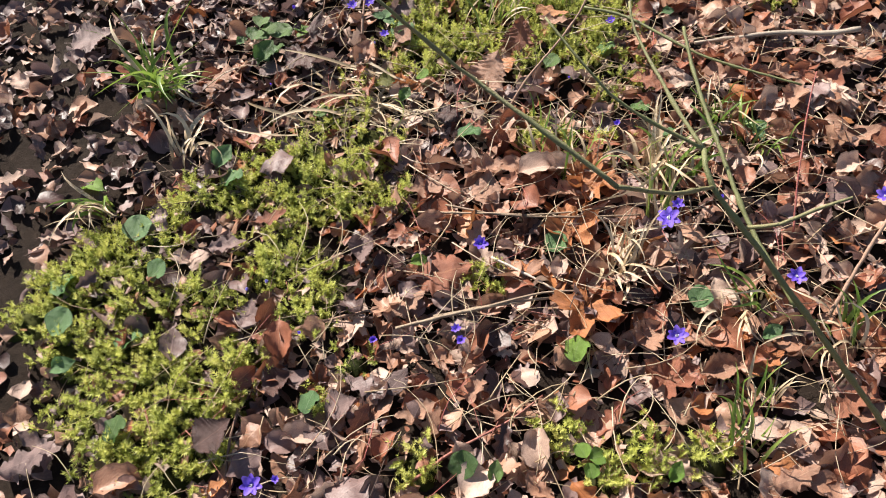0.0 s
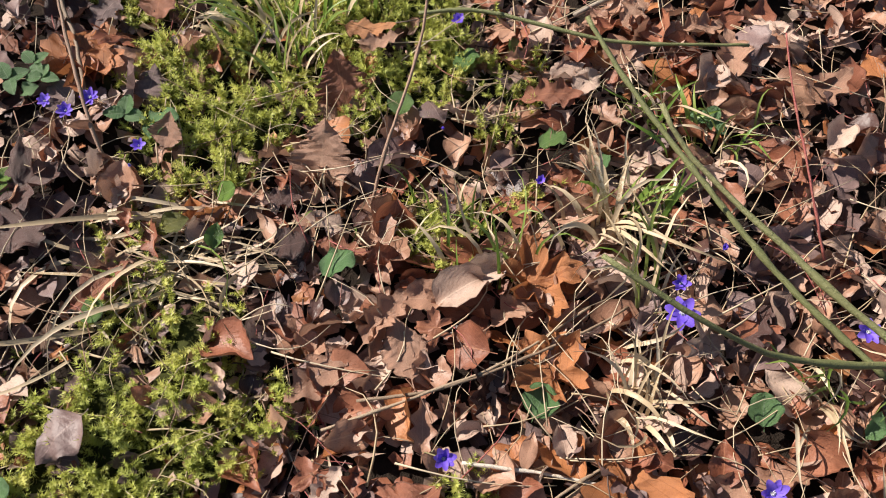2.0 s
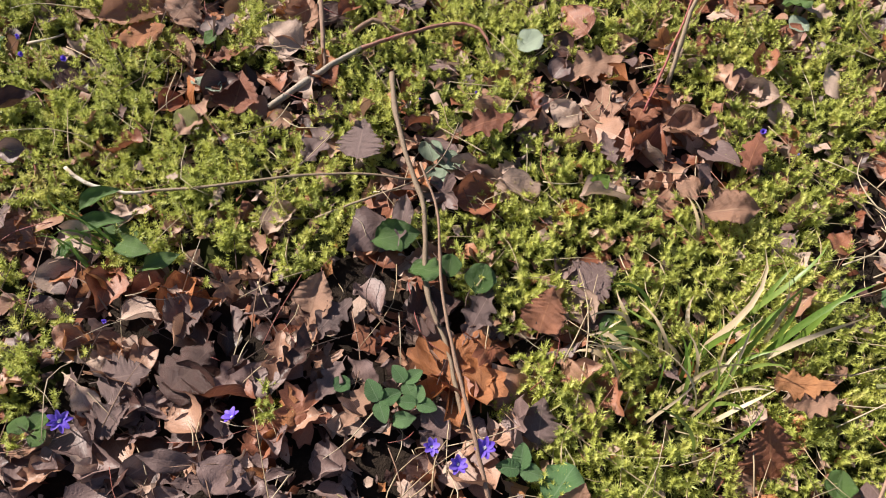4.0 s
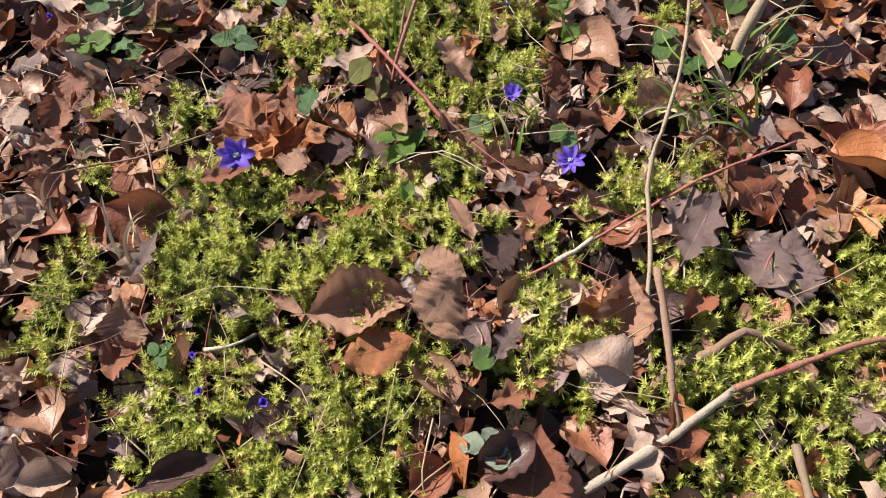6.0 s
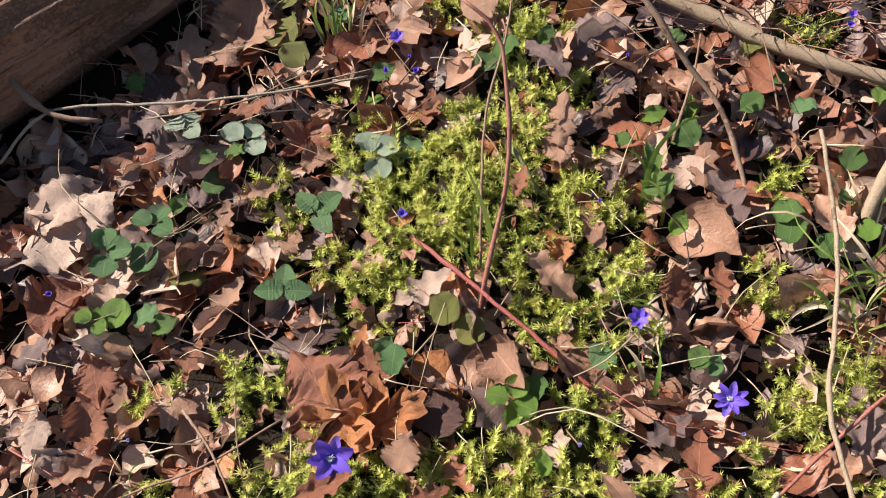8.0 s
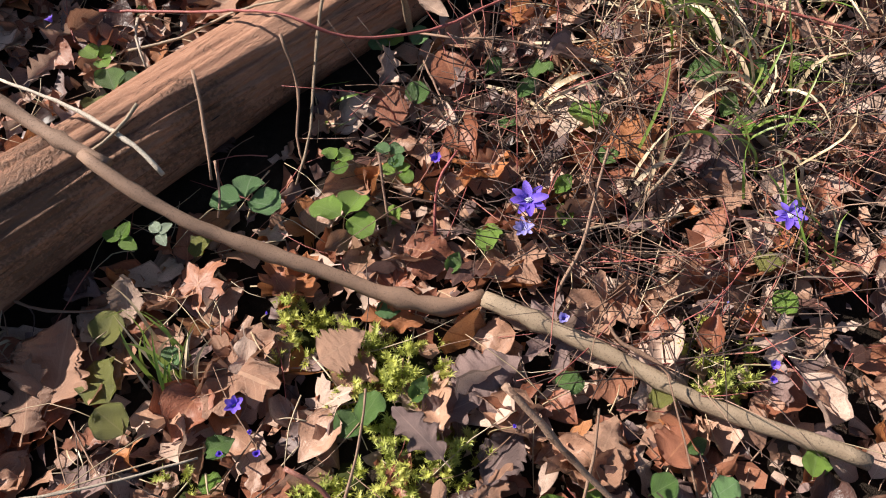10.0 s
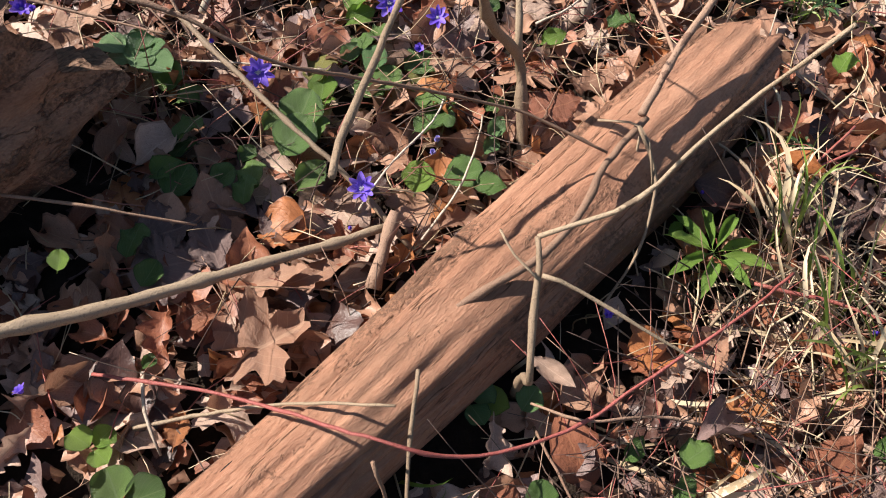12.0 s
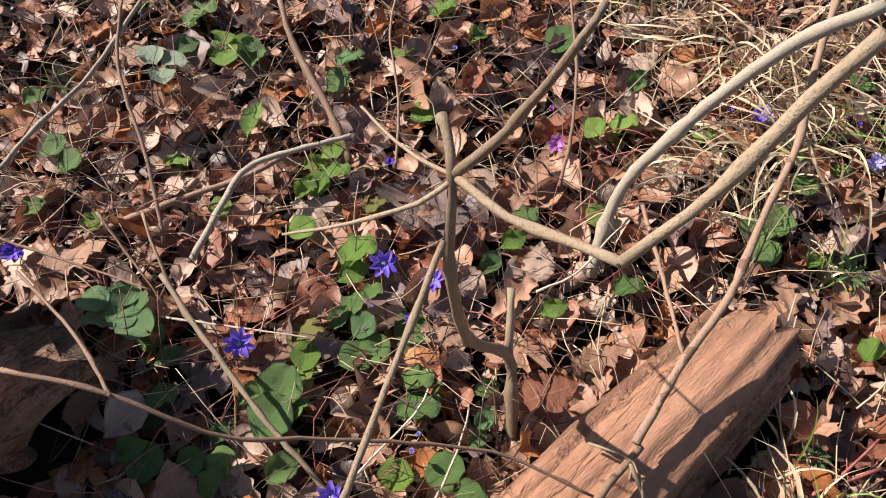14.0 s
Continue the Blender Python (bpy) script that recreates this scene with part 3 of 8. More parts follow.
# ---------------------------------------------------------------- logs
def log(name, label, x0, x1, y, heights, radii, mat, seed, ragged=0.03, lump=0.0, ledge=0.0):
    """A barkless log along x, uneven round its axis, with broken ends."""
    r = np.random.default_rng(seed)
    nx, na = 190, 140
    s, a = np.linspace(0, 1, nx), np.linspace(0, 2 * np.pi, na, endpoint=False)
    rad = np.interp(s, np.linspace(0, 1, len(radii)), radii)[:, None]
    S, A = np.meshgrid(s, a, indexing="ij")
    ph = r.uniform(0, 6.28, 8)
    rad = rad * (1 + 0.022 * np.sin(2 * A + ph[0] + 2.5 * S) + 0.018 * np.sin(3 * A + ph[1] - 4 * S) + 0.014 * np.sin(11 * A + ph[2] + 3 * S) + 0.012 * np.sin(19 * A + ph[3] + 5 * np.sin(5 * S)) + 0.016 * np.sin(9 * S + ph[4]))
    rad = rad - 0.012 * np.exp(-((A - 5.5 - 0.2 * np.sin(5 * S)) / 0.05) ** 2) - 0.008 * np.exp(-((A - 0.9 - 0.3 * np.sin(3 * S + 1)) / 0.04) ** 2)
    rad = rad * (1 + lump * (np.sin(5 * A + 14 * S + ph[1]) * np.sin(23 * S + ph[2]) + 0.8 * np.sin(9 * A - 31 * S + ph[3]) * np.cos(17 * S) + 0.5 * np.sin(17 * A + 50 * S)))
    # a rotted lower flank, set back below a wandering split
    lip = 2.02 + 0.16 * np.sin(7 * S + ph[5]) + 0.07 * np.sin(23 * S + ph[6]) + 0.03 * np.sin(61 * S + ph[7])
    flank = np.clip((A - lip) / 0.10, 0, 1) * np.clip((3.9 - A) / 0.8, 0, 1)
    rad = rad - ledge * flank * (0.7 + 0.3 * np.sin(13 * S + ph[3])) - 0.25 * ledge * flank * np.sin(34 * A + 9 * np.sin(6 * S))
    # short splits along the grain
    for _ in range(48):
        sc, ac, half, deep = r.uniform(0.02, 0.98), r.uniform(0, 2 * np.pi), r.uniform(0.02, 0.11), r.uniform(0.002, 0.008)
        off = (A - ac - r.normal(0, 1.2) * (S - sc) + np.pi) % (2 * np.pi) - np.pi
        rad = rad - deep * np.exp(-(off / 0.045) ** 2) * np.clip(1 - ((S - sc) / half) ** 2, 0, 1)
    end = ragged * (np.sin(3 * A + ph[5]) + 0.7 * np.sin(7 * A + ph[6]) + 0.5 * np.sin(13 * A + ph[7]))
    X = x0 + (x1 - x0) * S + end * (S ** 8 + (1 - S) ** 8)
    Y, Z = rad * np.cos(A), rad * np.sin(A) + (heights[1] - heights[0]) * S
    Y = Y + 0.012 * np.sin(3.2 * S + ph[0])
    co = np.stack([X - x0, Y, Z], 2).reshape(-1, 3)
    i = (np.arange(nx - 1)[:, None] * na + np.arange(na)[None]).ravel()
    j = (np.arange(nx - 1)[:, None] * na + (np.arange(na)[None] + 1) % na).ravel()
    tris = [np.stack([i, i + na, j + na], 1), np.stack([i, j + na, j], 1)]
    for row, flip, depth in ((0, 1, 0.03), (nx - 1, 0, -0.03)):
        ring = row * na + np.arange(na)
        inner = len(co) + np.arange(na)
        co = np.concatenate([co, (co[ring] - co[ring].mean(0)) * (1, 0.55, 0.55) + co[ring].mean(0) + np.stack([depth + 0.02 * r.normal(0, 1, na), np.zeros(na), np.zeros(na)], 1)])
        mid = len(co)
        co = np.concatenate([co, co[inner].mean(0, keepdims=True) + [[depth, 0, 0]]])
        nxt = np.roll(np.arange(na), -1)
        faces = np.concatenate([np.stack([ring, inner, inner[nxt]], 1), np.stack([ring, inner[nxt], ring[nxt]], 1), np.stack([inner, np.full(na, mid), inner[nxt]], 1)])
        tris.append(faces if flip else faces[:, ::-1])
    ob = new(name, mesh_from(name, co, np.concatenate(tris), [mat]))
    ob.location = (x0, y, heights[0])
    return tagged(ob, label, "log")


# ---------------------------------------------------------------- the ground
def spaced(a, b, step, far):
    core = np.arange(a, b + step / 2, step)
    grow = np.cumsum(step * 1.35 ** np.arange(1, 40))
    grow = grow[grow < far]
    return np.concatenate([a - grow[::-1], core, b + grow])


gx, gy = spaced(-1.6, 2.9, 0.045, 3000), spaced(0.0, 6.4, 0.045, 3000)
GX, GY = np.meshgrid(gx, gy, indexing="ij")
bump = 0.006 * rng.normal(0, 1, GX.shape) * ((np.abs(GX) < 4) & (np.abs(GY) < 8))
GZ = ground_z(GX, GY) * (np.hypot(GX, GY) < 60) - 0.006 + bump * 0.5
ground = new("ground", mesh_from("ground", np.stack([GX, GY, GZ], 2).reshape(-1, 3), grid_tris(len(gx), len(gy)), [M_SOIL]))
tagged(ground, "dark brown woodland soil under dead leaves", "ground", kind="structure")

# ---------------------------------------------------------------- the place, thing by thing
# moss cushions: middle and radius
MOSS = []
MOSS += [(-0.811, 1.09, 0.092), (-0.782, 0.955, 0.088), (-0.9, 1.196, 0.068), (-0.694, 1.171, 0.068), (-0.514, 1.125, 0.061), (-0.503, 0.91, 0.05), (-0.724, 0.847, 0.073), (-0.573, 1.169, 0.055), (-0.605, 1.38, 0.058), (-0.43, 1.435, 0.075), (-0.266, 1.338, 0.058), (-0.399, 1.182, 0.055), (-0.083, 1.322, 0.044), (0.208, 1.798, 0.085), (0.396, 1.742, 0.076), (0.538, 1.7, 0.067), (0.584, 1.532, 0.056), (0.357, 0.58, 0.046), (0.171, 0.573, 0.046), (-0.103, 1.69, 0.065), (-0.291, 1.468, 0.137), (-0.182, 1.367, 0.089), (-0.745, 1.289, 0.113), (-0.632, 1.306, 0.071), (-0.355, 1.248, 0.085), (-0.309, 1.1, 0.081), (-0.67, 1.015, 0.116), (-0.615, 0.901, 0.099), (0.106, 1.829, 0.119), (0.34, 1.879, 0.122)]
MOSS += [(-0.16, 0.686, 0.047), (0.242, 0.62, 0.058), (0.065, 1.06, 0.041), (0.115, 0.696, 0.048), (0.282, 1.363, 0.045), (-0.639, 0.77, 0.071), (-0.476, 0.979, 0.064), (-0.536, 1.446, 0.06), (-0.121, 1.495, 0.069), (-0.251, 0.922, 0.038), (-0.831, 1.266, 0.07), (-0.574, 0.81, 0.06), (-0.331, 0.842, 0.031), (0.447, 1.354, 0.045), (0.468, 1.675, 0.066), (0.135, 2.205, 0.068), (0.067, 1.716, 0.04), (0.53, 1.625, 0.044), (0.275, 1.453, 0.035), (0.491, 1.499, 0.037), (-0.104, 2.412, 0.067), (0.029, 2.5, 0.059), (0.102, 2.333, 0.046), (0.139, 2.013, 0.044), (0.32, 1.665, 0.042), (1.031, 1.715, 0.063), (0.234, 2.219, 0.105), (0.37, 2.207, 0.096), (0.431, 2.049, 0.094), (0.482, 1.904, 0.104)]
MOSS += [(0.563, 2.005, 0.096), (0.54, 1.787, 0.057), (0.124, 1.77, 0.072), (0.452, 1.633, 0.043), (-0.18, 1.6, 0.037), (0.322, 1.387, 0.04), (-0.269, 2.2, 0.031), (0.155, 1.954, 0.043), (0.189, 2.126, 0.057), (0.591, 1.911, 0.059), (0.014, 1.75, 0.03), (-0.6, 2.444, 0.086), (-0.545, 2.516, 0.06), (-0.428, 2.755, 0.077), (-0.289, 2.869, 0.127), (-0.206, 2.608, 0.087), (-0.406, 3.006, 0.094), (-0.485, 2.906, 0.068), (-0.209, 2.524, 0.085), (-0.347, 2.552, 0.062), (-0.268, 3.171, 0.101), (-0.115, 3.105, 0.076), (-0.123, 2.654, 0.089), (0.025, 2.864, 0.073), (-0.065, 2.544, 0.066), (-0.02, 2.481, 0.054), (0.16, 2.568, 0.069), (0.269, 2.7, 0.097), (0.444, 2.717, 0.1), (0.422, 2.541, 0.071)]
MOSS += [(0.171, 2.156, 0.071), (0.364, 2.31, 0.088), (0.666, 2.647, 0.114), (0.767, 2.559, 0.1), (0.746, 2.41, 0.096), (0.85, 2.323, 0.095), (0.701, 2.126, 0.077), (0.809, 2.201, 0.092), (0.428, 2.093, 0.062), (0.42, 1.998, 0.08), (0.128, 1.968, 0.056), (0.013, 2.021, 0.028), (0.323, 1.948, 0.048), (-0.053, 2.414, 0.042), (-0.577, 2.632, 0.051), (0.277, 2.409, 0.045), (-0.549, 3.244, 0.045), (-0.474, 3.305, 0.055), (-0.534, 3.197, 0.045), (-0.328, 3.541, 0.035), (-0.22, 3.463, 0.052), (-0.287, 3.354, 0.049), (-0.277, 3.257, 0.071), (-0.334, 3.248, 0.047), (-0.234, 3.267, 0.048), (-0.181, 3.262, 0.032), (-0.32, 3.15, 0.045), (-0.147, 3.18, 0.039), (-0.083, 3.168, 0.07), (-0.036, 3.122, 0.062)]
MOSS += [(0.054, 3.166, 0.04), (-0.065, 3.202, 0.048), (0.014, 3.059, 0.038), (-0.161, 3.105, 0.03), (-0.042, 3.494, 0.072), (-0.048, 3.645, 0.047), (0.096, 3.55, 0.075), (0.18, 3.495, 0.083), (0.207, 3.428, 0.063), (0.035, 3.503, 0.045), (0.167, 3.284, 0.051), (0.149, 3.213, 0.049), (0.099, 3.274, 0.034), (0.188, 2.997, 0.038), (0.061, 2.915, 0.057), (0.264, 3.011, 0.046), (0.325, 2.993, 0.046), (0.351, 3.127, 0.041), (0.239, 2.826, 0.042), (0.264, 2.783, 0.055), (0.195, 2.774, 0.048), (-0.219, 3.017, 0.043), (-0.102, 2.95, 0.035), (0.066, 2.847, 0.041), (-0.393, 3.418, 0.033), (0.054, 3.06, 0.03), (0.102, 3.472, 0.054), (0.126, 3.398, 0.044), (0.067, 3.618, 0.054), (0.132, 3.334, 0.041)]
MOSS += [(0.331, 3.644, 0.038), (0.383, 3.653, 0.038), (0.112, 3.607, 0.045), (0.192, 3.568, 0.045), (0.252, 3.547, 0.061), (0.201, 3.457, 0.043), (0.147, 3.428, 0.056), (0.054, 3.566, 0.036), (0.42, 3.672, 0.041), (0.411, 3.625, 0.032), (0.373, 3.758, 0.034), (0.111, 3.71, 0.031), (0.695, 3.385, 0.055), (0.479, 3.25, 0.028), (0.073, 3.675, 0.023), (0.368, 3.517, 0.023), (0.371, 3.564, 0.024), (0.317, 3.406, 0.022), (0.46, 3.225, 0.028), (0.353, 3.823, 0.026), (1.514, 3.873, 0.046)]
MOSS += [(-0.248, 3.299, 0.084), (-0.159, 3.245, 0.061), (0.226, 3.265, 0.048), (-0.32, 3.122, 0.063), (-0.182, 3.129, 0.065), (0.262, 2.869, 0.054), (0.292, 3.0, 0.044), (0.127, 2.988, 0.042), (-0.414, 3.102, 0.041), (-0.194, 2.933, 0.103), (-0.437, 2.807, 0.085), (-0.26, 2.741, 0.097), (0.106, 2.576, 0.088), (0.193, 2.73, 0.105), (0.473, 2.627, 0.071), (0.637, 2.563, 0.12), (0.867, 2.155, 0.136), (0.784, 2.254, 0.126), (0.679, 2.036, 0.106), (0.576, 1.798, 0.097), (0.302, 2.471, 0.078), (0.237, 1.963, 0.057), (-0.017, 2.438, 0.062), (-0.076, 2.584, 0.086), (0.288, 2.589, 0.069), (1.071, 2.281, 0.109), (0.395, 2.675, 0.071), (0.384, 3.699, 0.047), (0.341, 3.782, 0.04), (0.264, 3.496, 0.049)]
MOSS += [(0.242, 3.386, 0.06), (0.333, 3.562, 0.037), (0.381, 3.532, 0.029), (0.274, 3.601, 0.037), (-0.048, 3.678, 0.035), (0.287, 3.342, 0.033), (0.338, 2.038, 0.087), (0.525, 1.843, 0.087), (0.102, 1.906, 0.05), (0.306, 1.417, 0.038)]

log("fallen_log", "barkless sunlit fallen log, brown and cracked along its grain", -0.89, 1.43, 4.146, (0.090, 0.034), [0.118, 0.115, 0.110, 0.092, 0.074, 0.071, 0.084, 0.090, 0.080], M_LOG, 4, 0.02, 0.020, 0.008)
log("rotten_log", "broken end of a thick rotten log without bark", -0.74, 0.63, 4.860, (0.125, 0.125), [0.18, 0.19, 0.195, 0.19, 0.175], M_LOG_OLD, 9, 0.045, 0.07, 0.0)

# hepatica flowers
flower("violet", 0.066, 1.107, 0.055, 0.041, 168, 17, 0.75, 7)
flower("violet", 0.382, 0.799, 0.055, 0.046, 139, 15, 0.8, 7)
flower("violet", 0.663, 0.865, 0.055, 0.043, 130, 19, 0.8, 7)
flower("violet", -0.197, 0.938, 0.055, 0.027, -175, 14, 0.5, 7)
flower("violet", -0.028, 0.894, 0.055, 0.029, 171, 14, 0.6, 7)
flower("violet", -0.339, 0.991, 0.055, 0.020, -165, 15, 0.3, 7)
flower("pale", -0.435, 1.121, 0.055, 0.024, -162, 18, 0.15, 7)
flower("pale", -0.392, 1.129, 0.055, 0.024, -164, 18, 0.2, 7)
flower("violet", -0.460, 0.705, 0.055, 0.047, -147, 12, 0.85, 7)
flower("violet", -0.416, 0.705, 0.055, 0.024, -151, 11, 0.5, 7)
flower("violet", 0.462, 1.051, 0.080, 0.053, 118, 27, 1, 7)
flower("violet", 0.498, 1.086, 0.070, 0.033, 120, 16, 0.8, 6)
flower("violet", 0.459, 1.353, 0.055, 0.026, 137, 18, 0.5, 7)
flower("violet", 0.933, 1.002, 0.055, 0.044, 104, 22, 0.8, 7)
flower("violet", 0.601, 1.088, 0.055, 0.023, 116, 17, 0.4, 7)
flower("violet", -0.031, 0.920, 0.055, 0.027, 156, 5, 0.7, 7)
flower("violet", -0.097, 1.999, 0.055, 0.030, 174, 8, 0.8, 7)
flower("violet", -0.078, 1.958, 0.055, 0.034, 172, 14, 0.8, 7)
flower("violet", -0.033, 1.957, 0.055, 0.036, 168, 8, 0.9, 7)
flower("violet", -0.015, 1.817, 0.055, 0.030, 162, 8, 0.8, 6)
flower("pale", -0.045, 1.792, 0.055, 0.017, 165, 11, 0.15, 7)
flower("violet", 0.565, 1.694, 0.055, 0.034, 115, 18, 0.6, 7)
flower("violet", 0.399, 1.529, 0.055, 0.016, 108, 14, 0.3, 7)
flower("violet", -0.236, 1.994, 0.055, 0.021, -173, 15, 0.4, 7)
flower("violet", -0.327, 1.715, 0.055, 0.014, -156, 10, 0.3, 7)
flower("violet", -0.541, 2.320, 0.055, 0.037, -144, 23, 1, 8)
flower("violet", -0.324, 2.190, 0.055, 0.035, -161, -35, 0.8, 6)
flower("violet", 0.702, 2.162, 0.055, 0.029, 107, 20, 0.3, 7)
flower("violet", -0.428, 2.433, 0.055, 0.022, -159, 14, 0.3, 7)
flower("violet", -0.366, 3.025, 0.055, 0.027, -173, 23, 0.35, 7)
flower("violet", -0.302, 2.973, 0.055, 0.027, -175, 22, 0.35, 7)
flower("violet", 0.217, 2.548, 0.055, 0.014, 147, 18, 0.2, 7)
flower("violet", 0.313, 2.507, 0.055, 0.016, 140, 18, 0.2, 7)
flower("pale", 0.725, 2.093, 0.055, 0.013, 103, 20, 0.15, 7)
flower("violet", -0.203, 3.313, 0.065, 0.056, -172, 29, 1, 7)
flower("violet", 0.192, 3.074, 0.055, 0.043, 131, 24, 1, 8)
flower("violet", 0.182, 3.210, 0.055, 0.033, 143, 16, 0.75, 7)
flower("violet", -0.369, 3.725, 0.055, 0.023, -166, 24, 0.3, 7)
flower("violet", 0.053, 3.511, 0.055, 0.025, 166, 21, 0.45, 7)
flower("pale", 0.028, 3.146, 0.040, 0.018, 156, 12, 0.12, 6)
flower("violet", 0.259, 3.356, 0.055, 0.017, 145, 20, 0.2, 7)
flower("pale", -0.380, 3.489, 0.055, 0.016, -160, 21, 0.2, 7)
flower("pale", 0.178, 3.036, 0.040, 0.016, 128, 12, 0.15, 6)
flower("violet", -0.358, 3.069, 0.055, 0.025, -141, 11, 0.3, 7)
flower("pale", 0.172, 3.182, 0.030, 0.012, 142, 15, 0.1, 6)
flower("violet", 0.711, 3.327, 0.055, 0.021, 107, 22, 0.35, 7)
flower("violet", 0.257, 3.368, 0.055, 0.013, 127, 15, 0.15, 7)
flower("violet", 0.223, 3.744, 0.060, 0.029, 170, 16, 0.7, 6)
flower("violet", 0.176, 3.710, 0.055, 0.021, 175, 15, 0.3, 7)
flower("violet", 0.208, 3.680, 0.055, 0.021, 170, 14, 0.35, 7)
flower("violet", 0.217, 3.707, 0.055, 0.015, 170, 15, 0.3, 7)
flower("violet", 0.323, 3.815, 0.055, 0.013, 162, 18, 0.2, 7)
flower("violet", 0.448, 3.498, 0.055, 0.015, 129, 13, 0.25, 7)
flower("violet", 0.727, 3.336, 0.055, 0.021, 99, 18, 0.5, 7)
flower("violet", 0.673, 3.695, 0.070, 0.054, 130, 8, 1, 8)
flower("pale", 0.645, 3.676, 0.050, 0.036, 130, 8, 0.7, 8)
flower("pale", 0.588, 3.551, 0.055, 0.031, 124, 17, 0.4, 7)
flower("violet", 0.906, 3.444, 0.060, 0.044, 105, 8, 1, 8)
flower("violet", 0.637, 3.839, 0.055, 0.026, 140, 22, 0.6, 7)
flower("pale", 0.752, 3.425, 0.055, 0.011, 107, 19, 0.15, 7)
flower("violet", 0.375, 4.458, 0.055, 0.025, 176, -35, 0.6, 7)
flower("violet", 0.926, 4.032, 0.055, 0.018, 111, 17, 0.3, 7)
flower("violet", 1.143, 3.774, 0.055, 0.018, 87, 21, 0.3, 7)
flower("violet", 0.837, 4.379, 0.070, 0.047, 143, 15, 0.8, 8)
flower("violet", 0.795, 4.360, 0.040, 0.018, 146, 14, 0.15, 6)
flower("violet", 0.876, 4.637, 0.065, 0.049, 153, 36, 0.95, 8)
flower("violet", 1.114, 4.604, 0.065, 0.049, 137, 40, 0.95, 8)
flower("violet", 1.152, 4.536, 0.055, 0.040, 132, 22, 0.9, 8)
flower("violet", 1.081, 4.509, 0.055, 0.029, 134, 20, 0.5, 7)
flower("violet", 1.059, 4.560, 0.055, 0.022, 138, 21, 0.15, 7)
flower("violet", 0.871, 4.740, 0.055, 0.022, 156, 22, 0.15, 7)
flower("pale", 0.955, 4.360, 0.055, 0.028, 132, 16, 0.2, 7)
flower("violet", 0.720, 4.981, 0.055, 0.026, 169, 25, 0.3, 6)
flower("violet", 0.929, 4.032, 0.055, 0.022, 98, 12, 0.5, 7)
flower("violet", 1.168, 4.050, 0.055, 0.017, 97, 18, 0.2, 7)
flower("violet", 1.819, 4.402, 0.055, 0.040, 106, 44, 0.9, 7)
flower("pink", 1.492, 4.598, 0.055, 0.037, 123, 38, 0.8, 6)
flower("pink", 1.543, 4.658, 0.055, 0.026, 125, 23, 0.3, 6)
flower("pale", 1.871, 4.209, 0.055, 0.038, 96, 44, 0.9, 8)
flower("violet", 0.709, 4.995, 0.055, 0.039, -179, 21, 0.8, 7)
flower("violet", 1.251, 4.752, 0.055, 0.030, 142, 20, 0.4, 7)
flower("violet", 1.196, 4.963, 0.055, 0.018, 152, 22, 0.2, 7)
flower("pale", 1.522, 4.883, 0.055, 0.021, 135, 24, 0.3, 7)
flower("violet", 1.437, 4.883, 0.055, 0.016, 138, 23, 0.2, 7)
flower("violet", 1.137, 5.348, 0.055, 0.017, 162, 27, 0.2, 7)
flower("violet", 1.926, 4.274, 0.055, 0.020, 98, 25, 0.3, 7)
flower("violet", 1.782, 4.446, 0.055, 0.018, 108, 24, 0.3, 7)
flower("pale", 0.975, 4.371, 0.055, 0.027, 138, 10, 0.2, 7)

# large fallen leaves
dead_leaf("oak", "tan", 0.005, 1.325, 0.018, 0.145, 97, 0, 0, 1)
dead_leaf("beech", "tan", 0.119, 1.268, 0.018, 0.117, -23, 0, 0, 2)
dead_leaf("maple", "orange", 0.273, 1.120, 0.018, 0.125, -3, 0, 0, 3)
dead_leaf("oak", "dark", 0.538, 0.973, 0.018, 0.132, -83, 0, 0, 4)
dead_leaf("maple", "orange", 0.236, 0.910, 0.018, 0.139, 147, 0, 0, 0)
dead_leaf("lime", "russet", -0.028, 1.086, 0.018, 0.146, -93, 0, 0, 1)
dead_leaf("oak", "tan", -0.127, 1.025, 0.018, 0.119, -73, 0, 0, 2)
dead_leaf("lime", "grey", -0.446, 1.073, 0.018, 0.083, -23, 0, 0, 3)
dead_leaf("oak", "grey", -0.481, 1.267, 0.018, 0.101, -93, 0, 0, 4)
dead_leaf("lime", "russet", 0.330, 1.730, 0.018, 0.120, -23, 40, 0, 0)
dead_leaf("beech", "pale", 0.660, 1.460, 0.018, 0.084, -83, 0, 0, 1)
dead_leaf("oak", "tan", -0.461, 1.818, 0.018, 0.134, 147, 0, 0, 2)
dead_leaf("lime", "grey", -0.810, 2.081, 0.018, 0.142, -83, 0, 0, 3)
dead_leaf("lime", "tan", 0.344, 0.829, 0.018, 0.090, -73, 0, 0, 4)
dead_leaf("oak", "tan", -0.023, 0.802, 0.018, 0.088, -33, 0, 0, 0)
dead_leaf("oak", "tan", -0.140, 0.784, 0.018, 0.098, 97, 0, 0, 1)
dead_leaf("oak", "grey", -0.887, 0.864, 0.018, 0.130, -73, 0, 0, 2)
dead_leaf("beech", "russet", 0.184, 1.411, 0.018, 0.095, -23, 50, 0, 3)
dead_leaf("oak", "tan", 0.914, 1.590, 0.018, 0.176, -73, 0, 0, 4)
dead_leaf("oak", "tan", 0.899, 1.341, 0.018, 0.137, -43, 0, 0, 0)
dead_leaf("oak", "tan", 0.964, 1.191, 0.018, 0.144, -93, 0, 0, 1)
dead_leaf("lime", "dark", -0.235, 1.818, 0.018, 0.135, -73, 0, 0, 2)
dead_leaf("lime", "dark", -0.531, 0.822, 0.018, 0.097, -63, 0, 0, 3)
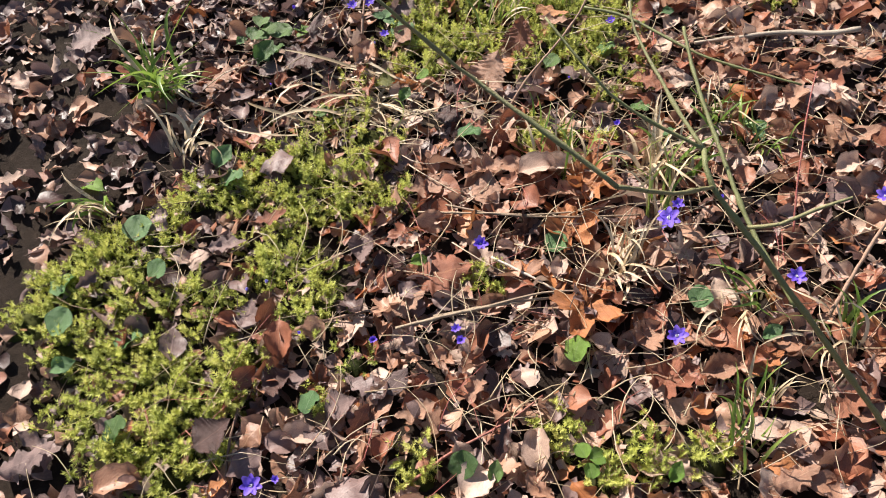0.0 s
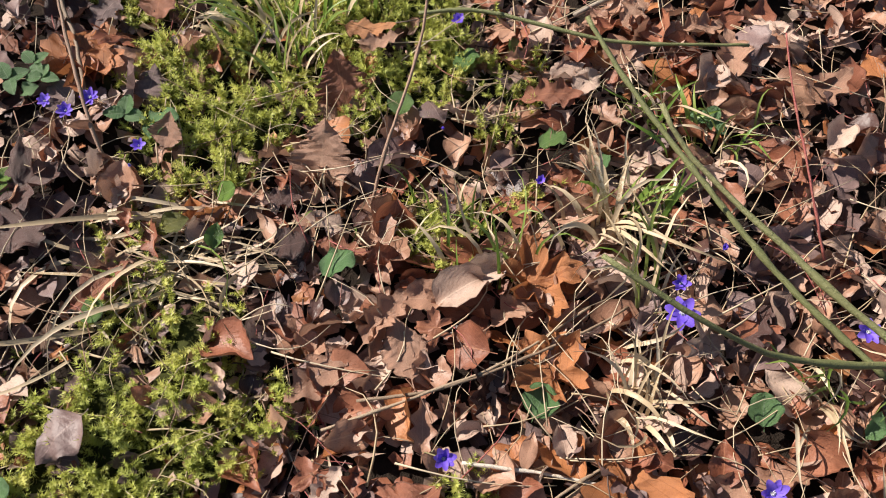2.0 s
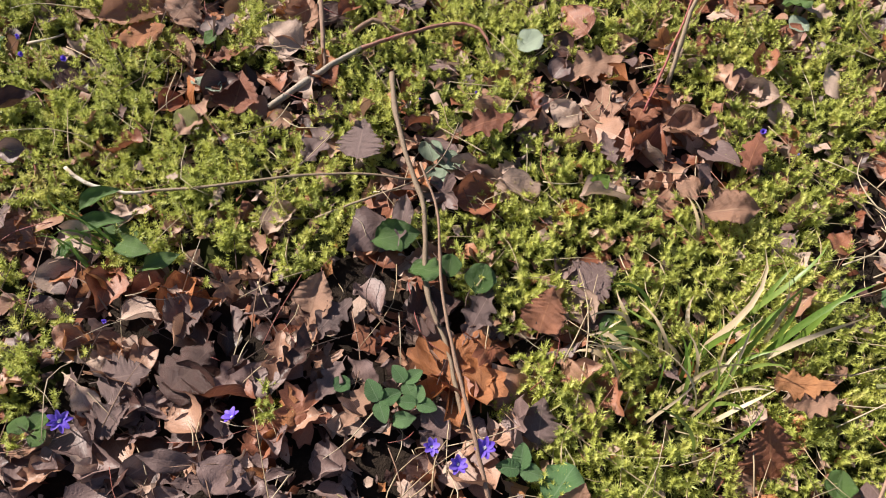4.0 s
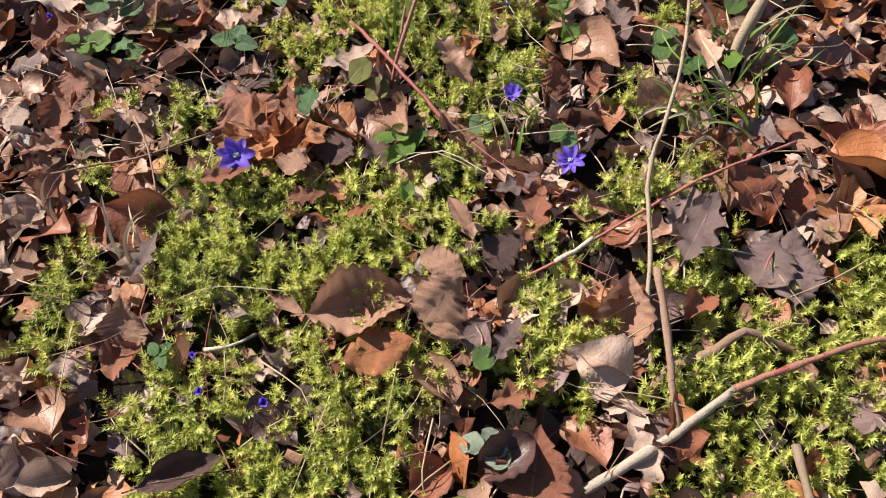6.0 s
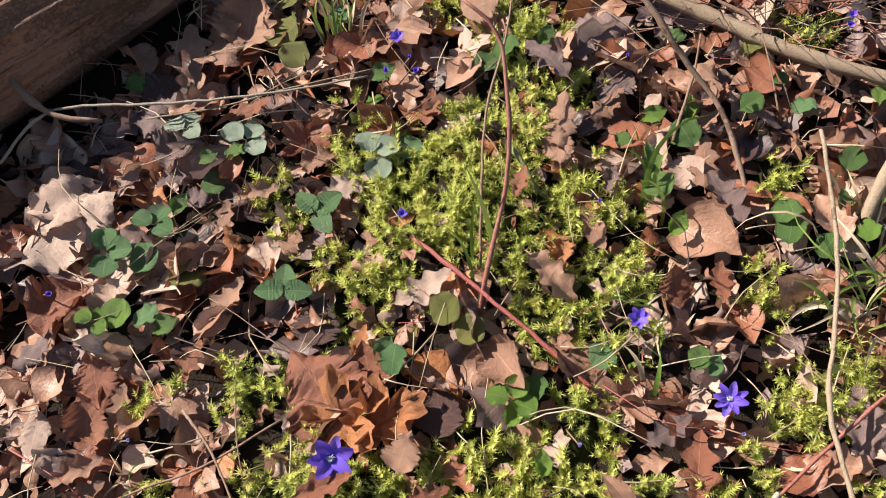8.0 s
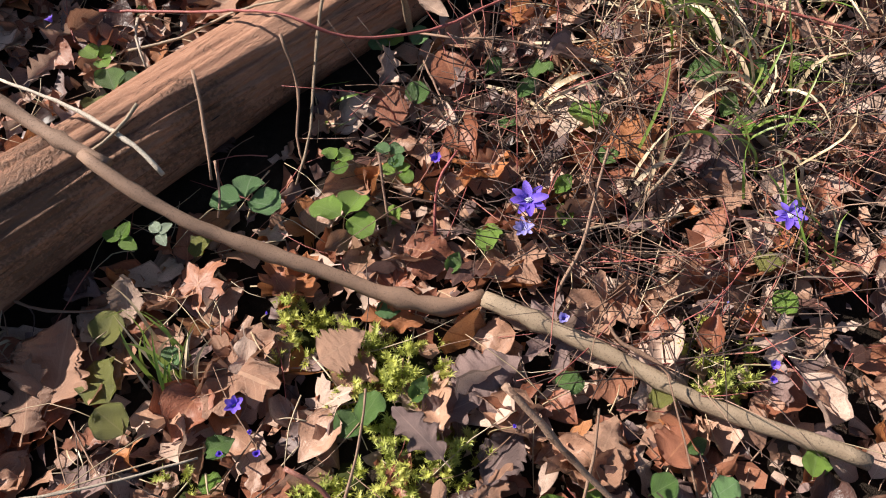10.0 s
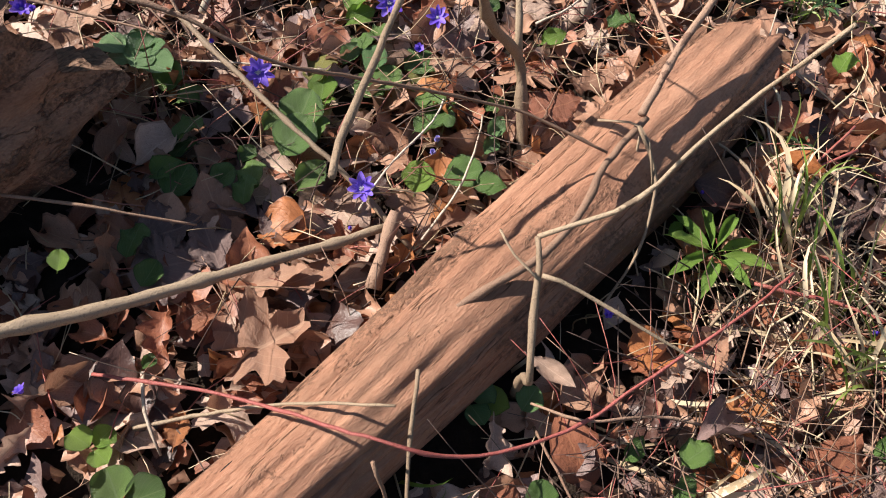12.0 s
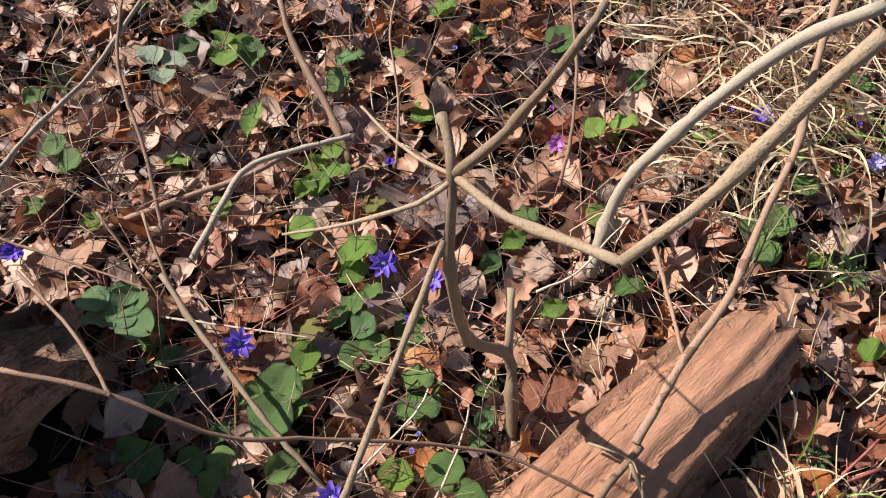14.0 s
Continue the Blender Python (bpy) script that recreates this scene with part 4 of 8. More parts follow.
dead_leaf("oak", "orange", 0.528, 0.712, 0.018, 0.098, -73, 0, 0, 4)
dead_leaf("beech", "tan", 0.441, 0.722, 0.018, 0.098, -93, 0, 0, 0)
dead_leaf("oak", "russet", 0.643, 0.600, 0.018, 0.105, -63, 0, 0, 1)
dead_leaf("oak", "tan", 0.480, 0.498, 0.018, 0.110, -83, 0, 0, 2)
dead_leaf("maple", "russet", 0.342, 0.734, 0.018, 0.098, -43, 0, 0, 3)
dead_leaf("oak", "russet", -0.196, 1.656, 0.018, 0.129, -83, 0, 0, 4)
dead_leaf("oak", "tan", 0.293, 1.221, 0.018, 0.116, -93, 0, 0, 0)
dead_leaf("oak", "russet", -0.375, 1.311, 0.018, 0.090, -83, 0, 0, 1)
dead_leaf("beech", "grey", -0.172, 0.852, 0.018, 0.078, -53, 0, 0, 2)
dead_leaf("lime", "grey", -0.288, 0.832, 0.018, 0.077, -83, 0, 0, 3)
dead_leaf("lime", "dark", -0.402, 0.910, 0.018, 0.079, -73, 0, 0, 4)
dead_leaf("beech", "grey", -0.185, 1.188, 0.018, 0.100, -13, 0, 0, 0)
dead_leaf("oak", "pale", -0.985, 1.607, 0.018, 0.096, -83, 0, 0, 1)
dead_leaf("lime", "tan", 0.218, 1.628, 0.030, 0.136, -48, 45, 0, 2)
dead_leaf("oak", "grey", -0.128, 2.263, 0.018, 0.107, -73, 0, 0, 3)
dead_leaf("oak", "grey", -0.170, 2.177, 0.018, 0.085, 117, 0, 0, 4)
dead_leaf("lime", "grey", 0.273, 2.095, 0.018, 0.103, -93, 0, 0, 0)
dead_leaf("beech", "tan", 0.547, 2.075, 0.018, 0.119, -118, 0, 0, 1)
dead_leaf("lime", "russet", 0.171, 2.087, 0.018, 0.090, -53, 30, 0, 2)
dead_leaf("oak", "orange", 0.033, 2.063, 0.018, 0.125, -33, 0, 0, 3)
dead_leaf("lime", "dark", 0.020, 2.195, 0.018, 0.109, -103, 0, 0, 4)
dead_leaf("maple", "dark", -0.197, 1.890, 0.018, 0.123, -113, 0, 0, 0)
dead_leaf("oak", "tan", 0.428, 1.746, 0.018, 0.089, 67, 0, 0, 1)
dead_leaf("beech", "pale", 0.651, 1.505, 0.018, 0.079, -113, 0, 0, 2)
dead_leaf("oak", "russet", 0.588, 1.479, 0.018, 0.126, -123, 0, 0, 3)
dead_leaf("maple", "orange", 0.359, 1.233, 0.018, 0.139, -113, 0, 0, 4)
dead_leaf("oak", "tan", 0.124, 1.333, 0.018, 0.125, -73, 0, 0, 0)
dead_leaf("oak", "russet", 0.145, 1.474, 0.018, 0.095, 217, 0, 0, 1)
dead_leaf("lime", "dark", 0.087, 1.526, 0.018, 0.078, -113, 0, 0, 2)
dead_leaf("lime", "tan", 0.037, 1.822, 0.018, 0.073, -53, 30, 0, 3)
dead_leaf("oak", "russet", -0.265, 1.731, 0.018, 0.066, -83, 0, 0, 4)
dead_leaf("lime", "grey", -0.328, 1.811, 0.018, 0.075, -123, 0, 0, 0)
dead_leaf("oak", "tan", -0.151, 1.777, 0.018, 0.078, -113, 0, 0, 1)
dead_leaf("oak", "tan", 0.774, 1.773, 0.018, 0.097, -103, 0, 0, 2)
dead_leaf("oak", "tan", 0.842, 1.526, 0.018, 0.114, -73, 0, 0, 3)
dead_leaf("oak", "tan", 0.962, 1.702, 0.018, 0.099, -113, 0, 0, 4)
dead_leaf("oak", "tan", 0.900, 1.427, 0.018, 0.114, -113, 0, 0, 0)
dead_leaf("lime", "tan", 0.574, 1.357, 0.018, 0.075, -103, 0, 0, 1)
dead_leaf("beech", "tan", 0.574, 1.263, 0.018, 0.065, -113, 0, 0, 2)
dead_leaf("oak", "tan", 0.847, 1.316, 0.018, 0.080, -103, 0, 0, 3)
dead_leaf("beech", "tan", 1.050, 1.430, 0.018, 0.085, -113, 0, 0, 4)
dead_leaf("oak", "dark", 0.350, 1.128, 0.018, 0.076, -113, 0, 0, 0)
dead_leaf("lime", "grey", 0.065, 1.948, 0.018, 0.085, -43, 0, 0, 1)
dead_leaf("oak", "tan", 0.013, 1.653, 0.018, 0.052, -103, 0, 0, 2)
dead_leaf("oak", "dark", 0.116, 1.610, 0.018, 0.080, -123, 0, 0, 3)
dead_leaf("oak", "grey", -0.548, 2.710, 0.018, 0.142, -59, 0, 0, 4)
dead_leaf("beech", "tan", 0.134, 2.855, 0.018, 0.121, -39, 20, 0, 0)
dead_leaf("oak", "grey", 0.269, 2.899, 0.018, 0.125, -59, 0, 0, 1)
dead_leaf("beech", "grey", 0.352, 2.803, 0.018, 0.124, -39, 0, 0, 2)
dead_leaf("oak", "tan", 0.549, 2.466, 0.018, 0.159, -99, 0, 0, 3)
dead_leaf("oak", "tan", 0.490, 2.348, 0.018, 0.172, -39, 0, 0, 4)
dead_leaf("oak", "tan", 0.622, 2.242, 0.018, 0.151, 231, 0, 0, 0)
dead_leaf("lime", "tan", 0.537, 2.154, 0.018, 0.067, -99, 0, 0, 1)
dead_leaf("oak", "russet", 0.660, 2.137, 0.018, 0.108, -59, 0, 0, 2)
dead_leaf("oak", "russet", 0.281, 2.435, 0.018, 0.120, -99, 0, 0, 3)
dead_leaf("oak", "grey", 0.015, 2.574, 0.018, 0.120, -59, 0, 0, 4)
dead_leaf("lime", "grey", 0.077, 2.520, 0.018, 0.099, -39, 0, 0, 0)
dead_leaf("beech", "tan", -0.137, 2.304, 0.018, 0.116, -49, 20, 0, 1)
dead_leaf("maple", "orange", 0.002, 2.085, 0.018, 0.162, -59, 0, 0, 2)
dead_leaf("oak", "grey", 0.079, 2.144, 0.018, 0.115, -59, 0, 0, 3)
dead_leaf("lime", "grey", -0.320, 2.394, 0.018, 0.098, -89, 0, 0, 4)
dead_leaf("lime", "grey", -0.446, 2.351, 0.018, 0.094, -109, 0, 0, 0)
dead_leaf("lime", "dark", -0.356, 2.302, 0.018, 0.128, -69, 0, 0, 1)
dead_leaf("oak", "orange", -0.250, 2.166, 0.018, 0.075, -29, 0, 0, 2)
dead_leaf("lime", "russet", -0.062, 2.747, 0.018, 0.114, -39, 0, 0, 3)
dead_leaf("oak", "tan", -0.153, 2.740, 0.018, 0.112, -59, 0, 0, 4)
dead_leaf("lance", "dark", -0.433, 2.949, 0.018, 0.124, -99, 0, 0, 0)
dead_leaf("oak", "tan", -0.162, 2.118, 0.018, 0.092, -59, 0, 0, 1)
dead_leaf("oak", "orange", 0.427, 1.785, 0.018, 0.109, 231, 0, 0, 2)
dead_leaf("lime", "grey", -0.490, 2.299, 0.018, 0.075, -89, 0, 0, 3)
dead_leaf("beech", "tan", -0.569, 2.562, 0.018, 0.063, -109, 0, 0, 4)
dead_leaf("beech", "grey", -0.208, 2.343, 0.018, 0.063, -99, 0, 0, 0)
dead_leaf("lance", "grey", 0.063, 2.352, 0.018, 0.104, -39, 0, 0, 1)
dead_leaf("beech", "tan", 0.432, 2.828, 0.018, 0.069, -89, 0, 0, 2)
dead_leaf("beech", "russet", 0.584, 2.339, 0.018, 0.113, -59, 0, 0, 3)
dead_leaf("oak", "russet", -0.035, 2.836, 0.018, 0.085, -99, 0, 0, 4)
dead_leaf("lime", "grey", 0.092, 2.707, 0.018, 0.063, -109, 0, 0, 0)
dead_leaf("oak", "grey", 0.456, 2.286, 0.018, 0.079, -19, 0, 0, 1)
dead_leaf("lime", "russet", -0.165, 3.392, 0.020, 0.144, 1, 10, 0, 2)
dead_leaf("lime", "russet", -0.106, 3.383, 0.018, 0.076, -29, 15, 0, 3)
dead_leaf("maple", "orange", -0.125, 3.314, 0.018, 0.111, -99, 0, 0, 4)
dead_leaf("beech", "tan", -0.156, 3.037, 0.012, 0.161, -109, -5, 5, 0)
dead_leaf("lime", "tan", -0.057, 2.981, 0.040, 0.095, -59, 15, 20, 1)
dead_leaf("beech", "orange", -0.159, 2.964, 0.000, 0.106, -104, 0, 4, 2)
dead_leaf("lime", "tan", -0.429, 3.165, 0.030, 0.085, -29, 35, 0, 3)
dead_leaf("lime", "russet", -0.453, 3.133, 0.018, 0.072, -89, 0, 0, 4)
dead_leaf("beech", "tan", 0.028, 3.281, 0.030, 0.103, 181, 20, 20, 0)
dead_leaf("oak", "pale", 0.009, 3.424, 0.018, 0.102, -99, 0, 0, 1)
dead_leaf("beech", "pale", -0.320, 3.823, 0.020, 0.184, -89, 0, 0, 2)
dead_leaf("oak", "pale", 0.022, 3.613, 0.018, 0.093, -99, 0, 0, 3)
dead_leaf("lime", "russet", -0.380, 3.730, 0.018, 0.109, -99, 0, 0, 4)
dead_leaf("oak", "tan", -0.201, 3.658, 0.018, 0.100, -99, 0, 0, 0)
dead_leaf("oak", "tan", -0.201, 3.585, 0.018, 0.090, -79, 0, 0, 1)
dead_leaf("oak", "orange", -0.147, 3.642, 0.018, 0.075, -24, 30, 0, 2)
dead_leaf("lime", "dark", -0.074, 3.283, 0.018, 0.081, -39, 0, 0, 3)
dead_leaf("oak", "russet", 0.111, 3.036, 0.018, 0.102, -49, 0, 0, 4)
dead_leaf("lime", "dark", 0.049, 3.014, 0.018, 0.073, -89, 0, 0, 0)
dead_leaf("oak", "grey", 0.116, 3.093, 0.018, 0.077, -99, 0, 0, 1)
dead_leaf("lime", "grey", 0.334, 2.831, 0.018, 0.096, -59, 10, 0, 2)
dead_leaf("oak", "russet", 0.407, 2.988, 0.018, 0.090, -99, 0, 0, 3)
dead_leaf("oak", "tan", 0.417, 2.921, 0.018, 0.088, -79, 0, 0, 4)
dead_leaf("oak", "grey", 0.390, 3.253, 0.018, 0.100, -19, 0, 0, 0)
dead_leaf("oak", "russet", 0.302, 3.180, 0.018, 0.067, -39, 0, 0, 1)
dead_leaf("beech", "russet", 0.255, 3.209, 0.018, 0.075, -29, 40, 0, 2)
dead_leaf("beech", "tan", 0.280, 3.456, 0.018, 0.074, -39, 0, 0, 3)
dead_leaf("oak", "russet", 0.197, 3.443, 0.018, 0.057, -59, 0, 0, 4)
dead_leaf("oak", "orange", 0.183, 3.341, 0.018, 0.070, -49, 0, 0, 0)
dead_leaf("lance", "tan", 0.022, 3.072, 0.018, 0.068, 1, 0, 0, 1)
dead_leaf("lime", "tan", -0.136, 3.264, 0.018, 0.058, -59, 0, 0, 2)
dead_leaf("oak", "russet", -0.148, 3.212, 0.018, 0.064, -109, 0, 0, 3)
dead_leaf("beech", "russet", -0.420, 3.546, 0.018, 0.102, -39, 30, 0, 4)
dead_leaf("oak", "pale", -0.510, 3.396, 0.018, 0.087, -59, 0, 0, 0)
dead_leaf("oak", "tan", -0.534, 3.333, 0.018, 0.085, -49, 0, 0, 1)
dead_leaf("oak", "pale", -0.362, 3.335, 0.018, 0.058, -79, 0, 0, 2)
dead_leaf("oak", "russet", -0.279, 3.539, 0.018, 0.071, -59, 0, 0, 3)
dead_leaf("oak", "grey", -0.370, 3.236, 0.018, 0.076, -49, 0, 0, 4)
dead_leaf("lance", "tan", -0.231, 3.084, 0.018, 0.059, 211, 0, 0, 0)
dead_leaf("lance", "tan", -0.074, 2.949, 0.018, 0.063, 221, 0, 0, 1)
dead_leaf("oak", "tan", -0.062, 2.907, 0.018, 0.050, -99, 0, 0, 2)
dead_leaf("oak", "grey", -0.013, 2.893, 0.018, 0.069, -59, 0, 0, 3)
dead_leaf("oak", "russet", -0.232, 3.294, 0.018, 0.080, -109, 0, 0, 4)
dead_leaf("lime", "dark", -0.121, 3.478, 0.018, 0.079, -49, 0, 0, 0)
dead_leaf("oak", "tan", -0.379, 3.542, 0.018, 0.071, -49, 0, 0, 1)
dead_leaf("oak", "grey", -0.432, 3.686, 0.018, 0.082, -79, 0, 0, 2)
dead_leaf("oak", "orange", 0.588, 3.137, 0.018, 0.045, -39, 0, 0, 3)
dead_leaf("oak", "tan", 0.460, 3.362, 0.018, 0.073, -99, 0, 0, 4)
dead_leaf("oak", "tan", -0.472, 3.477, 0.018, 0.075, -89, 0, 0, 0)
dead_leaf("beech", "tan", -0.030, 3.037, 0.018, 0.080, 211, 0, 0, 1)
dead_leaf("beech", "pale", -0.477, 3.581, 0.018, 0.071, -39, 0, 0, 2)
dead_leaf("oak", "orange", -0.093, 3.149, 0.018, 0.042, -99, 0, 0, 3)
dead_leaf("oak", "orange", -0.095, 3.418, 0.018, 0.054, -59, 0, 0, 4)
dead_leaf("maple", "orange", -0.157, 3.352, 0.018, 0.104, -99, 0, 0, 0)
dead_leaf("beech", "pale", -0.310, 3.868, 0.018, 0.146, -89, 0, 0, 1)
dead_leaf("oak", "tan", 0.306, 3.480, 0.018, 0.104, -49, 0, 0, 2)
dead_leaf("oak", "grey", 0.360, 3.563, 0.018, 0.100, 1, 0, 0, 3)
dead_leaf("beech", "grey", 0.415, 3.486, 0.018, 0.098, -79, 0, 0, 4)
dead_leaf("beech", "tan", 0.491, 3.389, 0.018, 0.072, -69, 0, 0, 0)
dead_leaf("lime", "grey", 0.471, 3.574, 0.018, 0.110, -109, 0, 0, 1)
dead_leaf("maple", "tan", 0.251, 3.793, 0.018, 0.131, 201, 15, 0, 2)
dead_leaf("oak", "tan", -0.024, 3.959, 0.018, 0.158, -29, 0, 0, 3)
dead_leaf("lime", "tan", 0.085, 3.964, 0.018, 0.135, -49, 10, 0, 4)
dead_leaf("oak", "tan", -0.459, 3.509, 0.018, 0.076, -99, 0, 0, 0)
dead_leaf("lime", "grey", -0.107, 3.906, 0.018, 0.119, -109, 0, 0, 1)
dead_leaf("lime", "grey", -0.143, 3.744, 0.018, 0.048, -109, 0, 0, 2)
dead_leaf("oak", "pale", -0.211, 3.842, 0.018, 0.066, -69, 0, 0, 3)
dead_leaf("oak", "grey", 0.290, 2.955, 0.018, 0.111, -49, 0, 0, 4)
dead_leaf("lime", "tan", 0.362, 3.721, 0.018, 0.079, -99, 0, 0, 0)
dead_leaf("oak", "russet", 0.193, 3.635, 0.018, 0.074, -49, 0, 0, 1)
dead_leaf("oak", "tan", -0.084, 3.599, 0.018, 0.070, -69, 0, 0, 2)
dead_leaf("beech", "russet", -0.386, 3.586, 0.018, 0.101, -29, 20, 0, 3)
dead_leaf("lance", "tan", 0.232, 3.334, 0.018, 0.082, -19, 0, 0, 4)
dead_leaf("oak", "tan", 0.074, 3.742, 0.018, 0.050, -99, 0, 0, 0)
dead_leaf("oak", "russet", 0.057, 3.855, 0.018, 0.060, -109, 0, 0, 1)
dead_leaf("oak", "tan", 0.034, 3.955, 0.018, 0.144, -28, 0, 0, 2)
dead_leaf("maple", "orange", 0.381, 3.850, 0.018, 0.094, -78, 0, 0, 3)
dead_leaf("beech", "pale", 0.200, 3.966, 0.040, 0.085, -48, 40, 0, 4)
dead_leaf("oak", "grey", 0.397, 3.574, 0.018, 0.120, -108, 0, 0, 0)
dead_leaf("lime", "tan", 0.520, 3.413, 0.018, 0.075, -68, 0, 0, 1)
dead_leaf("oak", "tan", 0.407, 3.308, 0.018, 0.095, -48, 0, 0, 2)
dead_leaf("maple", "tan", 0.610, 3.652, 0.018, 0.092, 172, 0, 0, 3)
dead_leaf("lime", "tan", 0.020, 3.682, 0.018, 0.061, -118, 0, 0, 4)
dead_leaf("oak", "tan", 0.561, 3.217, 0.018, 0.095, 212, 0, 0, 0)
dead_leaf("oak", "tan", 0.717, 3.489, 0.018, 0.066, -88, 0, 0, 1)
dead_leaf("lime", "orange", 0.868, 3.684, 0.018, 0.122, -108, 0, 0, 2)
dead_leaf("lime", "dark", -0.085, 3.934, 0.018, 0.110, -88, 0, 0, 3)
dead_leaf("lime", "grey", -0.127, 3.839, 0.018, 0.084, -108, 0, 0, 4)
dead_leaf("oak", "tan", 0.542, 3.761, 0.018, 0.071, -88, 0, 0, 0)
dead_leaf("oak", "russet", 0.574, 3.457, 0.018, 0.084, -118, 0, 0, 1)
dead_leaf("oak", "russet", -0.009, 3.820, 0.018, 0.079, -108, 0, 0, 2)
dead_leaf("oak", "grey", -0.159, 3.800, 0.018, 0.062, -108, 0, 0, 3)
dead_leaf("oak", "pale", -0.180, 3.689, 0.018, 0.084, -108, 0, 0, 4)
dead_leaf("oak", "tan", -0.079, 3.683, 0.018, 0.073, -108, 0, 0, 0)
dead_leaf("oak", "tan", -0.137, 3.687, 0.018, 0.072, -48, 0, 0, 1)
dead_leaf("oak", "tan", 0.381, 3.470, 0.018, 0.081, -88, 0, 0, 2)
dead_leaf("oak", "russet", 0.619, 3.187, 0.018, 0.057, -48, 0, 0, 3)
dead_leaf("beech", "tan", 0.898, 3.515, 0.018, 0.069, -88, 0, 0, 4)
dead_leaf("oak", "grey", 0.297, 3.373, 0.018, 0.051, -58, 0, 0, 0)
dead_leaf("lime", "dark", 0.169, 4.059, 0.018, 0.049, -108, 0, 0, 1)
dead_leaf("lime", "russet", 0.581, 3.352, 0.018, 0.074, -88, 0, 0, 2)
dead_leaf("oak", "tan", 0.524, 3.803, 0.018, 0.071, -28, 0, 0, 3)
dead_leaf("oak", "tan", 0.588, 3.273, 0.018, 0.046, -108, 0, 0, 4)
dead_leaf("oak", "orange", 0.437, 3.717, 0.018, 0.098, 222, 0, 0, 0)
dead_leaf("lime", "russet", 0.973, 3.717, 0.018, 0.102, -82, 20, 0, 1)
dead_leaf("oak", "tan", 1.027, 3.665, 0.018, 0.111, -62, 0, 0, 2)
dead_leaf("beech", "grey", 0.964, 3.661, 0.018, 0.069, -62, 0, 0, 3)
dead_leaf("oak", "tan", 0.663, 4.391, 0.018, 0.132, -122, 10, 0, 4)
dead_leaf("maple", "tan", 0.611, 4.312, 0.035, 0.117, -112, 10, 0, 0)
dead_leaf("oak", "tan", 0.876, 4.095, 0.018, 0.092, -72, 0, 0, 1)
dead_leaf("beech", "russet", 0.659, 3.963, 0.018, 0.088, -57, 0, 0, 2)
dead_leaf("oak", "tan", 0.699, 3.766, 0.018, 0.078, -112, 0, 0, 3)
dead_leaf("oak", "tan", 0.790, 3.800, 0.018, 0.074, -122, 0, 0, 4)
dead_leaf("lime", "grey", 0.595, 4.496, 0.018, 0.132, -122, 0, 0, 0)
dead_leaf("beech", "grey", 0.652, 4.474, 0.018, 0.101, -22, 0, 0, 1)
dead_leaf("oak", "tan", 0.720, 4.759, 0.018, 0.120, -82, 0, 0, 2)
dead_leaf("lime", "dark", 1.287, 3.904, 0.018, 0.129, -132, 0, 0, 3)
dead_leaf("lime", "tan", 0.991, 3.911, 0.018, 0.066, -102, 0, 0, 4)
dead_leaf("oak", "pale", 0.931, 3.923, 0.018, 0.065, -102, 0, 0, 0)
dead_leaf("oak", "tan", 0.716, 4.135, 0.018, 0.055, -112, 0, 0, 1)
dead_leaf("oak", "grey", 0.778, 3.742, 0.018, 0.066, -82, 0, 0, 2)
dead_leaf("oak", "dark", 0.822, 3.618, 0.018, 0.079, -82, 0, 0, 3)
dead_leaf("oak", "grey", 1.016, 3.584, 0.018, 0.077, -82, 0, 0, 4)
dead_leaf("lime", "dark", 0.446, 4.121, 0.018, 0.084, -72, 0, 0, 0)
dead_leaf("oak", "grey", 0.791, 4.638, 0.018, 0.101, -72, 0, 0, 1)
dead_leaf("oak", "tan", 1.242, 4.290, 0.018, 0.109, -112, 0, 0, 2)
dead_leaf("oak", "tan", 1.111, 4.463, 0.018, 0.118, -132, 0, 0, 3)
dead_leaf("oak", "russet", 1.602, 3.961, 0.018, 0.113, -122, 0, 0, 4)
dead_leaf("beech", "pale", 0.829, 4.412, 0.018, 0.053, -142, 0, 0, 0)
dead_leaf("beech", "orange", 0.470, 4.309, 0.018, 0.052, -52, 0, 0, 1)
dead_leaf("oak", "orange", 0.395, 4.301, 0.018, 0.058, -122, 0, 0, 2)
dead_leaf("lime", "grey", 1.501, 3.746, 0.018, 0.134, -62, 0, 0, 3)
dead_leaf("oak", "russet", 1.414, 3.947, 0.018, 0.087, -112, 0, 0, 4)
dead_leaf("lance", "pale", 0.811, 4.036, 0.070, 0.073, 186, 0, 20, 0)
dead_leaf("oak", "tan", 1.410, 4.581, 0.018, 0.146, -73, 10, 0, 1)
dead_leaf("beech", "tan", 0.692, 4.514, 0.018, 0.128, -23, 15, 0, 2)
dead_leaf("lime", "grey", 0.624, 4.544, 0.018, 0.111, -113, 0, 0, 3)
dead_leaf("oak", "tan", 0.712, 4.357, 0.018, 0.129, -113, 0, 0, 4)
dead_leaf("lime", "russet", 1.153, 4.299, 0.018, 0.099, -113, 0, 0, 0)
dead_leaf("oak", "tan", 1.603, 4.089, 0.018, 0.116, -93, 0, 0, 1)
dead_leaf("oak", "tan", 0.761, 4.959, 0.018, 0.152, -113, 0, 0, 2)
dead_leaf("lime", "grey", 1.244, 4.675, 0.018, 0.162, -63, 0, 0, 3)
dead_leaf("oak", "tan", 1.198, 4.753, 0.018, 0.077, -113, 0, 0, 4)
dead_leaf("oak", "tan", 1.662, 4.532, 0.018, 0.114, -113, 0, 0, 0)
dead_leaf("oak", "tan", 1.822, 4.195, 0.018, 0.108, -103, 0, 0, 1)
dead_leaf("oak", "tan", 0.976, 5.160, 0.018, 0.132, -73, 0, 0, 2)
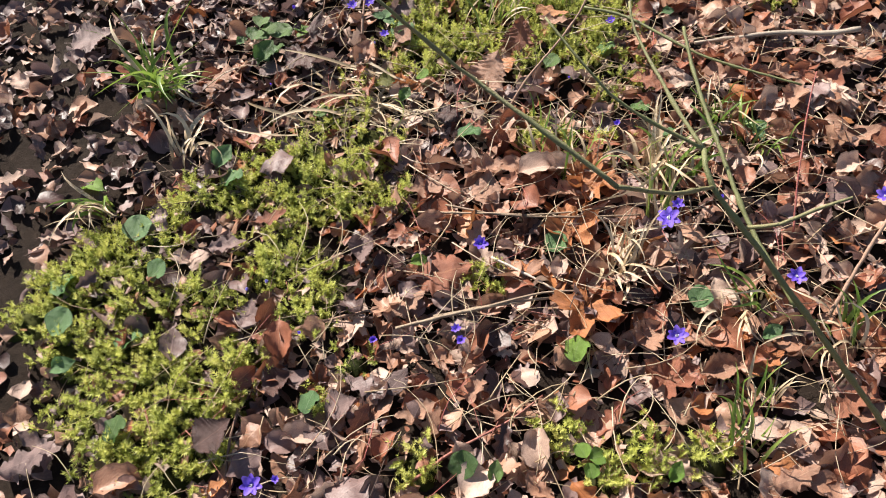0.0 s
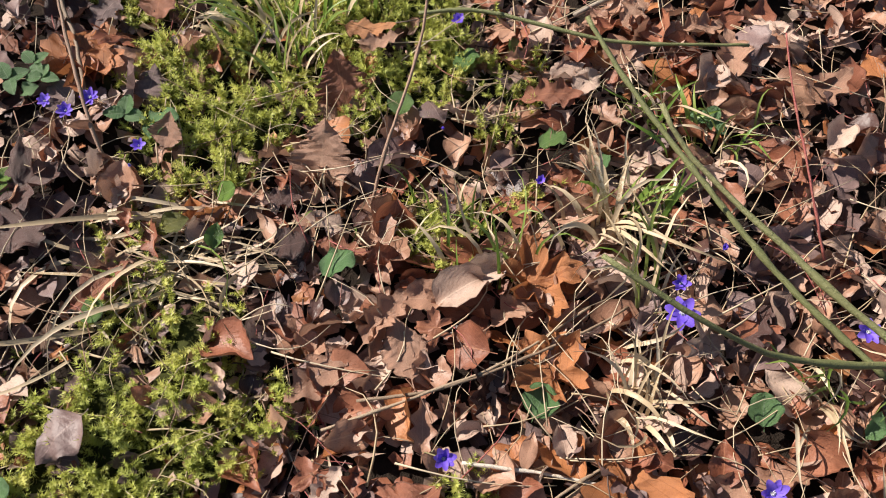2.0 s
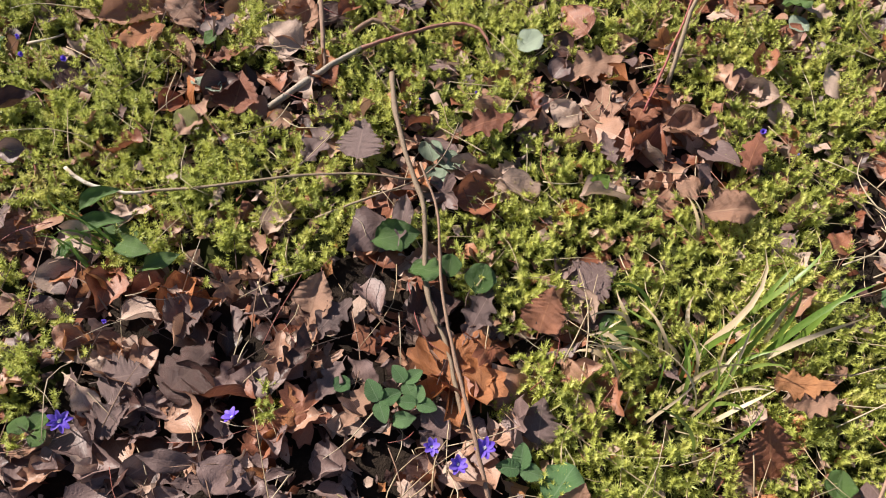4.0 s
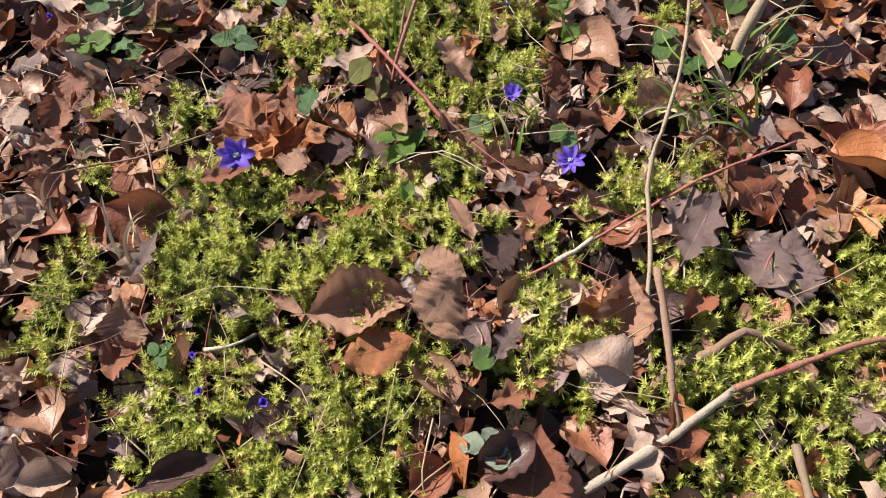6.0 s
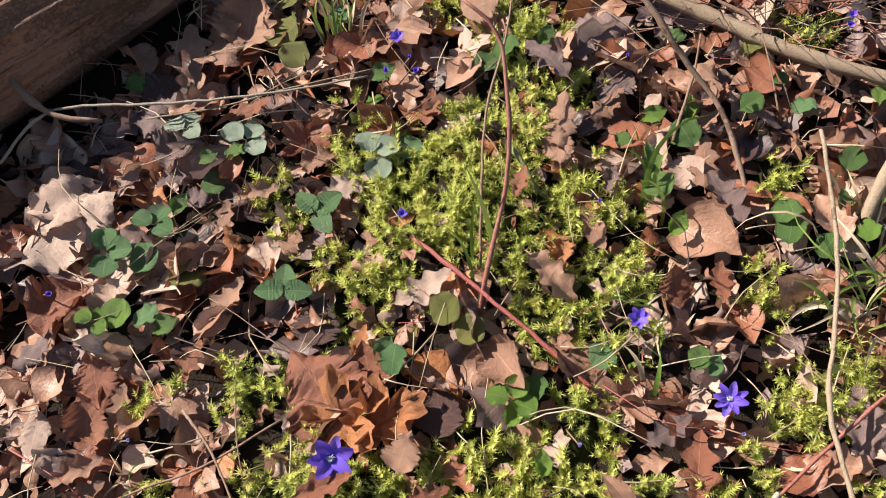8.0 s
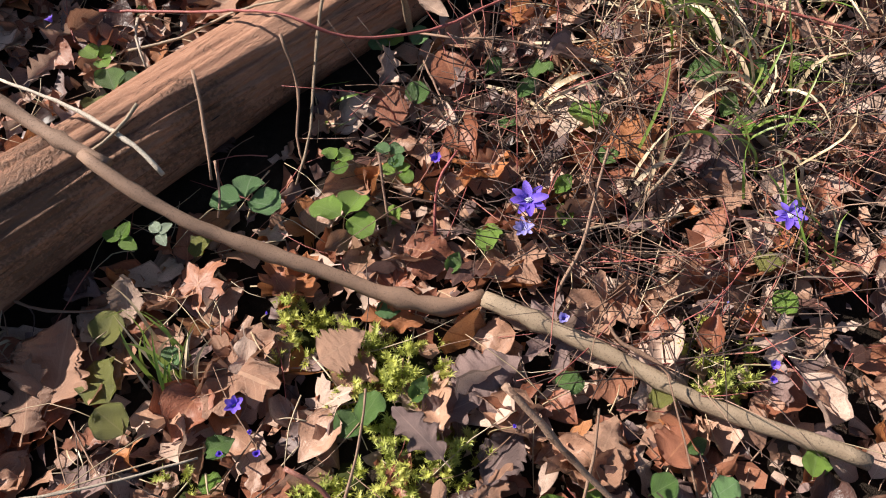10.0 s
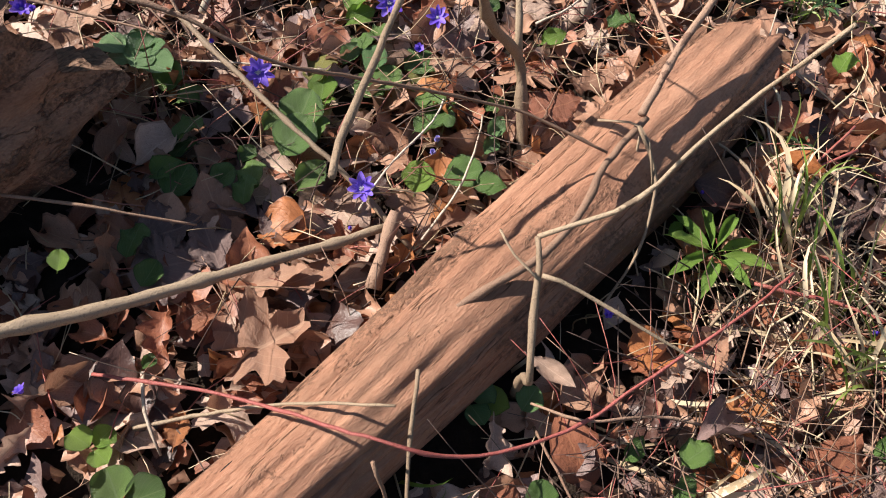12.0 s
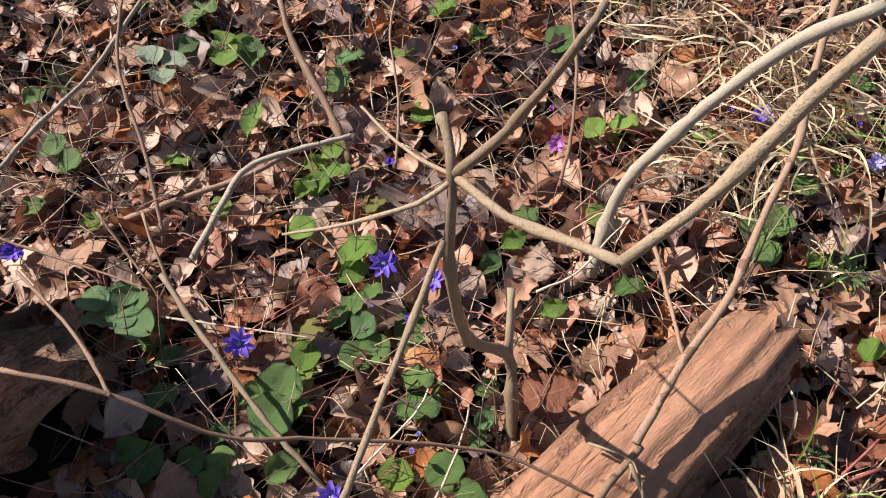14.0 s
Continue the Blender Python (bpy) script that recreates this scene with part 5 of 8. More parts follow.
dead_leaf("lime", "grey", 0.743, 4.445, 0.018, 0.082, -103, 0, 0, 3)
dead_leaf("oak", "tan", 1.237, 4.013, 0.018, 0.077, -73, 0, 0, 4)
dead_leaf("oak", "tan", 0.902, 4.276, 0.018, 0.082, -113, 0, 0, 0)
dead_leaf("oak", "tan", 0.623, 4.342, 0.018, 0.096, -113, 0, 0, 1)
dead_leaf("oak", "russet", 0.786, 4.771, 0.018, 0.077, -73, 0, 0, 2)
dead_leaf("oak", "tan", 0.904, 4.593, 0.018, 0.075, -73, 0, 0, 3)
dead_leaf("lime", "russet", 0.567, 4.403, 0.018, 0.062, -113, 0, 0, 4)
dead_leaf("oak", "russet", 1.528, 4.826, 0.018, 0.106, -53, 0, 0, 0)
dead_leaf("oak", "russet", 1.366, 4.937, 0.018, 0.105, -73, 0, 0, 1)
dead_leaf("lime", "grey", 1.248, 4.636, 0.018, 0.148, -53, 0, 0, 2)
dead_leaf("beech", "pale", 1.301, 4.456, 0.018, 0.089, -53, 0, 0, 3)
dead_leaf("oak", "tan", 1.552, 4.163, 0.018, 0.088, -43, 0, 0, 4)
dead_leaf("oak", "tan", 1.236, 4.938, 0.018, 0.091, -113, 0, 0, 0)
dead_leaf("lime", "tan", 1.082, 5.316, 0.018, 0.097, -73, 0, 0, 1)
dead_leaf("beech", "pale", 1.783, 4.644, 0.018, 0.087, -103, 0, 0, 2)
dead_leaf("oak", "tan", 1.862, 4.638, 0.018, 0.066, -113, 0, 0, 3)
dead_leaf("oak", "tan", 1.315, 4.754, 0.018, 0.069, -123, 0, 0, 4)
dead_leaf("oak", "tan", 1.120, 5.050, 0.018, 0.091, -103, 0, 0, 0)
dead_leaf("oak", "tan", 0.911, 5.214, 0.018, 0.110, -93, 0, 0, 1)
dead_leaf("lime", "russet", 0.847, 5.253, 0.018, 0.089, -93, 0, 0, 2)
dead_leaf("oak", "orange", 2.079, 4.618, 0.018, 0.093, -113, 0, 0, 3)
dead_leaf("oak", "russet", 1.704, 4.885, 0.018, 0.090, -73, 0, 0, 4)
dead_leaf("oak", "tan", 1.781, 4.148, 0.018, 0.103, -73, 0, 0, 0)
dead_leaf("oak", "tan", 1.274, 4.372, 0.018, 0.077, -113, 0, 0, 1)
dead_leaf("lime", "grey", 1.434, 5.141, 0.018, 0.124, -93, 0, 0, 2)
dead_leaf("oak", "tan", 1.596, 5.001, 0.018, 0.102, -93, 0, 0, 3)
dead_leaf("oak", "dark", 1.281, 5.251, 0.018, 0.100, -113, 0, 0, 4)
dead_leaf("oak", "tan", 0.981, 4.634, 0.018, 0.076, -93, 0, 0, 0)

# green leaves
green_leaf("lime", "cool", -0.676, 1.315, 0.020, 0.076, -13, 10, 0, 0)
green_leaf("beech", "cool", -0.496, 1.494, 0.020, 0.081, -43, 25, 15, 1)
green_leaf("lime", "cool", -0.846, 1.217, 0.020, 0.073, -13, -5, -20, 2)
green_leaf("lime", "cool", -0.858, 1.122, 0.020, 0.075, -43, 18, 0, 0)
green_leaf("beech", "cool", -0.859, 1.049, 0.020, 0.064, -83, 10, 15, 1)
green_leaf("lime", "fresh", 0.176, 0.805, 0.020, 0.062, -43, 25, -20, 2)
trefoil("round", "fresh", 0.140, 0.612, 0.035, 0.061, -83, -10)
green_leaf("beech", "fresh", 0.267, 0.539, 0.020, 0.050, -43, 18, 15, 1)
green_leaf("lime", "cool", 0.089, 1.450, 0.020, 0.068, -93, 10, -20, 2)
green_leaf("lime", "deep", -0.088, 0.626, 0.020, 0.061, -13, 25, 0, 0)
green_leaf("beech", "fresh", -0.094, 1.122, 0.020, 0.049, -83, -5, 15, 1)
green_leaf("lime", "cool", -0.357, 0.825, 0.020, 0.054, -43, 18, -20, 2)
green_leaf("lime", "cool", 0.200, 1.073, 0.020, 0.061, -63, 10, 0, 0)
green_leaf("beech", "deep", -0.366, 1.826, 0.020, 0.089, -43, 25, 15, 1)
green_leaf("lime", "cool", -0.722, 1.060, 0.020, 0.069, -43, -5, -20, 2)
green_leaf("lime", "cool", 0.448, 0.858, 0.020, 0.057, -43, 18, 0, 0)
green_leaf("beech", "cool", 0.542, 0.762, 0.020, 0.055, -73, 10, 15, 1)
green_leaf("lime", "deep", -0.729, 0.854, 0.020, 0.064, -43, 25, -20, 2)
green_leaf("lime", "deep", -0.326, 1.940, 0.020, 0.077, -73, -5, 0, 0)
green_leaf("beech", "deep", -0.040, 0.609, 0.020, 0.051, -23, 18, 15, 1)
green_leaf("lime", "cool", 0.001, 1.842, 0.020, 0.076, -73, 10, -20, 2)
green_leaf("lime", "cool", -0.652, 1.210, 0.020, 0.061, -63, 25, 0, 0)
green_leaf("beech", "fresh", -0.743, 1.491, 0.020, 0.080, 57, -5, 15, 1)
green_leaf("lime", "cool", -0.479, 1.436, 0.020, 0.066, -73, 18, -20, 2)
trefoil("toothed", "cool", -0.003, 1.907, 0.035, 0.068, -43, 5)
trefoil("toothed", "cool", -0.336, 1.863, 0.035, 0.066, -73, 5)
trefoil("toothed", "fresh", -0.232, 1.920, 0.035, 0.060, -83, 5)
trefoil("toothed", "cool", -0.080, 2.071, 0.035, 0.056, -43, 5)
green_leaf("beech", "deep", -0.008, 2.355, 0.020, 0.096, -113, 10, 15, 1)
green_leaf("lime", "deep", 0.027, 2.276, 0.020, 0.064, 207, 25, -20, 2)
green_leaf("lime", "deep", 0.218, 2.015, 0.020, 0.063, -103, -5, 0, 0)
green_leaf("beech", "olive", -0.069, 1.685, 0.020, 0.061, -113, 18, 15, 1)
green_leaf("lime", "cool", 0.652, 1.783, 0.020, 0.058, -53, 10, -20, 2)
green_leaf("lime", "fresh", 0.034, 1.676, 0.020, 0.044, -113, 25, 0, 0)
trefoil("round", "deep", -0.340, 1.964, 0.035, 0.093, -113, -10)
green_leaf("lime", "deep", 0.511, 1.416, 0.020, 0.056, -113, 18, -20, 2)
green_leaf("lime", "deep", 0.366, 1.621, 0.020, 0.053, -53, 10, 0, 0)
green_leaf("beech", "deep", -0.022, 1.590, 0.020, 0.051, -43, 25, 15, 1)
green_leaf("lime", "cool", 0.564, 1.316, 0.020, 0.046, -43, -5, -20, 2)
green_leaf("lime", "cool", 0.874, 1.794, 0.020, 0.044, -73, 18, 0, 0)
green_leaf("beech", "cool", 0.711, 1.724, 0.020, 0.042, -103, 10, 15, 1)
trefoil("toothed", "cool", 0.768, 1.272, 0.035, 0.067, -73, 5)
green_leaf("lime", "deep", -0.364, 1.940, 0.020, 0.050, -73, -5, 0, 0)
green_leaf("beech", "cool", -0.414, 1.933, 0.020, 0.041, -73, 18, 15, 1)
green_leaf("lime", "deep", -0.311, 1.857, 0.020, 0.042, -43, 10, -20, 2)
green_leaf("lime", "deep", 0.095, 2.177, 0.020, 0.059, -53, 25, 0, 0)
green_leaf("beech", "deep", 0.597, 1.584, 0.020, 0.055, -53, -5, 15, 1)
green_leaf("lime", "deep", 0.505, 1.620, 0.020, 0.058, -73, 18, -20, 2)
green_leaf("lime", "deep", -0.242, 1.632, 0.020, 0.048, -113, 10, 0, 0)
green_leaf("beech", "cool", -0.128, 2.072, 0.020, 0.046, -113, 25, 15, 1)
trefoil("round", "silver", -0.099, 2.796, 0.035, 0.062, -59, -10)
green_leaf("lime", "silver", 0.447, 2.574, 0.020, 0.064, -99, 18, 0, 0)
green_leaf("beech", "deep", 1.000, 2.450, 0.020, 0.081, 221, 10, 15, 1)
green_leaf("lime", "deep", 0.974, 2.390, 0.020, 0.066, 211, 25, -20, 2)
green_leaf("lime", "silver", 0.944, 2.335, 0.020, 0.054, -99, -5, 0, 0)
trefoil("toothed", "cool", -0.077, 2.109, 0.035, 0.058, -89, 5)
trefoil("toothed", "cool", -0.127, 2.104, 0.035, 0.066, -99, 5)
green_leaf("lime", "deep", 0.074, 2.224, 0.020, 0.045, -39, 25, 0, 0)
trefoil("round", "silver", 0.170, 2.425, 0.035, 0.087, -109, -10)
green_leaf("lime", "deep", -0.457, 2.593, 0.020, 0.037, -59, 18, -20, 2)
green_leaf("lance", "deep", -0.429, 2.636, 0.020, 0.102, -109, 10, 0, 0)
green_leaf("lance", "deep", -0.371, 2.580, 0.020, 0.102, 221, 25, 15, 1)
green_leaf("lance", "deep", -0.382, 2.634, 0.020, 0.113, 211, -5, -20, 2)
green_leaf("lance", "deep", -0.408, 2.672, 0.020, 0.095, -99, 18, 0, 0)
green_leaf("lance", "deep", -0.359, 2.506, 0.020, 0.081, -99, 10, 15, 1)
trefoil("round", "deep", -0.589, 2.336, 0.035, 0.057, -59, -10)
green_leaf("lime", "cool", -0.179, 2.156, 0.020, 0.033, -79, -5, 0, 0)
green_leaf("beech", "fresh", 0.364, 2.232, 0.020, 0.057, -79, 18, 15, 1)
green_leaf("lime", "olive", -0.154, 2.714, 0.020, 0.060, 11, 10, -20, 2)
trefoil("toothed", "cool", -0.128, 3.536, 0.035, 0.064, -39, 5)
trefoil("toothed", "cool", -0.030, 3.602, 0.035, 0.074, -89, 5)
trefoil("round", "cool", -0.213, 3.735, 0.035, 0.059, -59, -10)
green_leaf("lime", "cool", -0.277, 3.716, 0.020, 0.053, -109, 10, 0, 0)
green_leaf("beech", "deep", 0.332, 3.336, 0.045, 0.049, -29, 25, 15, 1)
green_leaf("lime", "deep", 0.319, 3.303, 0.035, 0.055, -39, -5, -20, 2)
trefoil("round", "fresh", 0.003, 3.235, 0.035, 0.057, -59, -10)
green_leaf("beech", "fresh", -0.024, 3.214, 0.020, 0.042, -59, 10, 15, 1)
green_leaf("lime", "cool", -0.091, 3.352, 0.020, 0.045, -59, 25, -20, 2)
green_leaf("lime", "olive", 0.139, 3.295, 0.020, 0.042, -59, -5, 0, 0)
green_leaf("beech", "cool", 0.200, 3.105, 0.020, 0.035, -59, 18, 15, 1)
green_leaf("lime", "deep", 0.397, 3.158, 0.020, 0.047, -59, 10, -20, 2)
green_leaf("lime", "cool", 0.553, 3.090, 0.020, 0.044, -59, 25, 0, 0)
green_leaf("beech", "fresh", 0.398, 3.367, 0.020, 0.048, -109, -5, 15, 1)
green_leaf("lime", "deep", 0.418, 3.335, 0.020, 0.050, -19, 18, -20, 2)
green_leaf("lime", "fresh", -0.339, 3.642, 0.020, 0.048, -59, 10, 0, 0)
green_leaf("beech", "deep", -0.294, 3.608, 0.020, 0.048, -109, 25, 15, 1)
green_leaf("lime", "olive", -0.246, 3.659, 0.020, 0.059, -114, -5, -20, 2)
green_leaf("lime", "olive", -0.002, 3.337, 0.020, 0.048, -89, 18, 0, 0)
green_leaf("beech", "fresh", -0.031, 3.143, 0.020, 0.038, -39, 10, 15, 1)
trefoil("toothed", "cool", -0.402, 3.105, 0.035, 0.038, -79, 5)
green_leaf("lime", "cool", 0.103, 3.207, 0.020, 0.043, -89, -5, 0, 0)
green_leaf("beech", "fresh", 0.296, 3.265, 0.020, 0.045, -69, 18, 15, 1)
green_leaf("lime", "fresh", 0.475, 3.099, 0.020, 0.036, -59, 10, -20, 2)
green_leaf("lime", "deep", -0.064, 2.892, 0.020, 0.036, -89, 25, 0, 0)
green_leaf("beech", "deep", 0.624, 3.187, 0.020, 0.038, -89, -5, 15, 1)
trefoil("round", "silver", -0.041, 3.765, 0.035, 0.065, -69, -10)
trefoil("round", "silver", -0.097, 3.841, 0.035, 0.058, -69, -10)
trefoil("round", "cool", -0.285, 3.741, 0.035, 0.069, -119, -10)
green_leaf("lime", "olive", 0.109, 3.861, 0.020, 0.076, -9, -5, -20, 2)
green_leaf("lime", "olive", 0.104, 3.815, 0.020, 0.054, 11, 18, 0, 0)
green_leaf("beech", "cool", -0.096, 3.382, 0.020, 0.042, -69, 10, 15, 1)
green_leaf("lime", "deep", 0.021, 3.220, 0.020, 0.038, -69, 25, -20, 2)
green_leaf("lime", "cool", 0.107, 3.613, 0.020, 0.048, -109, -5, 0, 0)
green_leaf("beech", "fresh", 0.397, 3.420, 0.020, 0.044, -109, 18, 15, 1)
green_leaf("lime", "deep", 0.408, 3.190, 0.020, 0.046, -89, 10, -20, 2)
green_leaf("lime", "olive", -0.010, 3.377, 0.020, 0.051, -89, 25, 0, 0)
green_leaf("beech", "deep", -0.135, 3.992, 0.020, 0.052, -119, -5, 15, 1)
green_leaf("lime", "cool", -0.310, 3.629, 0.020, 0.044, -109, 18, -20, 2)
trefoil("round", "fresh", -0.347, 3.665, 0.035, 0.044, -69, -10)
green_leaf("beech", "deep", 0.158, 3.737, 0.020, 0.050, -109, 25, 15, 1)
green_leaf("lime", "fresh", 0.128, 3.697, 0.020, 0.033, -69, -5, -20, 2)
green_leaf("lime", "deep", 0.191, 3.129, 0.020, 0.034, -89, 18, 0, 0)
green_leaf("beech", "deep", 0.483, 3.145, 0.020, 0.040, -49, 10, 15, 1)
green_leaf("lime", "deep", 0.413, 3.123, 0.020, 0.042, -89, 25, -20, 2)
green_leaf("lime", "deep", -0.135, 3.761, 0.020, 0.045, -119, -5, 0, 0)
trefoil("round", "cool", 0.402, 3.975, 0.050, 0.088, -48, -10)
trefoil("round", "fresh", 0.486, 3.860, 0.045, 0.087, -68, -10)
trefoil("round", "fresh", 0.589, 3.869, 0.035, 0.045, -68, -10)
green_leaf("beech", "fresh", 0.696, 3.648, 0.020, 0.046, -48, -5, 15, 1)
green_leaf("lime", "fresh", 0.591, 3.695, 0.020, 0.046, -68, 18, -20, 2)
green_leaf("lime", "olive", 0.135, 3.942, 0.020, 0.055, -58, 10, 0, 0)
green_leaf("beech", "fresh", 0.443, 3.375, 0.020, 0.041, -48, 25, 15, 1)
green_leaf("lime", "olive", 0.590, 3.403, 0.020, 0.038, -88, -5, -20, 2)
trefoil("round", "silver", 0.086, 3.624, 0.030, 0.073, -108, -10)
green_leaf("beech", "cool", 0.430, 3.743, 0.020, 0.042, 222, 10, 15, 1)
green_leaf("lime", "deep", 0.317, 3.630, 0.020, 0.050, -88, 25, -20, 2)
green_leaf("lime", "deep", 0.285, 3.647, 0.020, 0.045, -98, -5, 0, 0)
green_leaf("beech", "deep", -0.189, 3.741, 0.020, 0.042, -68, 18, 15, 1)
green_leaf("lime", "olive", 0.300, 3.967, 0.020, 0.048, -68, 10, -20, 2)
green_leaf("lime", "deep", 0.537, 3.182, 0.020, 0.039, -68, 25, 0, 0)
green_leaf("beech", "deep", 0.574, 3.344, 0.020, 0.037, -108, -5, 15, 1)
green_leaf("lime", "deep", 0.532, 3.512, 0.020, 0.042, 202, 18, -20, 2)
green_leaf("lime", "fresh", 0.798, 3.383, 0.020, 0.040, -108, 10, 0, 0)
green_leaf("beech", "deep", 0.533, 3.708, 0.020, 0.038, -68, 25, 15, 1)
green_leaf("lime", "olive", 0.827, 3.425, 0.020, 0.046, -88, -5, -20, 2)
trefoil("toothed", "fresh", 0.244, 4.036, 0.060, 0.047, -68, 5)
trefoil("toothed", "silver", 0.288, 4.015, 0.050, 0.040, -98, 5)
green_leaf("lime", "fresh", 0.535, 3.815, 0.020, 0.032, -48, 25, -20, 2)
green_leaf("lime", "fresh", 0.661, 3.222, 0.020, 0.038, -68, -5, 0, 0)
green_leaf("beech", "deep", -0.115, 3.794, 0.020, 0.038, -108, 18, 15, 1)
green_leaf("lime", "deep", -0.082, 3.767, 0.020, 0.041, -98, 10, -20, 2)
green_leaf("lime", "deep", 0.507, 3.340, 0.020, 0.039, -108, 25, 0, 0)
green_leaf("beech", "deep", 0.363, 3.431, 0.020, 0.039, 172, -5, 15, 1)
green_leaf("lime", "cool", 0.555, 3.288, 0.020, 0.038, -108, 18, -20, 2)
green_leaf("lime", "cool", 0.183, 3.850, 0.020, 0.037, -48, 10, 0, 0)
green_leaf("beech", "deep", 0.380, 3.608, 0.020, 0.042, -68, 25, 15, 1)
trefoil("round", "cool", 0.769, 4.788, 0.050, 0.101, -62, -10)
trefoil("round", "fresh", 0.391, 4.357, 0.035, 0.058, -82, -10)
trefoil("round", "olive", 0.332, 4.238, 0.050, 0.074, -112, -10)
trefoil("round", "fresh", 0.539, 3.947, 0.035, 0.048, -102, -10)
trefoil("round", "cool", 0.600, 3.899, 0.035, 0.049, -82, -10)
green_leaf("beech", "fresh", 0.722, 3.692, 0.020, 0.041, -82, 18, 15, 1)
green_leaf("lime", "fresh", 0.840, 3.781, 0.015, 0.066, 198, 10, -20, 2)
green_leaf("lime", "fresh", 0.899, 4.343, 0.020, 0.053, -62, 25, 0, 0)
green_leaf("beech", "cool", 1.013, 4.316, 0.020, 0.045, -82, -5, 15, 1)
green_leaf("lime", "deep", 0.973, 4.420, 0.020, 0.073, -122, 18, -20, 2)
green_leaf("lime", "deep", 0.947, 4.339, 0.020, 0.064, -132, 10, 0, 0)
green_leaf("beech", "deep", 0.967, 4.297, 0.020, 0.057, 208, 25, 15, 1)
green_leaf("lime", "fresh", 0.887, 4.539, 0.020, 0.059, -62, -5, -20, 2)
green_leaf("lime", "deep", 0.807, 4.522, 0.020, 0.078, -82, 18, 0, 0)
green_leaf("beech", "deep", 0.784, 4.462, 0.020, 0.069, -82, 10, 15, 1)
green_leaf("lime", "deep", 0.721, 4.494, 0.020, 0.048, -62, 25, -20, 2)
green_leaf("lime", "deep", 0.959, 4.532, 0.020, 0.060, -102, -5, 0, 0)
green_leaf("beech", "deep", 1.012, 3.705, 0.020, 0.069, -132, 18, 15, 1)
trefoil("round", "cool", 0.729, 4.085, 0.035, 0.062, -102, -10)
green_leaf("lime", "deep", 0.688, 3.941, 0.020, 0.041, -52, 25, 0, 0)
green_leaf("beech", "fresh", 1.095, 4.050, 0.020, 0.035, -102, -5, 15, 1)
green_leaf("lime", "deep", 0.839, 3.857, 0.020, 0.046, -112, 18, -20, 2)
green_leaf("lime", "deep", 0.805, 3.689, 0.020, 0.036, -112, 10, 0, 0)
green_leaf("beech", "deep", 1.058, 3.627, 0.020, 0.056, -82, 25, 15, 1)
green_leaf("lime", "fresh", 1.132, 3.607, 0.020, 0.058, -122, -5, -20, 2)
green_leaf("lime", "cool", 1.254, 3.801, 0.020, 0.063, -132, 18, 0, 0)
green_leaf("beech", "fresh", 1.291, 3.774, 0.020, 0.053, -102, 10, 15, 1)
green_leaf("lime", "cool", 1.372, 3.694, 0.020, 0.050, -82, 25, -20, 2)
trefoil("round", "deep", 0.375, 4.281, 0.035, 0.084, -112, -10)
trefoil("toothed", "fresh", 1.554, 3.881, 0.035, 0.059, -112, 5)
green_leaf("lime", "cool", 1.672, 3.829, 0.020, 0.057, -122, 10, -20, 2)
green_leaf("lime", "fresh", 0.488, 4.539, 0.085, 0.030, -52, 25, 0, 0)
green_leaf("beech", "deep", 0.484, 4.397, 0.020, 0.030, -82, -5, 15, 1)
green_leaf("lime", "deep", 1.006, 4.448, 0.020, 0.056, -122, 18, -20, 2)
green_leaf("lime", "deep", 0.987, 4.519, 0.020, 0.057, -102, 10, 0, 0)
green_leaf("beech", "deep", 0.799, 3.841, 0.020, 0.045, -82, 25, 15, 1)
green_leaf("lime", "deep", 0.744, 3.824, 0.020, 0.036, -102, -5, -20, 2)
green_leaf("lime", "cool", 0.761, 4.032, 0.020, 0.039, -82, 18, 0, 0)
green_leaf("beech", "deep", 0.985, 3.612, 0.020, 0.054, -72, 10, 15, 1)
green_leaf("lime", "fresh", 0.966, 3.572, 0.020, 0.045, -82, 25, -20, 2)
green_leaf("lime", "fresh", 0.725, 4.062, 0.020, 0.046, -82, -5, 0, 0)
green_leaf("beech", "deep", 0.798, 3.907, 0.020, 0.042, -82, 18, 15, 1)
trefoil("round", "cool", 0.768, 4.811, 0.050, 0.092, -73, -10)
green_leaf("lime", "fresh", 1.117, 4.802, 0.020, 0.053, -73, 25, 0, 0)
green_leaf("beech", "fresh", 1.145, 4.868, 0.020, 0.058, -103, -5, 15, 1)
green_leaf("lime", "fresh", 1.156, 4.821, 0.020, 0.058, -113, 18, -20, 2)
green_leaf("lime", "fresh", 1.042, 4.767, 0.020, 0.055, -113, 10, 0, 0)
green_leaf("beech", "fresh", 1.184, 4.870, 0.020, 0.059, -113, 25, 15, 1)
green_leaf("lime", "olive", 1.161, 4.710, 0.020, 0.056, -73, -5, -20, 2)
green_leaf("lime", "fresh", 0.917, 4.553, 0.020, 0.049, -53, 18, 0, 0)
green_leaf("beech", "fresh", 1.042, 4.639, 0.020, 0.063, -103, 10, 15, 1)
green_leaf("lime", "deep", 0.860, 4.507, 0.020, 0.047, -73, 25, -20, 2)
green_leaf("lime", "olive", 1.024, 4.489, 0.020, 0.050, -113, -5, 0, 0)
green_leaf("beech", "cool", 1.037, 4.327, 0.020, 0.047, -73, 18, 15, 1)
green_leaf("lime", "deep", 1.017, 4.409, 0.020, 0.045, -73, 10, -20, 2)
green_leaf("lime", "deep", 0.846, 4.540, 0.020, 0.076, -73, 25, 0, 0)
green_leaf("beech", "deep", 0.822, 4.574, 0.020, 0.051, -73, -5, 15, 1)
green_leaf("lime", "deep", 0.742, 4.502, 0.020, 0.054, -53, 18, -20, 2)
green_leaf("lime", "deep", 0.654, 4.583, 0.020, 0.066, -73, 10, 0, 0)
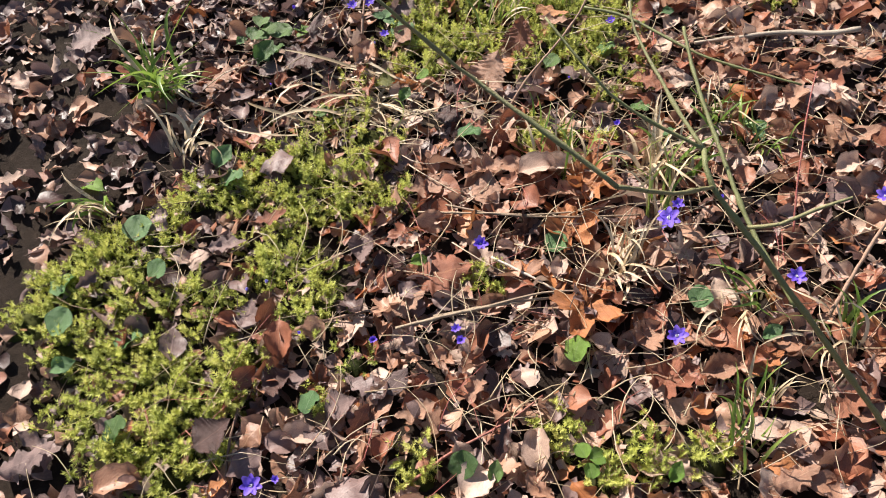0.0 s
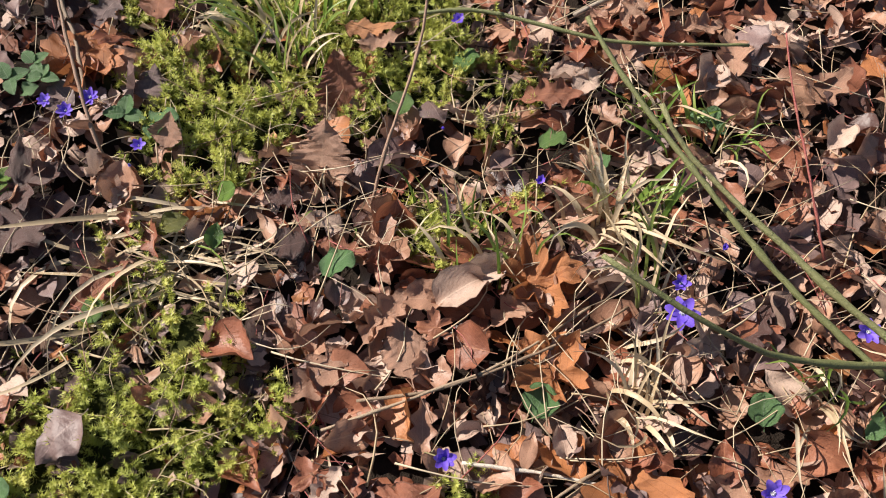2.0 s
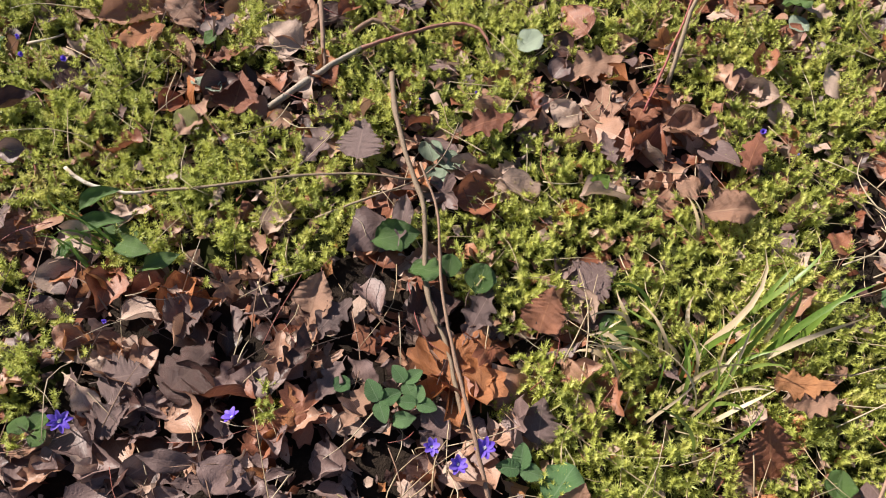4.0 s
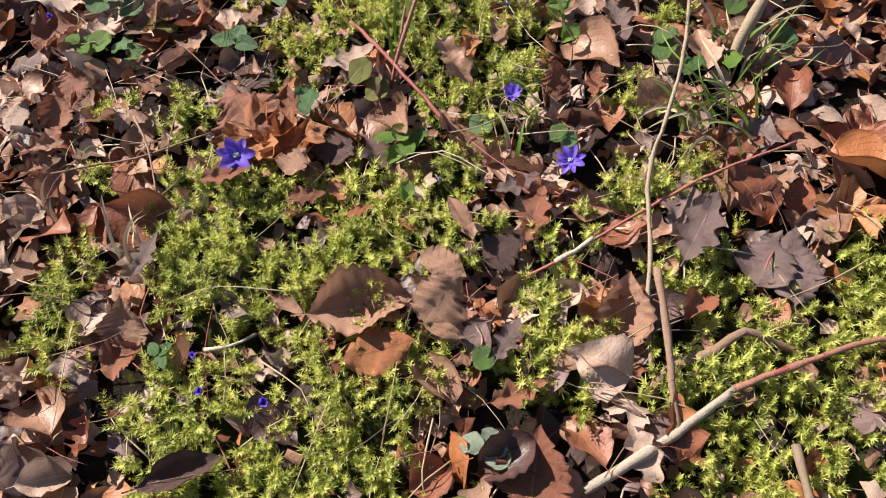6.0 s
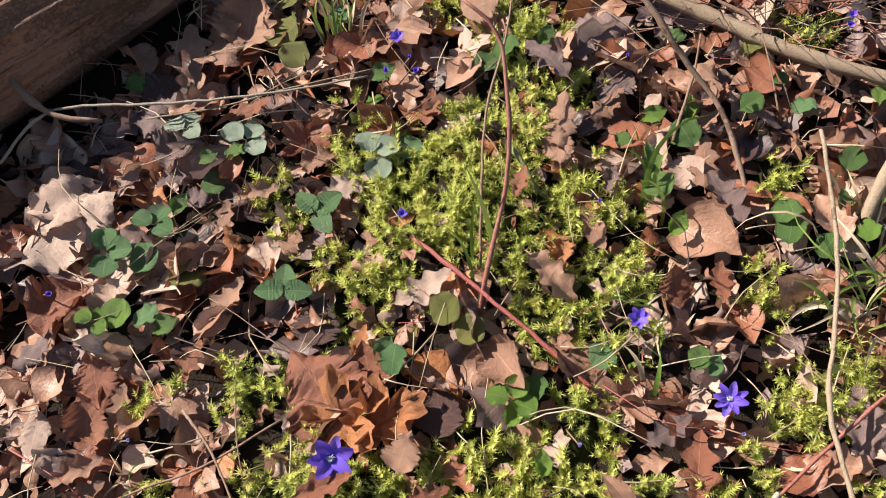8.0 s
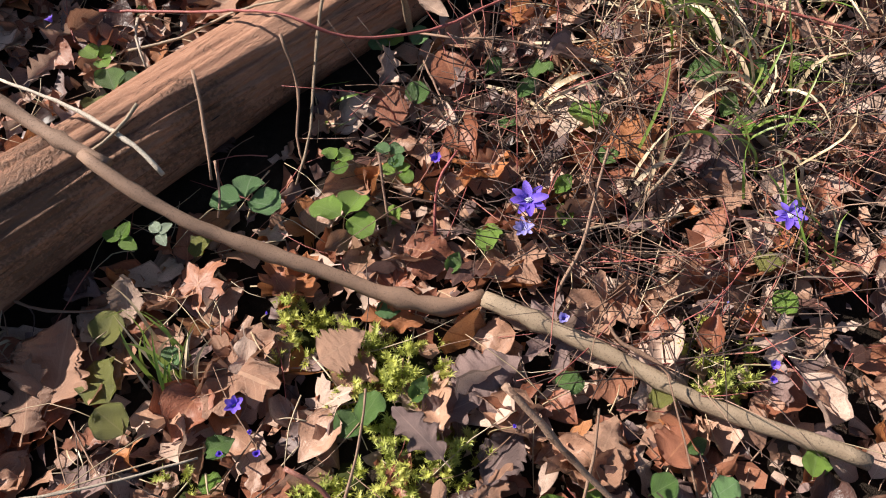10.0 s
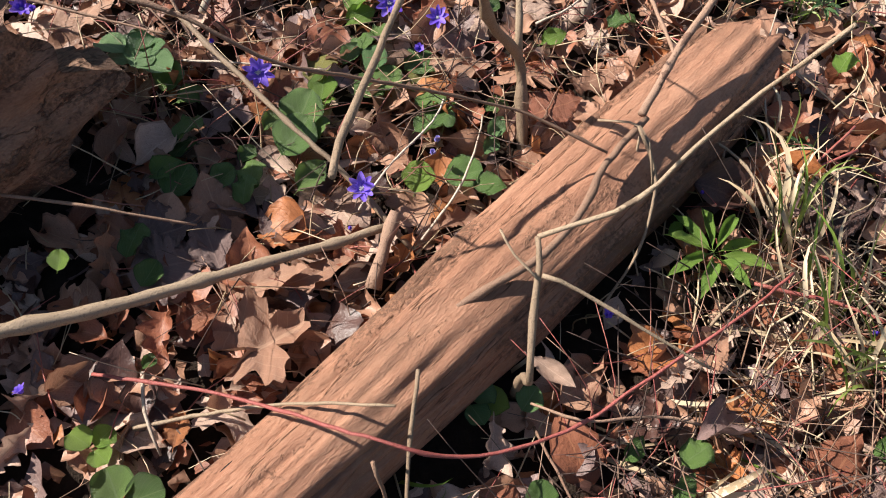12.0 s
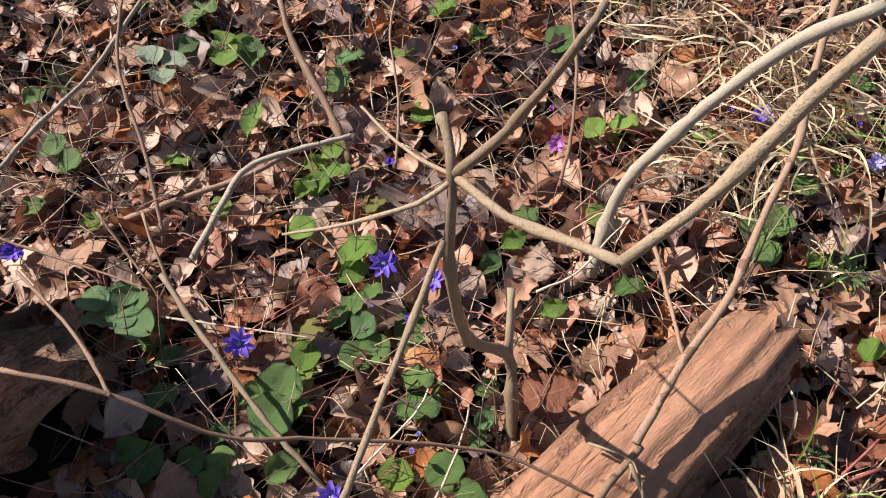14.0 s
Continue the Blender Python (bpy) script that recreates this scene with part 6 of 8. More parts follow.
green_leaf("beech", "deep", 0.660, 4.635, 0.020, 0.061, -113, 25, 15, 1)
green_leaf("lime", "deep", 0.703, 4.633, 0.020, 0.056, -73, -5, -20, 2)
green_leaf("lime", "deep", 0.708, 4.557, 0.020, 0.049, -103, 18, 0, 0)
green_leaf("beech", "fresh", 1.276, 4.523, 0.020, 0.058, -103, 10, 15, 1)
green_leaf("lime", "deep", 1.326, 4.545, 0.020, 0.056, -123, 25, -20, 2)
green_leaf("lime", "fresh", 1.417, 4.464, 0.020, 0.060, -103, -5, 0, 0)
green_leaf("beech", "fresh", 1.230, 4.395, 0.020, 0.052, -113, 18, 15, 1)
green_leaf("lime", "deep", 1.344, 4.344, 0.020, 0.056, -113, 10, -20, 2)
green_leaf("lime", "deep", 1.622, 4.246, 0.020, 0.067, -73, 25, 0, 0)
green_leaf("beech", "fresh", 1.617, 4.168, 0.020, 0.051, -73, -5, 15, 1)
green_leaf("lime", "deep", 1.569, 4.211, 0.020, 0.058, -53, 18, -20, 2)
green_leaf("lime", "deep", 1.734, 4.268, 0.020, 0.054, -93, 10, 0, 0)
green_leaf("beech", "deep", 0.752, 5.085, 0.020, 0.055, -113, 25, 15, 1)
green_leaf("lance", "fresh", 1.099, 4.949, 0.055, 0.105, -48, -5, -20, 2)
green_leaf("lime", "deep", 0.831, 5.184, 0.020, 0.058, -113, 18, 0, 0)
green_leaf("beech", "cool", 1.790, 4.332, 0.020, 0.050, -73, 10, 15, 1)
green_leaf("lime", "fresh", 1.596, 4.563, 0.020, 0.061, -113, 25, -20, 2)
green_leaf("lime", "fresh", 0.976, 4.893, 0.020, 0.046, -113, -5, 0, 0)
green_leaf("beech", "fresh", 0.804, 4.988, 0.020, 0.054, -103, 18, 15, 1)
green_leaf("lime", "deep", 1.012, 4.577, 0.020, 0.054, -73, 10, -20, 2)
green_leaf("lime", "fresh", 1.558, 4.597, 0.020, 0.051, -113, 25, 0, 0)
green_leaf("beech", "deep", 0.761, 4.555, 0.020, 0.046, -73, -5, 15, 1)
green_leaf("lime", "deep", 0.561, 4.539, 0.020, 0.057, -73, 18, -20, 2)
green_leaf("lime", "deep", 0.548, 4.491, 0.020, 0.045, -73, 10, 0, 0)
trefoil("lance", "fresh", 1.101, 3.986, 0.050, 0.134, -43, 0, 9)
trefoil("round", "silver", 1.091, 5.222, 0.035, 0.094, -103, -10)
trefoil("round", "fresh", 1.215, 5.186, 0.035, 0.096, -123, -10)
green_leaf("beech", "deep", 1.212, 5.117, 0.020, 0.092, -43, 10, 15, 1)
green_leaf("lime", "deep", 1.190, 5.302, 0.020, 0.087, -103, 25, -20, 2)
green_leaf("lime", "deep", 1.179, 5.227, 0.020, 0.077, -113, -5, 0, 0)
green_leaf("beech", "deep", 1.139, 5.261, 0.020, 0.060, -103, 18, 15, 1)
green_leaf("lime", "cool", 1.343, 5.023, 0.020, 0.068, -103, 10, -20, 2)
green_leaf("lime", "deep", 1.291, 4.990, 0.020, 0.062, -103, 25, 0, 0)
green_leaf("beech", "fresh", 1.567, 4.890, 0.020, 0.065, -73, -5, 15, 1)
green_leaf("lime", "fresh", 1.564, 5.000, 0.020, 0.067, -103, 18, -20, 2)
green_leaf("lime", "fresh", 1.356, 4.830, 0.020, 0.056, -113, 10, 0, 0)
green_leaf("beech", "fresh", 1.097, 4.814, 0.020, 0.055, -73, 25, 15, 1)
green_leaf("lime", "fresh", 0.974, 5.027, 0.020, 0.053, -113, -5, -20, 2)
green_leaf("lime", "deep", 0.835, 5.133, 0.020, 0.056, -103, 18, 0, 0)
green_leaf("beech", "deep", 1.219, 4.501, 0.020, 0.056, -73, 10, 15, 1)
green_leaf("lime", "fresh", 1.064, 4.653, 0.020, 0.076, -103, 25, -20, 2)
green_leaf("lime", "deep", 1.046, 4.513, 0.020, 0.066, -103, -5, 0, 0)
green_leaf("beech", "cool", 0.985, 4.580, 0.020, 0.049, -73, 18, 15, 1)
green_leaf("lime", "olive", 0.926, 4.584, 0.020, 0.065, -73, 10, -20, 2)
green_leaf("lime", "cool", 1.003, 4.551, 0.020, 0.049, -93, 25, 0, 0)
green_leaf("beech", "deep", 1.071, 4.372, 0.020, 0.050, -113, -5, 15, 1)
green_leaf("lime", "deep", 1.052, 4.584, 0.020, 0.042, -93, 18, -20, 2)
green_leaf("lime", "deep", 1.588, 4.258, 0.020, 0.065, -73, 10, 0, 0)
green_leaf("beech", "deep", 1.692, 4.602, 0.020, 0.062, -73, 25, 15, 1)
green_leaf("lime", "fresh", 1.704, 4.444, 0.020, 0.050, -73, -5, -20, 2)
green_leaf("lime", "deep", 1.662, 4.787, 0.020, 0.078, -103, 18, 0, 0)
green_leaf("beech", "fresh", 1.780, 4.309, 0.020, 0.058, -73, 10, 15, 1)
green_leaf("lime", "fresh", 1.535, 4.025, 0.020, 0.046, -93, 25, -20, 2)
green_leaf("lime", "deep", 2.036, 4.340, 0.020, 0.063, -103, -5, 0, 0)
green_leaf("beech", "deep", 0.861, 5.309, 0.020, 0.056, -93, 18, 15, 1)
green_leaf("lime", "fresh", 1.817, 4.242, 0.020, 0.039, -93, 10, -20, 2)
green_leaf("lime", "deep", 0.765, 4.741, 0.020, 0.058, -73, 25, 0, 0)
green_leaf("beech", "deep", 0.767, 4.715, 0.020, 0.058, -103, -5, 15, 1)
green_leaf("lime", "deep", 0.726, 4.660, 0.020, 0.056, -103, 18, -20, 2)
trefoil("lance", "cool", 1.647, 4.119, 0.035, 0.062, -73, 0, 9)
trefoil("lance", "cool", 1.354, 3.996, 0.035, 0.046, -93, 0, 9)
green_leaf("lime", "fresh", 1.440, 4.959, 0.020, 0.053, -73, -5, -20, 2)

# twigs
twig("tan", 0.0041, 0.0023, (-0.149, 0.972, 0.020), (0.007, 0.972, 0.025), (0.150, 0.965, 0.020), (0.281, 0.953, 0.015))
twig("brown", 0.0035, 0.0018, (-0.325, 1.027, 0.020), (-0.247, 1.027, 0.020), (-0.174, 1.029, 0.020))
twig("brown", 0.0026, 0.0021, (-0.517, 0.733, 0.010), (-0.505, 0.804, 0.020), (-0.469, 0.914, 0.020), (-0.450, 0.962, 0.015), (-0.359, 1.007, 0.010))
twig("red", 0.0031, 0.0016, (-0.189, 0.653, 0.010), (-0.094, 0.691, 0.020), (0.023, 0.724, 0.020), (0.101, 0.760, 0.015))
twig("tan", 0.0026, 0.0019, (-0.044, 1.252, 0.020), (0.090, 1.204, 0.030), (0.222, 1.165, 0.030), (0.388, 1.151, 0.020))
twig("bleached", 0.0031, 0.0018, (0.086, 1.091, 0.020), (0.173, 1.002, 0.020), (0.261, 0.895, 0.020), (0.290, 0.875, 0.020))
twig("tan", 0.0033, 0.0021, (-0.067, 0.980, 0.020), (0.039, 0.973, 0.025), (0.163, 0.972, 0.030), (0.252, 0.960, 0.020))
twig("tan", 0.0028, 0.0019, (0.021, 1.255, 0.020), (0.120, 1.194, 0.030), (0.237, 1.154, 0.030), (0.365, 1.122, 0.030), (0.433, 1.115, 0.020))
twig("red", 0.0024, 0.0014, (0.721, 0.980, 0.030), (0.753, 1.069, 0.100), (0.812, 1.186, 0.160), (0.858, 1.261, 0.200))
twig("brown", 0.0036, 0.0018, (-0.078, 1.851, 0.010), (-0.047, 1.951, 0.060), (0.026, 2.163, 0.100), (0.093, 2.289, 0.130), (0.114, 2.376, 0.150))
twig("brown", 0.0032, 0.0018, (0.239, 1.520, 0.000), (0.305, 1.560, 0.060), (0.429, 1.637, 0.120), (0.506, 1.701, 0.180), (0.615, 1.827, 0.250))
twig("grey", 0.0047, 0.0072, (0.760, 1.596, 0.020), (0.848, 1.577, 0.030), (0.962, 1.542, 0.050), (1.050, 1.488, 0.070), (1.117, 1.461, 0.090))
twig("tan", 0.0029, 0.0019, (-0.286, 2.640, 0.035), (-0.180, 2.578, 0.050), (-0.052, 2.516, 0.060), (0.047, 2.460, 0.060), (0.115, 2.408, 0.055))
twig("tan", 0.0051, 0.0036, (0.206, 2.632, 0.050), (0.160, 2.537, 0.060), (0.127, 2.438, 0.060), (0.103, 2.348, 0.050), (0.033, 2.225, 0.035), (0.006, 2.118, 0.030), (-0.034, 2.008, 0.020))
twig("tan", 0.0023, 0.0009, (-0.059, 2.442, 0.030), (0.028, 2.425, 0.040), (0.125, 2.406, 0.050), (0.187, 2.418, 0.060), (0.243, 2.458, 0.070))
twig("grey", 0.0062, 0.0046, (-0.020, 2.705, 0.020), (0.098, 2.706, 0.050), (0.188, 2.716, 0.050))
twig("red", 0.0046, 0.0028, (0.188, 2.716, 0.050), (0.280, 2.701, 0.050), (0.372, 2.682, 0.045), (0.414, 2.644, 0.040), (0.410, 2.601, 0.030))
twig("brown", 0.0050, 0.0038, (0.188, 2.878, 0.080), (0.154, 2.806, 0.070), (0.121, 2.743, 0.055), (0.105, 2.707, 0.050))
twig("brown", 0.0062, 0.0048, (0.104, 2.760, 0.020), (0.141, 2.775, 0.030), (0.196, 2.766, 0.040), (0.242, 2.766, 0.050), (0.264, 2.743, 0.040), (0.302, 2.707, 0.020))
twig("tan", 0.0047, 0.0031, (0.654, 2.355, 0.020), (0.695, 2.387, 0.060), (0.769, 2.443, 0.100), (0.880, 2.485, 0.150))
twig("red", 0.0025, 0.0020, (0.575, 2.328, 0.020), (0.677, 2.391, 0.050), (0.783, 2.461, 0.090), (0.865, 2.528, 0.120))
twig("tan", 0.0026, 0.0021, (0.783, 2.461, 0.090), (0.767, 2.542, 0.090), (0.731, 2.635, 0.090))
twig("bleached", 0.0039, 0.0029, (-0.386, 2.764, 0.030), (-0.367, 2.715, 0.030), (-0.315, 2.656, 0.035), (-0.286, 2.640, 0.035))
twig("dark", 0.0091, 0.0063, (-0.210, 3.172, 0.005), (-0.224, 3.129, 0.010), (-0.231, 3.098, 0.010))
twig("dark", 0.0042, 0.0028, (-0.157, 3.181, 0.010), (-0.152, 3.124, 0.020), (-0.142, 3.074, 0.020))
twig("red", 0.0032, 0.0028, (0.049, 3.494, 0.020), (0.065, 3.383, 0.030), (0.080, 3.269, 0.030), (0.091, 3.174, 0.015))
twig("red", 0.0023, 0.0020, (0.040, 2.975, 0.010), (0.108, 2.964, 0.030), (0.225, 2.966, 0.040), (0.339, 2.963, 0.050), (0.464, 2.947, 0.050))
twig("bleached", 0.0036, 0.0032, (0.101, 2.965, 0.030), (0.131, 2.964, 0.035), (0.160, 2.967, 0.035))
twig("tan", 0.0033, 0.0024, (0.125, 2.779, 0.020), (0.158, 2.841, 0.035), (0.207, 2.910, 0.050), (0.260, 2.996, 0.070), (0.322, 3.049, 0.090), (0.400, 3.125, 0.120), (0.468, 3.222, 0.160))
twig("tan", 0.0075, 0.0090, (0.498, 3.114, 0.010), (0.517, 3.130, 0.040), (0.570, 3.155, 0.090), (0.598, 3.170, 0.130))
twig("bleached", 0.0032, 0.0016, (-0.351, 3.089, 0.020), (-0.320, 3.074, 0.025), (-0.282, 3.075, 0.020))
twig("brown", 0.0019, 0.0015, (-0.513, 3.471, 0.030), (-0.405, 3.439, 0.030), (-0.333, 3.414, 0.030), (-0.225, 3.398, 0.030))
twig("brown", 0.0019, 0.0015, (-0.315, 3.489, 0.030), (-0.313, 3.419, 0.035), (-0.328, 3.337, 0.030))
twig("red", 0.0033, 0.0022, (0.050, 3.352, 0.000), (0.085, 3.378, 0.050), (0.159, 3.425, 0.120), (0.211, 3.479, 0.190), (0.241, 3.533, 0.240), (0.228, 3.577, 0.270))
twig("brown", 0.0022, 0.0015, (0.089, 3.396, 0.030), (0.142, 3.454, 0.070), (0.219, 3.534, 0.100), (0.302, 3.590, 0.130), (0.340, 3.622, 0.150))
twig("brown", 0.0027, 0.0015, (0.402, 3.362, 0.040), (0.492, 3.415, 0.070), (0.524, 3.441, 0.090))
twig("grey", 0.0024, 0.0016, (-0.335, 3.965, 0.050), (-0.262, 3.988, 0.060), (-0.205, 3.970, 0.060), (-0.093, 3.877, 0.060), (0.029, 3.790, 0.060), (0.154, 3.726, 0.050))
twig("brown", 0.0067, 0.0033, (-0.250, 4.090, 0.090), (-0.250, 4.025, 0.080), (-0.232, 3.974, 0.060), (-0.185, 3.928, 0.050))
twig("brown", 0.0085, 0.0122, (0.274, 4.093, 0.170), (0.285, 4.044, 0.160), (0.316, 3.958, 0.125), (0.363, 3.881, 0.090), (0.412, 3.802, 0.065), (0.453, 3.735, 0.045), (0.499, 3.674, 0.030), (0.549, 3.652, 0.022))
twig("tan", 0.0118, 0.0095, (0.543, 3.646, 0.034), (0.569, 3.577, 0.036), (0.607, 3.474, 0.030), (0.633, 3.386, 0.028), (0.667, 3.304, 0.028), (0.702, 3.237, 0.028), (0.722, 3.189, 0.028))
twig("brown", 0.0040, 0.0032, (0.438, 3.512, 0.200), (0.444, 3.463, 0.170), (0.452, 3.402, 0.120), (0.459, 3.341, 0.080), (0.438, 3.276, 0.040), (0.410, 3.215, 0.000))
twig("tan", 0.0014, 0.0010, (-0.133, 3.886, 0.050), (-0.043, 3.831, 0.050), (0.054, 3.788, 0.050), (0.167, 3.731, 0.050))
twig("brown", 0.0022, 0.0014, (0.670, 3.455, 0.020), (0.726, 3.399, 0.030), (0.819, 3.331, 0.030))
twig("brown", 0.0031, 0.0021, (0.619, 3.388, 0.020), (0.636, 3.421, 0.040), (0.618, 3.481, 0.050), (0.625, 3.507, 0.050))
twig("green", 0.0044, 0.0028, (0.225, 3.494, 0.060), (0.224, 3.462, 0.050), (0.217, 3.425, 0.030))
twig("grey", 0.0035, 0.0021, (0.037, 4.059, 0.140), (0.066, 4.113, 0.160), (0.083, 4.148, 0.170), (0.069, 4.180, 0.170))
twig("brown", 0.0024, 0.0016, (0.075, 4.115, 0.030), (0.100, 4.056, 0.030), (0.132, 4.015, 0.030), (0.181, 3.980, 0.020))
twig("brown", 0.0026, 0.0019, (0.624, 3.590, 0.020), (0.683, 3.606, 0.050), (0.738, 3.637, 0.080), (0.793, 3.667, 0.100))
twig("red", 0.0024, 0.0016, (0.565, 3.765, 0.020), (0.607, 3.803, 0.060), (0.657, 3.815, 0.080))
twig("brown", 0.0024, 0.0016, (0.523, 3.814, 0.020), (0.556, 3.859, 0.050), (0.576, 3.888, 0.080))
twig("tan", 0.0031, 0.0019, (0.792, 3.597, 0.040), (0.851, 3.599, 0.060), (0.901, 3.609, 0.070))
twig("brown", 0.0016, 0.0010, (0.547, 3.296, 0.020), (0.585, 3.359, 0.050), (0.624, 3.416, 0.060))
twig("brown", 0.0020, 0.0016, (0.404, 4.028, 0.090), (0.380, 3.992, 0.070), (0.360, 3.978, 0.050))
twig("tan", 0.0055, 0.0095, (0.829, 4.322, 0.050), (0.758, 4.349, 0.060), (0.672, 4.381, 0.080), (0.567, 4.419, 0.100), (0.485, 4.449, 0.120), (0.411, 4.481, 0.140), (0.340, 4.512, 0.160))
twig("tan", 0.0041, 0.0037, (0.850, 4.780, 0.100), (0.840, 4.658, 0.100), (0.834, 4.504, 0.090), (0.838, 4.408, 0.070), (0.835, 4.285, 0.030))
twig("brown", 0.0107, 0.0071, (0.757, 4.278, 0.030), (0.792, 4.297, 0.050), (0.840, 4.318, 0.080))
twig("brown", 0.0050, 0.0044, (0.740, 4.168, 0.105), (0.806, 4.147, 0.130), (0.891, 4.123, 0.145), (0.975, 4.129, 0.150), (1.043, 4.149, 0.150), (1.140, 4.155, 0.150))
twig("brown", 0.0024, 0.0017, (0.498, 4.662, 0.120), (0.561, 4.576, 0.120), (0.607, 4.525, 0.100), (0.649, 4.482, 0.080))
twig("tan", 0.0018, 0.0014, (1.100, 4.202, 0.140), (1.115, 4.149, 0.160), (1.093, 4.111, 0.140), (1.087, 4.092, 0.100))
twig("tan", 0.0018, 0.0014, (1.125, 4.152, 0.150), (1.085, 4.121, 0.080), (1.050, 4.080, 0.040), (1.022, 4.042, 0.020))
twig("tan", 0.0024, 0.0017, (1.020, 3.930, 0.030), (1.067, 3.926, 0.050), (1.153, 3.895, 0.060))
twig("red", 0.0023, 0.0019, (1.281, 3.975, 0.030), (1.345, 3.961, 0.050), (1.426, 3.953, 0.060))
twig("brown", 0.0038, 0.0028, (1.504, 4.418, 0.050), (1.398, 4.303, 0.080), (1.305, 4.201, 0.100))
twig("brown", 0.0025, 0.0017, (0.835, 4.922, 0.120), (0.834, 4.871, 0.100), (0.832, 4.791, 0.080), (0.832, 4.756, 0.060))
twig("brown", 0.0025, 0.0017, (0.884, 4.877, 0.120), (0.863, 4.813, 0.100), (0.851, 4.754, 0.060))
twig("brown", 0.0026, 0.0017, (0.686, 5.050, 0.080), (0.722, 4.991, 0.070), (0.778, 4.898, 0.060), (0.830, 4.796, 0.060))
twig("bleached", 0.0022, 0.0015, (0.854, 4.284, 0.030), (0.937, 4.295, 0.050), (1.012, 4.327, 0.060), (1.047, 4.350, 0.070))
twig("bleached", 0.0019, 0.0015, (0.828, 4.378, 0.030), (0.886, 4.384, 0.060), (0.988, 4.392, 0.070), (1.022, 4.403, 0.080))
twig("bleached", 0.0022, 0.0013, (1.250, 4.417, 0.060), (1.311, 4.396, 0.070), (1.397, 4.402, 0.080), (1.437, 4.402, 0.090))
twig("brown", 0.0078, 0.0114, (0.291, 4.064, 0.160), (0.261, 4.149, 0.170), (0.245, 4.205, 0.180), (0.222, 4.271, 0.200))
twig("bleached", 0.0038, 0.0019, (0.336, 4.026, 0.130), (0.331, 4.076, 0.150), (0.301, 4.183, 0.160), (0.257, 4.289, 0.160))
twig("brown", 0.0026, 0.0020, (0.452, 4.107, 0.170), (0.426, 4.062, 0.140), (0.381, 3.998, 0.100))
twig("tan", 0.0028, 0.0019, (0.368, 4.111, 0.170), (0.324, 4.100, 0.160), (0.285, 4.106, 0.150))
twig("tan", 0.0030, 0.0019, (0.687, 4.131, 0.140), (0.611, 4.072, 0.080), (0.535, 4.002, 0.040), (0.477, 3.965, 0.020))
twig("red", 0.0023, 0.0020, (0.443, 4.419, 0.060), (0.528, 4.275, 0.100), (0.591, 4.113, 0.170), (0.649, 4.034, 0.140), (0.753, 3.973, 0.120), (0.852, 3.947, 0.120), (0.996, 3.912, 0.120), (1.112, 3.894, 0.100))
twig("tan", 0.0027, 0.0016, (0.437, 4.347, 0.030), (0.506, 4.290, 0.050), (0.575, 4.202, 0.120), (0.634, 4.113, 0.170))
twig("brown", 0.0025, 0.0018, (0.582, 4.093, 0.150), (0.565, 4.053, 0.080), (0.524, 4.017, 0.040), (0.504, 3.978, 0.020))
twig("bleached", 0.0028, 0.0016, (0.485, 4.395, 0.030), (0.457, 4.348, 0.040), (0.439, 4.302, 0.020))
twig("brown", 0.0029, 0.0019, (1.333, 3.784, 0.030), (1.248, 3.676, 0.050), (1.184, 3.586, 0.050), (1.162, 3.512, 0.040))
twig("red", 0.0027, 0.0022, (1.094, 3.922, 0.060), (1.152, 3.812, 0.060), (1.190, 3.685, 0.060), (1.262, 3.553, 0.050))
twig("brown", 0.0025, 0.0017, (0.942, 3.790, 0.030), (0.871, 3.899, 0.060), (0.792, 3.967, 0.080), (0.771, 4.028, 0.060))
twig("brown", 0.0021, 0.0012, (0.765, 4.011, 0.020), (0.729, 3.938, 0.040), (0.701, 3.870, 0.030), (0.656, 3.803, 0.020))
twig("tan", 0.0022, 0.0015, (0.672, 3.657, 0.020), (0.743, 3.602, 0.040), (0.826, 3.548, 0.030))
twig("brown", 0.0053, 0.0037, (1.667, 3.779, 0.020), (1.601, 3.704, 0.030), (1.557, 3.648, 0.030))
twig("tan", 0.0026, 0.0017, (1.105, 4.149, 0.170), (1.090, 4.095, 0.120), (1.018, 4.057, 0.080), (0.927, 4.044, 0.040))
twig("tan", 0.0023, 0.0019, (1.203, 3.959, 0.050), (1.247, 4.030, 0.060), (1.246, 4.122, 0.070))
twig("brown", 0.0025, 0.0020, (0.654, 4.570, 0.400), (0.712, 4.496, 0.385), (0.771, 4.415, 0.330), (0.857, 4.359, 0.280), (0.984, 4.259, 0.210), (1.047, 4.154, 0.165))
twig("brown", 0.0023, 0.0018, (0.713, 4.492, 0.385), (0.718, 4.611, 0.330), (0.707, 4.789, 0.250))
twig("grey", 0.0061, 0.0039, (0.907, 4.816, 0.040), (1.005, 4.859, 0.070), (1.071, 4.871, 0.090), (1.200, 4.817, 0.100), (1.218, 4.810, 0.100))
twig("brown", 0.0062, 0.0040, (0.807, 4.971, 0.030), (0.937, 4.925, 0.050), (1.061, 4.882, 0.060), (1.144, 4.870, 0.070))
twig("brown", 0.0078, 0.0048, (1.219, 4.820, 0.020), (1.250, 4.917, 0.060), (1.278, 5.043, 0.100), (1.312, 5.126, 0.130))
twig("brown", 0.0028, 0.0019, (1.253, 4.740, 0.050), (1.326, 4.816, 0.100), (1.389, 4.909, 0.150), (1.438, 4.951, 0.170))
twig("red", 0.0026, 0.0019, (1.399, 3.929, 0.050), (1.340, 3.956, 0.040), (1.300, 3.977, 0.030))
